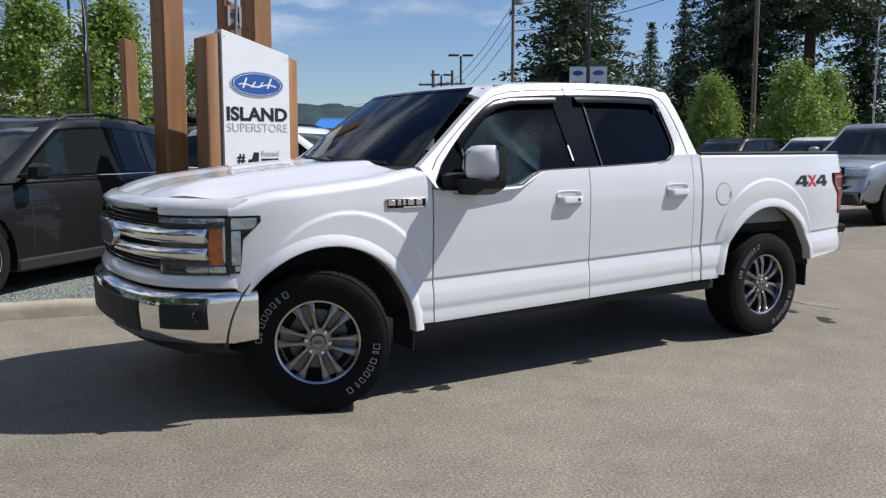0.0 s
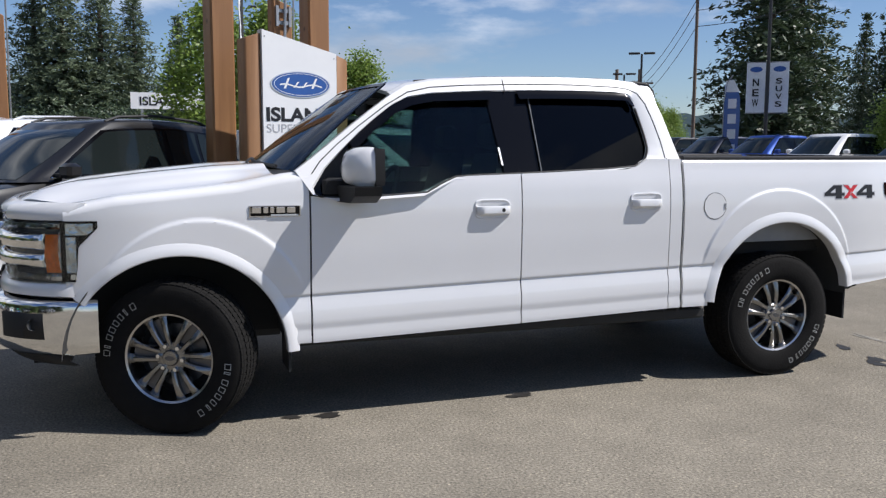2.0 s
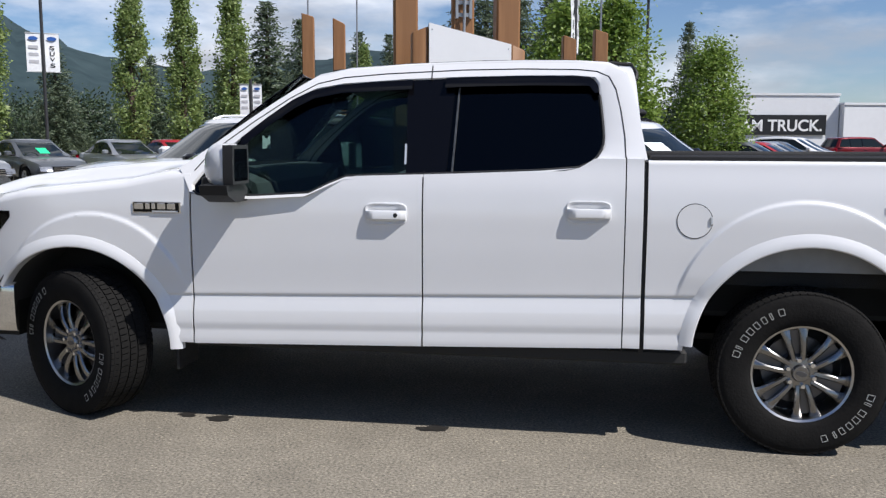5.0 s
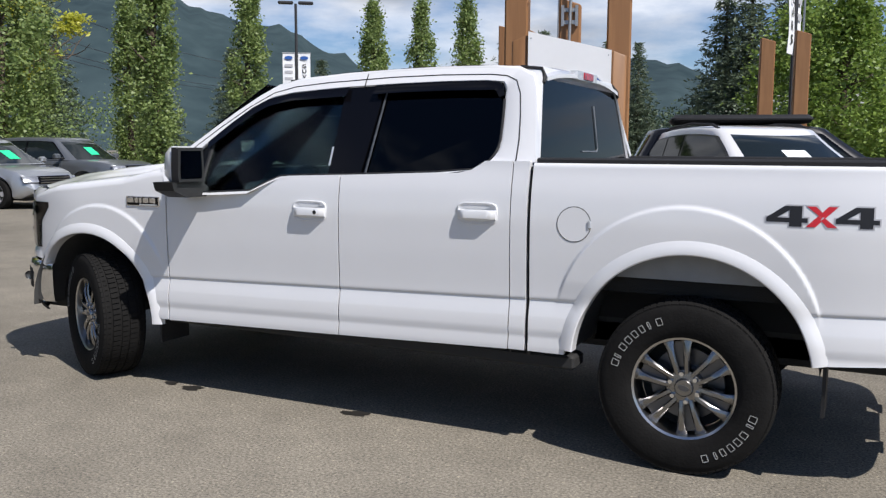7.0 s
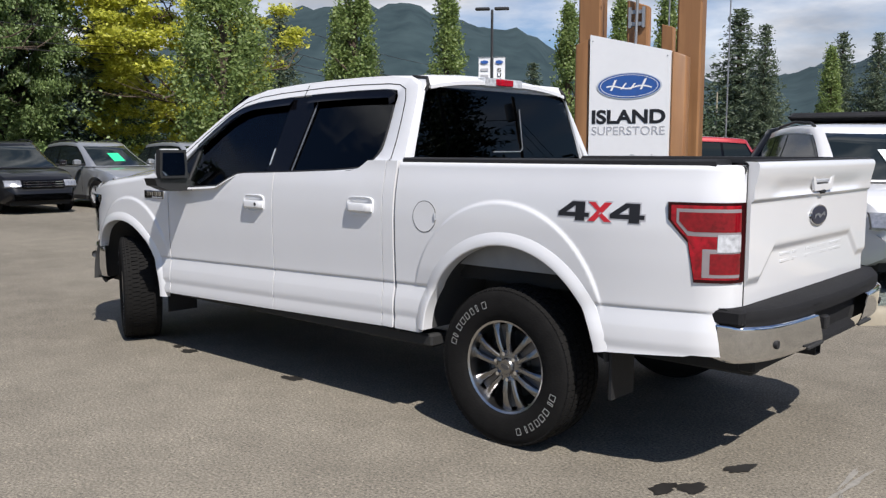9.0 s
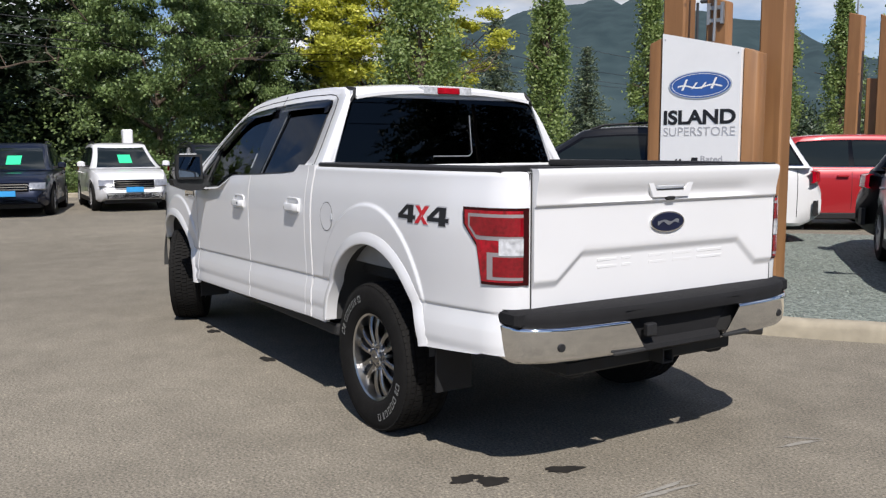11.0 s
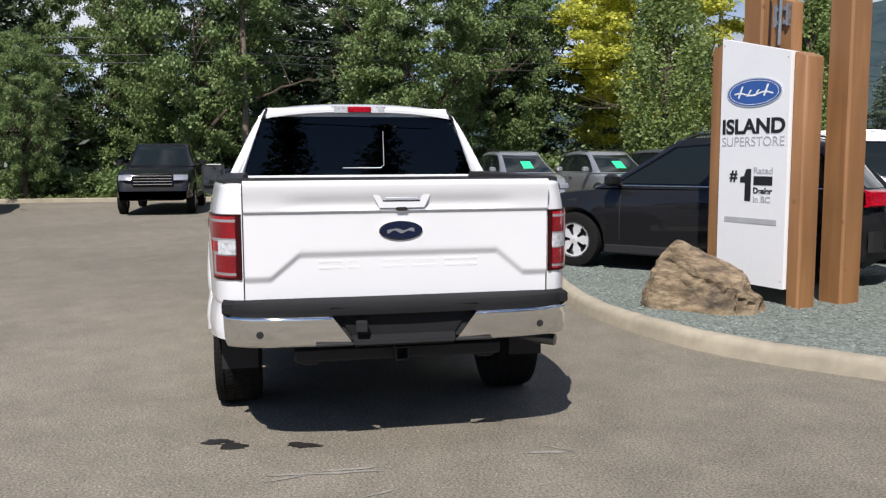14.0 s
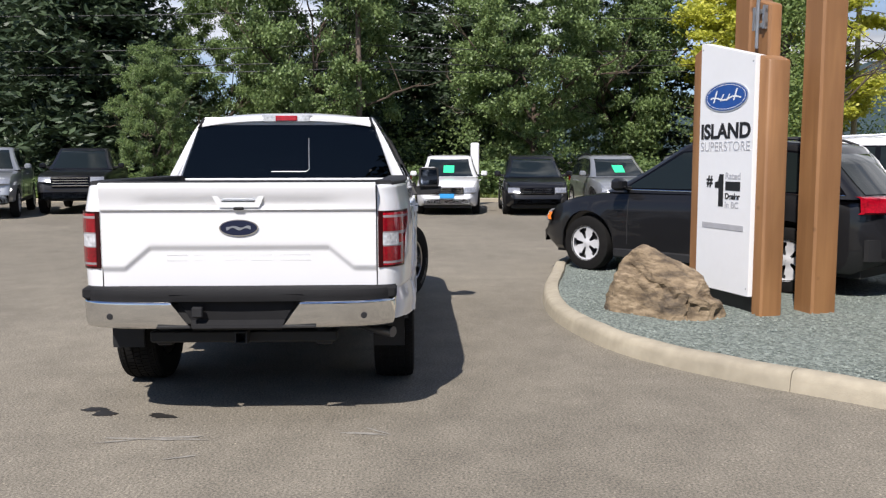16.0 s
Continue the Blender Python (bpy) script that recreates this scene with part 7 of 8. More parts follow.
# ---- trees, hedges and hills ----
def leaf_mesh(name, centres, spread, count, size, mat, rnd, flat=0.6, droop=0.0, slim=0.62):
    """Many small two-triangle leaves round the given centres."""
    n = len(centres) * count
    c = np.repeat(np.array(centres), count, 0) + rnd.randn(n, 3) * np.repeat(np.array(spread), count, 0)
    u = rnd.randn(n, 3)
    u[:, 2] *= flat
    u /= np.linalg.norm(u, axis=1, keepdims=True)
    w = np.cross(u, rnd.randn(n, 3))
    w /= np.linalg.norm(w, axis=1, keepdims=True)
    s = size * (0.6 + 0.8 * rnd.rand(n, 1))
    u, w = u * s, w * s * slim
    u[:, 2] -= droop * s[:, 0]
    v = np.stack([c - u, c + w * 0.9, c + u, c - w], 1).reshape(-1, 3)
    me = bpy.data.meshes.new(name)
    me.from_pydata(v.tolist(), [], np.arange(4 * n).reshape(-1, 4).tolist())
    me.materials.append(mat)
    return me


def limb(s, p, d, length, r0, rnd, depth, tips):
    pts = [np.array(p, float)]
    d = np.array(d, float)
    for i in range(4):
        d = d + rnd.randn(3) * 0.16
        d /= np.linalg.norm(d)
        pts.append(pts[-1] + d * length / 4)
    s.tube([tuple(q) for q in pts], [r0 * (1 - 0.17 * i) for i in range(5)], 6 if depth else 8)
    tips += [pts[-1], pts[-2]]
    if depth < 2:
        for i in (2, 3, 4):
            a = rnd.rand() * 6.28
            e = d * 0.7 + np.array([math.cos(a), math.sin(a), 0.35])
            limb(s, pts[i], e / np.linalg.norm(e), length * 0.6, r0 * 0.5, rnd, depth + 1, tips)


def broadleaf(height, radius, mat, seed, clusters=120, per=85, size=0.10, base=0.22, narrow=False, tight=1.0):
    """Trunk with limbs, and a ragged crown of leaf clumps; returns the two meshes."""
    rnd = np.random.RandomState(seed)
    s = Shape()
    tips = []
    trunk_h = height * (0.35 if not narrow else 0.8)
    rr = 0.016 * height + 0.03
    wob = rnd.randn(6, 2) * 0.05
    s.tube([(wob[i][0], wob[i][1], trunk_h * i / 5) for i in range(6)], [rr * (1.25 - 0.16 * i) for i in range(6)], 9)
    for i in range(7 if not narrow else 10):
        a = 2.4 * i + rnd.rand()
        z = lerp(0.45, 1.0, i / 8) * trunk_h
        up = 0.9 if not narrow else 2.2
        e = np.array([math.cos(a), math.sin(a), up])
        limb(s, (0, 0, z), e / np.linalg.norm(e), (height - z) * (0.45 if not narrow else 0.22), rr * 0.45, rnd, 1 if narrow else 0, tips)
    trunk = s.mesh("trunk", BARK, 50, weld=False)
    cen, spr = [], []
    zc, hz = height * (base + 1) / 2, height * (1 - base) / 2
    for _ in range(clusters):
        q = rnd.randn(3)
        q /= np.linalg.norm(q)
        f = (0.52 + 0.48 * rnd.rand() ** 0.5)
        if narrow:
            t = rnd.rand()
            prof = math.sin(math.pi * min(1, t * 0.92 + 0.06)) ** 0.75 * (1 - 0.35 * t)
            a = rnd.rand() * 6.28
            k = radius * prof * (0.35 + 0.65 * rnd.rand() ** 0.5)
            cen.append((k * math.cos(a), k * math.sin(a), height * lerp(base * 0.4, 1.0, t)))
        else:
            lump = 1 + 0.22 * math.sin(3 * math.atan2(q[1], q[0]) + seed) * math.cos(2.5 * q[2] + seed)
            cen.append((radius * q[0] * f * lump, radius * q[1] * f * lump, zc + hz * q[2] * f * lump))
        g = tight * (0.10 if narrow else 0.115) * (radius ** 0.6 * 1.5) * (0.7 + 0.7 * rnd.rand())
        spr.append((g, g, g * ((0.75 if tight == 1.0 else 0.5) if not narrow else 1.5)))
    crown = leaf_mesh("crown", cen, spr, per, size, mat, rnd)
    return trunk, crown


def conifer(height, radius, seed, ragged=0.25, bare=0.06, mat=None, whorls=None):
    rnd = np.random.RandomState(seed)
    s = Shape().tube([(0, 0, 0), (0, 0, height * 0.5), (0, 0, height * 0.985)], [0.018 * height + 0.05, 0.011 * height + 0.03, 0.02], 8)
    trunk = s.mesh("trunk", BARK, 50, weld=False)
    cen, spr = [], []
    n = whorls or int(height * 3.4)
    for i in range(n):
        t = (i + rnd.rand() * 0.6) / n
        z = height * lerp(bare, 0.985, t)
        reach = radius * (1 - t) ** 0.85 * (1 + ragged * rnd.randn() * 0.5) + 0.10
        m = max(4, int(9 * (1 - t) + 4))
        a0 = rnd.rand() * 6.28
        for k in range(m):
            if rnd.rand() < ragged * 0.5:
                continue
            a = a0 + 2 * math.pi * k / m + rnd.randn() * 0.2
            rl = reach * (0.72 + 0.4 * rnd.rand())
            steps = max(2, int(rl / 0.42))
            for j in range(steps):
                u = (j + 0.7) / steps
                cen.append((rl * u * math.cos(a), rl * u * math.sin(a), z - 0.30 * rl * u * u + 0.10 * rl * u))
                q = 0.16 + 0.05 * (1 - u)
                spr.append((q, q, 0.075))
    crown = leaf_mesh("crown", cen, spr, 15, 0.135, mat or CONIFER, rnd, flat=0.45, droop=0.3, slim=0.38)
    return trunk, crown


def plant(name, meshes, x, y, scale, turn, label, group, category="tree", z=0.0, wide=1.0):
    t = thing(name, Matrix.Translation((x, y, z)) @ Matrix.Rotation(turn, 4, "Z") @ Matrix.Diagonal((scale * wide, scale * wide, scale, 1)), label, category, group)
    part("trunk", meshes[0], None, t)
    part("crown", meshes[1], None, t)
    return t


def build_trees():
    big = [broadleaf(14, 5.2, MAPLE, 11 + i, 330, 300, 0.085, 0.08, tight=0.62) for i in range(2)]
    gold = broadleaf(12, 4.0, GOLD, 31, 230, 330, 0.085, 0.12, tight=0.62)
    pop = [broadleaf(9, 0.92, POPLAR, 41 + i, 190, 70, 0.075, 0.08, narrow=True) for i in range(3)]
    young = [broadleaf(5, 1.42, BRIGHT, 51 + i, 210, 80, 0.055, 0.30, narrow=True) for i in range(2)]
    shrub = broadleaf(1.2, 0.8, MAPLE, 61, 50, 55, 0.06, 0.0)
    con = [conifer(13, 3.0, 71 + i, 0.25 + 0.2 * (i == 2)) for i in range(3)]
    # far conifers, with haze and light lifted into their needle colour
    pale = [conifer(13, 3.0, 91 + i, 0.22, mat=HAZY_CONIFER) for i in range(2)]
    rag = conifer(14, 3.8, 81, 0.42, 0.08, whorls=66)
    rnd = random.Random(9)
    # the wood beside the lane
    g = "trees beside the lane"
    for i, (x, y, s, w) in enumerate(((-29.5, -3.2, 1.0, 0.68), (-30.0, 6.1, 0.86, 0.80), (-33.5, 10.6, 0.92, 0.62), (-24.3, -8.7, 0.42, 0.62), (-33.0, -8.2, 0.72, 0.7))):
        plant("broadleaf_tree", big[i % 2], x, y, s, i * 1.3, "tall green broadleaf tree beside the lane", g, wide=w)
    for i, (x, y, s, w) in enumerate(((-32.27, -12.06, 1.25, 1.25), (-30.32, -13.62, 1.30, 1.3), (-36.0, 12.2, 1.20, 1.25), (-33.43, -18.03, 1.30, 1.3), (-31.57, -23.09, 1.30, 1.3), (-42.48, -19.79, 1.50, 1.3), (-38.0, 0.8, 1.15, 1.4), (-38.5, -2.8, 1.15, 1.1), (-36.8, 3.6, 1.15, 1.25), (-36.0, -15.5, 1.3, 1.1), (-28.70, -28.16, 1.30, 1.3), (-40.52, 18.52, 0.85, 1.2), (-44.44, 22.11, 0.90, 1.1), (-37.5, -6.2, 1.10, 0.9), (-40.0, 6.0, 1.15, 1.1))):
        plant("conifer_tree", con[i % 3], x, y, s, i * 0.9, "dark green conifer with drooping branches", g, wide=w)
    plant("yellow_tree", gold, -32.5, 18.3, 1.0, 0.4, "yellow-leaved ornamental tree beside the lane", g, wide=1.22)
    light = broadleaf(8.6, 2.0, POPLAR, 45, 300, 75, 0.075, 0.12, narrow=True)
    plant("broadleaf_tree", light, -22.5, 13.9, 0.95, 1.0, "light green broad-crowned tree", g)
    # the line of poplars
    g = "row of columnar trees"
    for i, (x, y, s) in enumerate(((-20.18, 18.26, 0.94), (-21.38, 24.75, 0.96), (-17.36, 28.35, 0.85), (-16.47, 31.20, 0.91), (-14.64, 32.23, 0.93), (-25.49, 22.09, 0.85), (-12.28, 47.10, 0.79), (2.15, 44.81, 0.90))):
        plant("poplar_tree", pop[i % 3], x, y, s, i * 1.7, "slim columnar tree with fresh green leaves", g)
    # young trees in the lot
    g = "young trees in the lot"
    for i, (x, y, s) in enumerate(((0.35, 26.0, 1.22), (1.78, 21.51, 1.08), (4.63, 21.91, 0.83), (24.19, 35.72, 0.75), (20.39, 12.19, 0.77), (19.67, 14.78, 0.71), (25.15, 40.73, 0.80), (24.48, 13.82, 0.78), (26.67, 37.74, 0.69))):
        plant("young_tree", young[i % 2], x, y, s, i * 2.1, "young leafy tree in the car lot", g, wide=1.15)
    # distant conifers
    g = "far conifers"
    far = [(-17.80, 51.40, 0.74, 1.0), (-23.40, 60.59, 0.94, 1.6), (-16.57, 62.63, 0.78, 1.1), (-14.25, 63.09, 0.76, 1.1), (-9.5, 91.1, 1.54, 1.3), (-6.0, 91.8, 1.50, 1.3), (-12.3, 93.2, 1.48, 1.3), (-2.7, 93.2, 1.36, 1.3), (0.74, 66.01, 0.91, 1.0), (3.40, 60.00, 0.84, 1.0), (8.61, 61.99, 0.80, 1.0), (-28.56, 51.55, 0.56, 1.3), (-32.59, 46.65, 0.60, 1.3), (-35.66, 40.74, 0.62, 1.3), (-37.22, 35.32, 0.63, 1.3), (-41.27, 30.97, 0.82, 1.1), (54.45, 63.48, 2.01, 1.25), (61.42, 67.54, 1.97, 1.2), (49.10, 46.43, 0.90, 0.8), (35.24, 30.31, 0.78, 0.8), (37.82, 20.83, 0.83, 1.2), (37.37, 14.83, 0.88, 1.2), (39.91, 10.35, 0.93, 1.2), (37.95, 5.33, 0.98, 1.2), (35.99, 0.32, 1.03, 1.2), (32.99, 86.03, 0.55, 1.0)]
    for i, (x, y, s, w) in enumerate(far):
        plant("conifer_tree", pale[i % 2] if x < 10 else con[i % 3], x, y, s, i * 1.1, "dark conifer standing beyond the lot", g, wide=w)
    for i, (x, y, s) in enumerate(((35.76, 26.82, 1.18), )):
        plant("conifer_tree", rag, x, y, s, i * 2.0 + 0.4, "ragged old conifer with gaps in its crown", g)
    high = conifer(19, 4.6, 82, 0.8, 0.40)
    plant("conifer_tree", high, 37.29, 23.53, 1.0, 0.7, "tall pine with a bare trunk and hanging branches", g)
    # hedge and grass at the far kerb
    g = "shrubs behind the far kerb"
    for i in range(26):
        y = -15 + i * 1.05
        plant("shrub", shrub, -25.6 + rnd.uniform(-0.7, 0.5), y, rnd.uniform(0.7, 1.25), rnd.uniform(0, 6), "low leafy shrub behind the kerb", g, category="shrub", wide=1.2)
    # woodland floor and understorey as one mass
    rn = np.random.RandomState(3)
    cen = [(-34 + rn.rand() * 7 - 3.5, -32 + rn.rand() * 60, 0.3 + 3.2 * rn.rand() ** 1.5) for _ in range(330)]
    me = leaf_mesh("undergrowth", cen, [(0.55, 0.6, 0.4)] * len(cen), 105, 0.080, MAPLE, rn)
    tagged(part("undergrowth", me), "dense green undergrowth below the trees", "undergrowth", kind="stuff")
    cen = [(-52 + rn.rand() * 60, 44 + rn.rand() * 8 + 0.0, 0.3 + 3.4 * rn.rand()) for _ in range(420)]
    cen = [(x, y - 0.55 * (x + 20) if x < -20 else y + 16 + rn.rand() * 4, z) for x, y, z in cen]
    me = leaf_mesh("far_woods", cen, [(0.8, 0.8, 0.7)] * len(cen), 150, 0.12, CONIFER, rn)
    tagged(part("far_woods", me), "dark far woodland along the lot's edge", "woods", kind="stuff")
    blades = [(-24.2 - 2.6 * rn.rand(), -18 + 30 * rn.rand(), 0.16) for _ in range(2600)]
    me = leaf_mesh("grass", blades, [(0.05, 0.05, 0.03)] * len(blades), 4, 0.10, GRASS, rn, flat=1.8)
    tagged(part("grass", me), "dry grass verge behind the far kerb", "grass", kind="stuff")


def build_hills():
    """Forested ridges round the horizon, as heights over bearing."""
    def ridge(az):
        h = float(np.interp(az, [20, 45, 55, 60, 64, 66.5, 69, 74, 84, 94, 98, 99, 102, 105, 109, 114, 119.5, 122, 124.5, 126, 131, 134, 139, 143, 146, 149, 155, 165, 200], [1.4, 1.8, 2.1, 2.3, 2.6, 2.8, 1.95, 1.5, 1.5, 2.2, 3.6, 4.4, 5.45, 5.5, 4.75, 4.2, 4.6, 5.4, 6.3, 7.2, 8.2, 9.2, 9.0, 8.3, 7.6, 6.2, 4.8, 3.0, 1.5]))
        return h + 0.10 * math.sin(az * 1.7) + 0.06 * math.sin(az * 4.1 + 1)

    s = Shape()
    rows = []
    azs = np.linspace(20, 200, 260)
    for t in np.linspace(0, 1, 16):
        row = []
        for az in azs:
            d = lerp(420, 900, t)
            e = smooth01(0, 1, t) ** 0.8
            z = math.tan(radians(ridge(az))) * 900 * e + 7 * e * noise.noise(Vector((az * 0.9, t * 6, 0))) + 4 * e * noise.noise(Vector((az * 3.1, t * 15, 3))) - 2 * (1 - t)
            row.append((d * math.cos(radians(az)), d * math.sin(radians(az)), z))
        rows.append(row)
    s.grid(rows)
    tagged(part("hills", s, HILL, smooth=60), "forested hills on the horizon, blue-green from haze put into their colour", "hills", kind="structure")


build_hills()
build_trees()


# ---- far kerb, buildings, poles, banners and cables ----
def build_far_side():
    rings = []
    for y in np.linspace(-22, 40, 40):
        x = -23.6 + 0.0 * y + 0.6 * math.sin(y * 0.12)
        rings.append([(x, y, 0), (x, y, 0.12), (x - 0.03, y, 0.14), (x - 0.16, y, 0.14), (x - 0.18, y, 0)])
    tagged(part("kerb_far", Shape().loft(rings), CONCRETE), "pale concrete kerb at the edge of the lot", "kerb", kind="structure")

    def block(name, x0, y0, x1, y1, depth, h, label, wall=WALL_WHITE, roof=None, rise=0.0):
        a, b = Vector((x0, y0, 0)), Vector((x1, y1, 0))
        u = (b - a).normalized()
        n = Vector((-u.y, u.x, 0))
        w = (b - a).length
        at = Matrix(((u.x, n.x, 0, x0), (u.y, n.y, 0, y0), (0, 0, 1, 0), (0, 0, 0, 1)))
        t = thing(name, at, label, "building")
        part("wall", Shape().box(0, w, 0, depth, 0, h), wall, t, smooth=0)
        part("parapet", Shape().box(-0.1, w + 0.1, -0.1, depth + 0.1, h + 0.004, h + 0.22), wall, t, smooth=0)
        if roof:
            part("roof", Shape().loft([[(-0.4, -0.5, h + 0.23), (w + 0.4, -0.5, h + 0.23), (w + 0.4, depth + 0.5, h + 0.23), (-0.4, depth + 0.5, h + 0.23)], [(0.6, depth * 0.45, h + rise), (w - 0.6, depth * 0.45, h + rise), (w - 0.6, depth * 0.55, h + rise), (0.6, depth * 0.55, h + rise)]]), roof, t, smooth=0)
        return t, w

    show, w = block("showroom", 14.84, 83.68, 25.86, 85.40, 16, 5.89, "white flat-roofed showroom with a black lettered board")
    board = part("fascia_board", Shape().box(0.4, 9.9, -0.16, -0.104, 2.05, 4.0), INK, show, "black board with white letters", smooth=0)
    part("board_letters", writing("I AM TRUCK.", 8.7, 1.15, PANEL_WHITE, 0.02, 0.03), None, show, at=pose(0.8, -0.165, 2.40))
    block("showroom_wing", 26.16, 84.60, 33.43, 86.20, 14, 4.96, "low white wing of the showroom")
    block("shed", 39.99, 93.03, 49.98, 88.31, 12, 3.44, "low building with a bright blue roof", GALV, ROOF_BLUE, 1.6)
    # plain name board on two legs
    nb = thing("name_board", pose(-2.62, 43.0, 0, 0, 0, 2), "white board with dark capitals on two legs", "sign")
    part("board", Shape().box(0, 4.6, 0, 0.10, 3.42, 4.28), PANEL_WHITE, nb, smooth=0)
    part("board_letters", writing("ISLAND", 2.2, 0.46, INK, 0.02, 0.01), None, nb, at=pose(0.45, -0.003, 3.60))
    for x in (0.5, 4.0):
        part("leg", Shape().box(x, x + 0.12, 0.01, 0.09, 0, 3.42), GALV, nb, smooth=0)

    def lamp_pole(x, y, h, label, heads=2, turn=0.0, r=0.07):
        t = thing("lamp_post", pose(x, y, 0, 0, 0, turn), label, "lamp post", "lamp posts")
        part("base", Shape().lathe_y([(0, 0), (0.22, 0), (0.22, 0.5), (0, 0.5)], 14).mesh("base", CONCRETE), None, t, at=Matrix.Rotation(radians(90), 4, "X"))
        part("mast", Shape().tube([(0, 0, 0), (0, 0, h)], [r, r * 0.8], 8), POLE_DARK, t)
        for k in range(heads):
            sg = 1 if k else -1
            part("lamp_head", Shape().box(*sorted((sg * 0.10, sg * 0.72)), -0.15, 0.15, h - 0.02, h + 0.09, 0.03), POLE_DARK, t)
        return t

    def banners(t, z0, z1, w, words, deep=0.01):
        for sg, word in ((-1, words[0]), (1, words[1])):
            x0, x1 = sorted((sg * 0.07, sg * (0.07 + w)))
            bn = part("banner", Shape().plate([[(x, 0.02 * math.sin(4 * z + x), z) for x in (x0, (x0 + x1) / 2, x1)] for z in np.linspace(z0, z1, 6)], (0, deep, 0)), BANNER, t, "white vertical banner")
            part("banner_arm", Shape().tube([(0, 0.0, z1 + 0.02), (sg * (0.1 + w), 0.0, z1 + 0.02)], 0.014, 6), GALV, t)
            part("banner_arm", Shape().tube([(0, 0.0, z0 - 0.02), (sg * (0.1 + w), 0.0, z0 - 0.02)], 0.014, 6), GALV, t)
            h = (z1 - z0)
            cx = (x0 + x1) / 2
            part("banner_badge", Shape().loft([[(cx + a, -0.03, z1 - 0.13 * h + b) for a, b in [(w * 0.33 * math.cos(q), w * 0.15 * math.sin(q)) for q in np.linspace(0, 6.283, 20, endpoint=False)]], [(cx + a, -0.026, z1 - 0.13 * h + b) for a, b in [(w * 0.33 * math.cos(q), w * 0.15 * math.sin(q)) for q in np.linspace(0, 6.283, 20, endpoint=False)]]]), LOGO_BLUE, bn, smooth=0)
            if word:
                step = 0.62 * h / len(word)
                for i, ch in enumerate(word):
                    part("banner_letter", writing(ch, w * 0.34, step * 0.72, INK, 0.02, 0.004), None, bn, at=pose(cx - w * 0.17, -0.026, z1 - 0.30 * h - step * (i + 0.8)))
            else:
                for i in range(3):
                    part("banner_bar", Shape().box(cx - w * 0.33, cx + w * 0.33, -0.031, -0.026, z1 - (0.40 + 0.19 * i) * h, z1 - (0.32 + 0.19 * i) * h), INK_GREY, bn, smooth=0)

    a = lamp_pole(-19.27, 25.30, 7.40, "black lamp post with two white banners", 2, 35)
    banners(a, 3.98, 5.38, 0.50, ("", "SUVS"))
    a = lamp_pole(19.71, 21.08, 8.49, "black lamp post with two white banners", 2, -42)
    banners(a, 2.78, 4.58, 0.66, ("NEW", "SUVS"))
    a = lamp_pole(-12.30, 28.40, 3.85, "black lamp post with two white banners", 0, 20)
    banners(a, 2.41, 3.64, 0.36, ("", ""))
    a = lamp_pole(0.60, 18.91, 8.19, "black lamp post with two white banners", 1, 80)
    banners(a, 3.85, 5.95, 0.48, ("CARS", ""))
    lamp_pole(4.26, 43.20, 8.96, "black lamp post with twin flat heads", 2, 0, 0.09)
    lamp_pole(24.28, 37.12, 6.65, "black lamp post with twin flat heads", 2, -30)
    a = lamp_pole(27.12, 43.74, 6.12, "black lamp post with two white banners", 2, -30)
    banners(a, 2.8, 4.8, 0.66, ("", ""))
    lamp_pole(29.89, 52.99, 5.36, "black lamp post beyond the row of trucks", 2, -30)

    def utility(x, y, h, label, mat=POLE_WOOD, arms=(), can=False, turn=0.0, r=0.15):
        t = thing("utility_pole", pose(x, y, 0, 0, 0, turn), label, "pole", "utility poles")
        part("pole", Shape().tube([(0, 0, 0), (0, 0, h)], [r, r * 0.7], 10), mat, t)
        for z in arms:
            part("crossarm", Shape().box(-1.0, 1.0, -0.06, 0.06, z - 0.06, z + 0.06), mat, t, smooth=0)
            for xx in (-0.9, -0.35, 0.35, 0.9):
                part("insulator", Shape().tube([(xx, 0, z + 0.06), (xx, 0, z + 0.2)], 0.03, 6), GALV, t)
        if can:
            part("transformer", Shape().tube([(0.38, 0, h - 2.9), (0.38, 0, h - 2.0)], 0.24, 12), GALV, t)
        return t

    utility(24.71, 32.72, 11.92, "tall wooden utility pole with a transformer", can=True, r=0.10)
    utility(23.85, 16.41, 11.79, "tall dark wooden utility pole", r=0.10)
    utility(28.03, 46.23, 6.68, "wooden utility pole with crossarms", arms=(5.0, 5.7), turn=-35)
    utility(32.56, 50.79, 7.21, "wooden utility pole with three crossarms", arms=(4.6, 5.4, 6.2), turn=-30)
    utility(-32.76, 21.70, 11.00, "pale utility pole among the trees", CONCRETE)
    utility(-21.32, 52.29, 5.34, "thin pale pole beyond the cars", CONCRETE, r=0.08)
    utility(-27.79, -1.38, 10.50, "dark wooden utility pole before the trees", r=0.14)
    post = thing("marker_post", pose(-21.47, 2.95, 0), "short white marker post", "post")
    part("post", Shape().box(-0.14, 0.14, -0.14, 0.14, 0, 2.1, 0.03), PANEL_WHITE, post)

    def cable(a, b, sag, r=0.018):
        a, b = Vector(a), Vector(b)
        pts = []
        for i in range(17):
            t = i / 16
            p = a.lerp(b, t)
            p.z -= sag * 4 * t * (1 - t)
            pts.append(tuple(p))
        tagged(part("cable", Shape().tube(pts, r, 5), POLE_DARK), "black overhead cable strung between utility poles", "cable", "overhead cables")

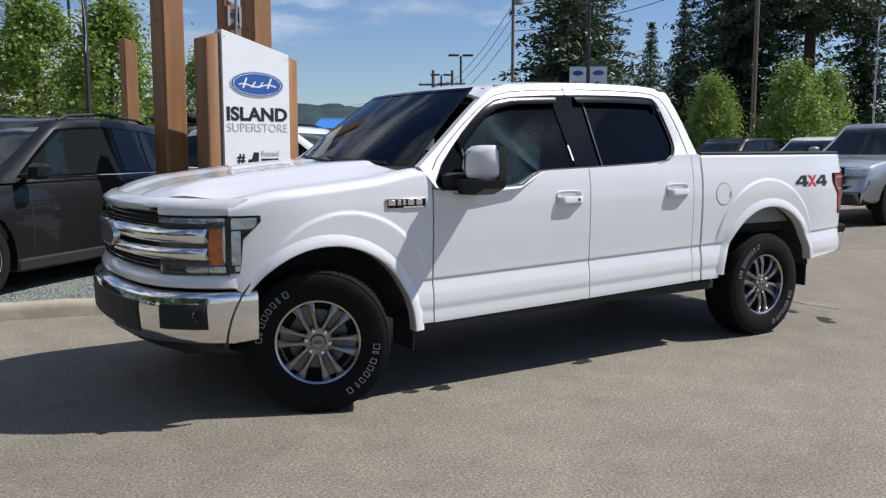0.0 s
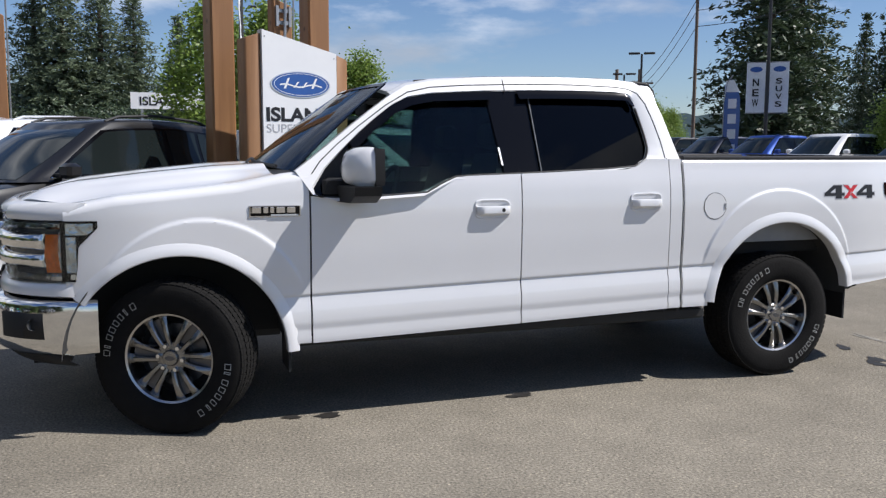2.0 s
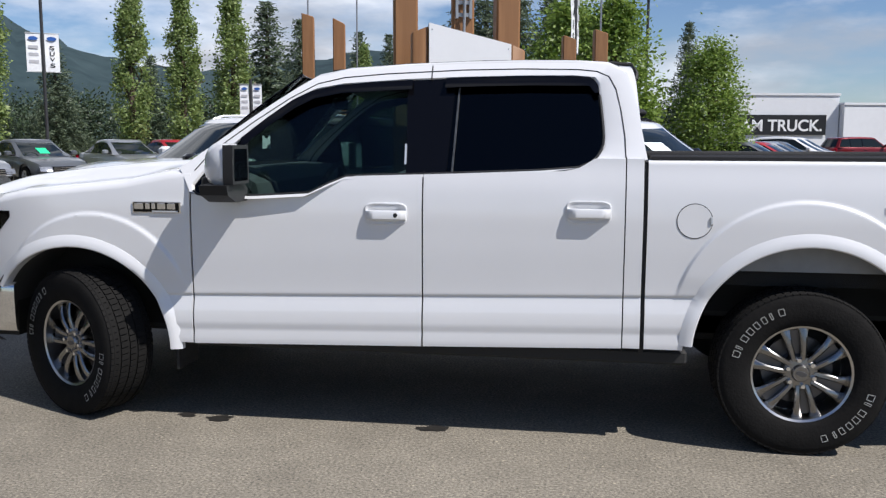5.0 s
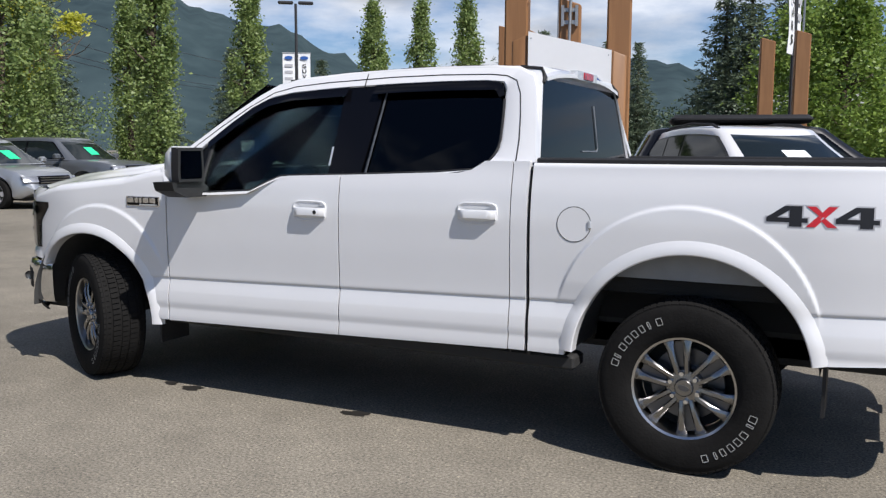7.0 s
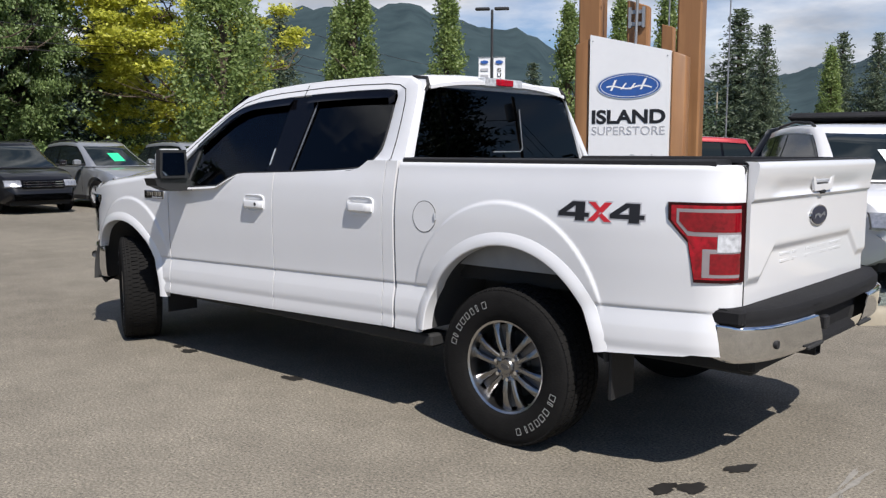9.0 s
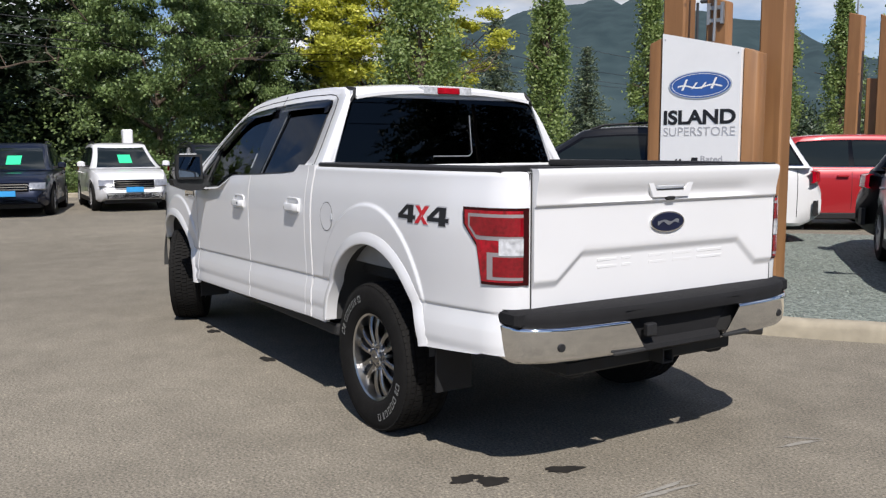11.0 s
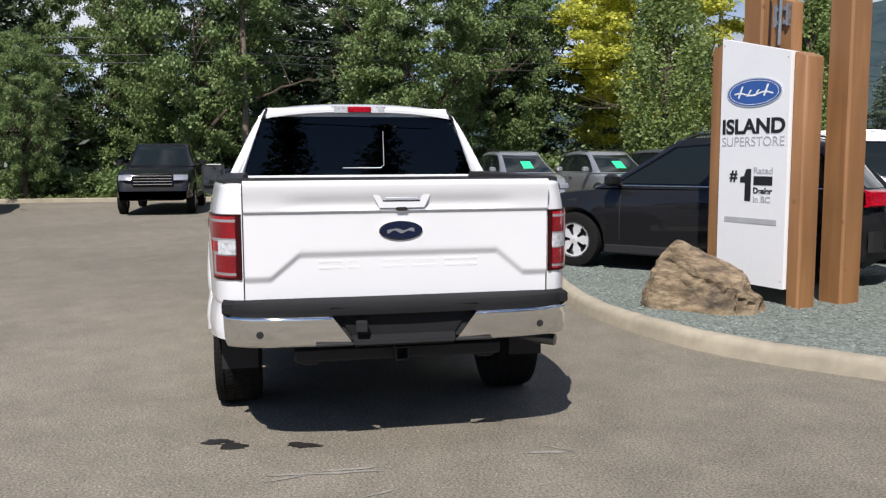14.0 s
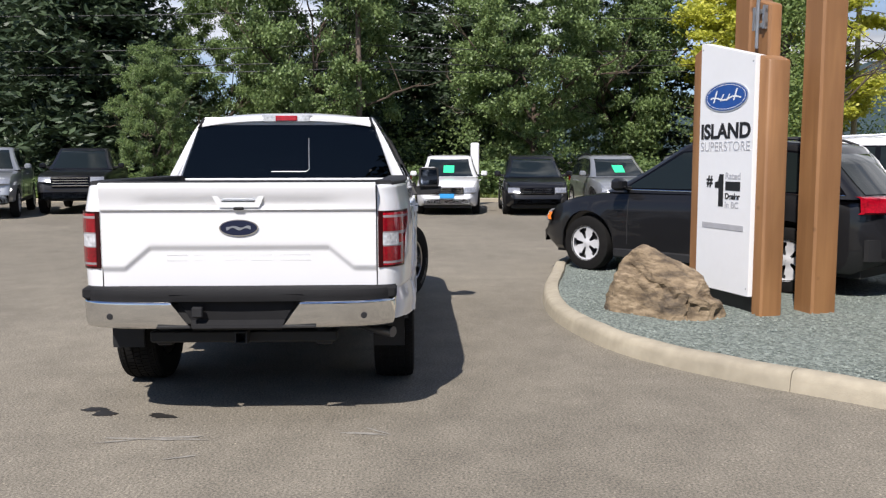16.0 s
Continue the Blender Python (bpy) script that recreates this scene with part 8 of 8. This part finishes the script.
    for z, dy in ((7.6, 0), (6.2, 0), (5.55, 0), (5.25, 0)):
        cable((-28.85, -41.16, z + 0.5), (-27.79, -1.38, z), 0.5)
        cable((-27.79, -1.38, z), (-32.76, 21.70, z + 0.9), 0.4)
        cable((-32.76, 21.70, z + 0.9), (-50.76, 61.04, z + 1.5), 0.5)
    for z in (8.2, 9.0, 9.6):
        cable((24.71, 32.72, z - 0.6), (23.85, 16.41, z), 0.5)
        cable((23.85, 16.41, z), (21.13, -15.81, z + 0.8), 0.6)
        cable((24.71, 32.72, z - 0.6), (32.56, 50.79, z - 3.2), 0.4)
        cable((32.56, 50.79, z - 3.2), (39.99, 92.03, z - 3.5), 0.5)

    def feather(x, y, h, turn, label):
        t = thing("feather_flag", pose(x, y, 0, 0, 0, turn), label, "flag", "feather flags")
        part("mast", Shape().tube([(0, 0, 0), (0, 0, h * 0.75), (0.10, 0, h * 0.93), (0.3, 0, h)], 0.018, 6), GALV, t)
        rows = [[(0.02, 0, z), (0.02 + w, 0.02, z)] for z, w in ((h * 0.22, 0.50), (h * 0.4, 0.55), (h * 0.6, 0.58), (h * 0.8, 0.56), (h * 0.92, 0.42))]
        c = part("cloth", Shape().plate(rows, (0, 0.008, 0)), LOGO_BLUE, t, "blue cloth with pale bars")
        part("cloth_tip", Shape().plate([[(0.02, -0.004, h * 0.85), (0.57, 0.0, h * 0.85)], [(0.06, -0.004, h * 0.95), (0.34, -0.004, h * 0.96)]], (0, 0.018, 0)), BANNER, c)
        for i in range(4):
            z = h * (0.30 + 0.135 * i)
            part("cloth_bar", Shape().box(0.16, 0.46, -0.008, 0.03, z, z + h * 0.085), BANNER, c, smooth=0)

    feather(15.04, 6.24, 4.36, 30, "blue and white feather flag in the lot")
    feather(18.80, 22.37, 4.20, -40, "blue and white feather flag in the lot")
    feather(20.71, 32.99, 4.29, -40, "blue and white feather flag in the lot")
    for x, y in ((31.8, 74.5), (33.6, 73.6)):
        tr = conifer(3.2, 0.75, 5, 0.1, 0.02)
        plant("cypress", tr, x, y, 1.0, x, "small dense columnar cypress beside the road", "clipped cypresses")
    # slender flags on the timber posts
    for x, y, z in ((-5.57, 14.88, 4.34), (1.18, 13.81, 3.69), (-4.86, 16.65, 0.0)):
        tagged(part("flag_pole", Shape().tube([(x, y, z), (x + 0.02, y, 7.5)], 0.02, 6), GALV), "thin white flag pole on a timber post", "flag pole", "flag poles")


build_far_side()
build_kerb()
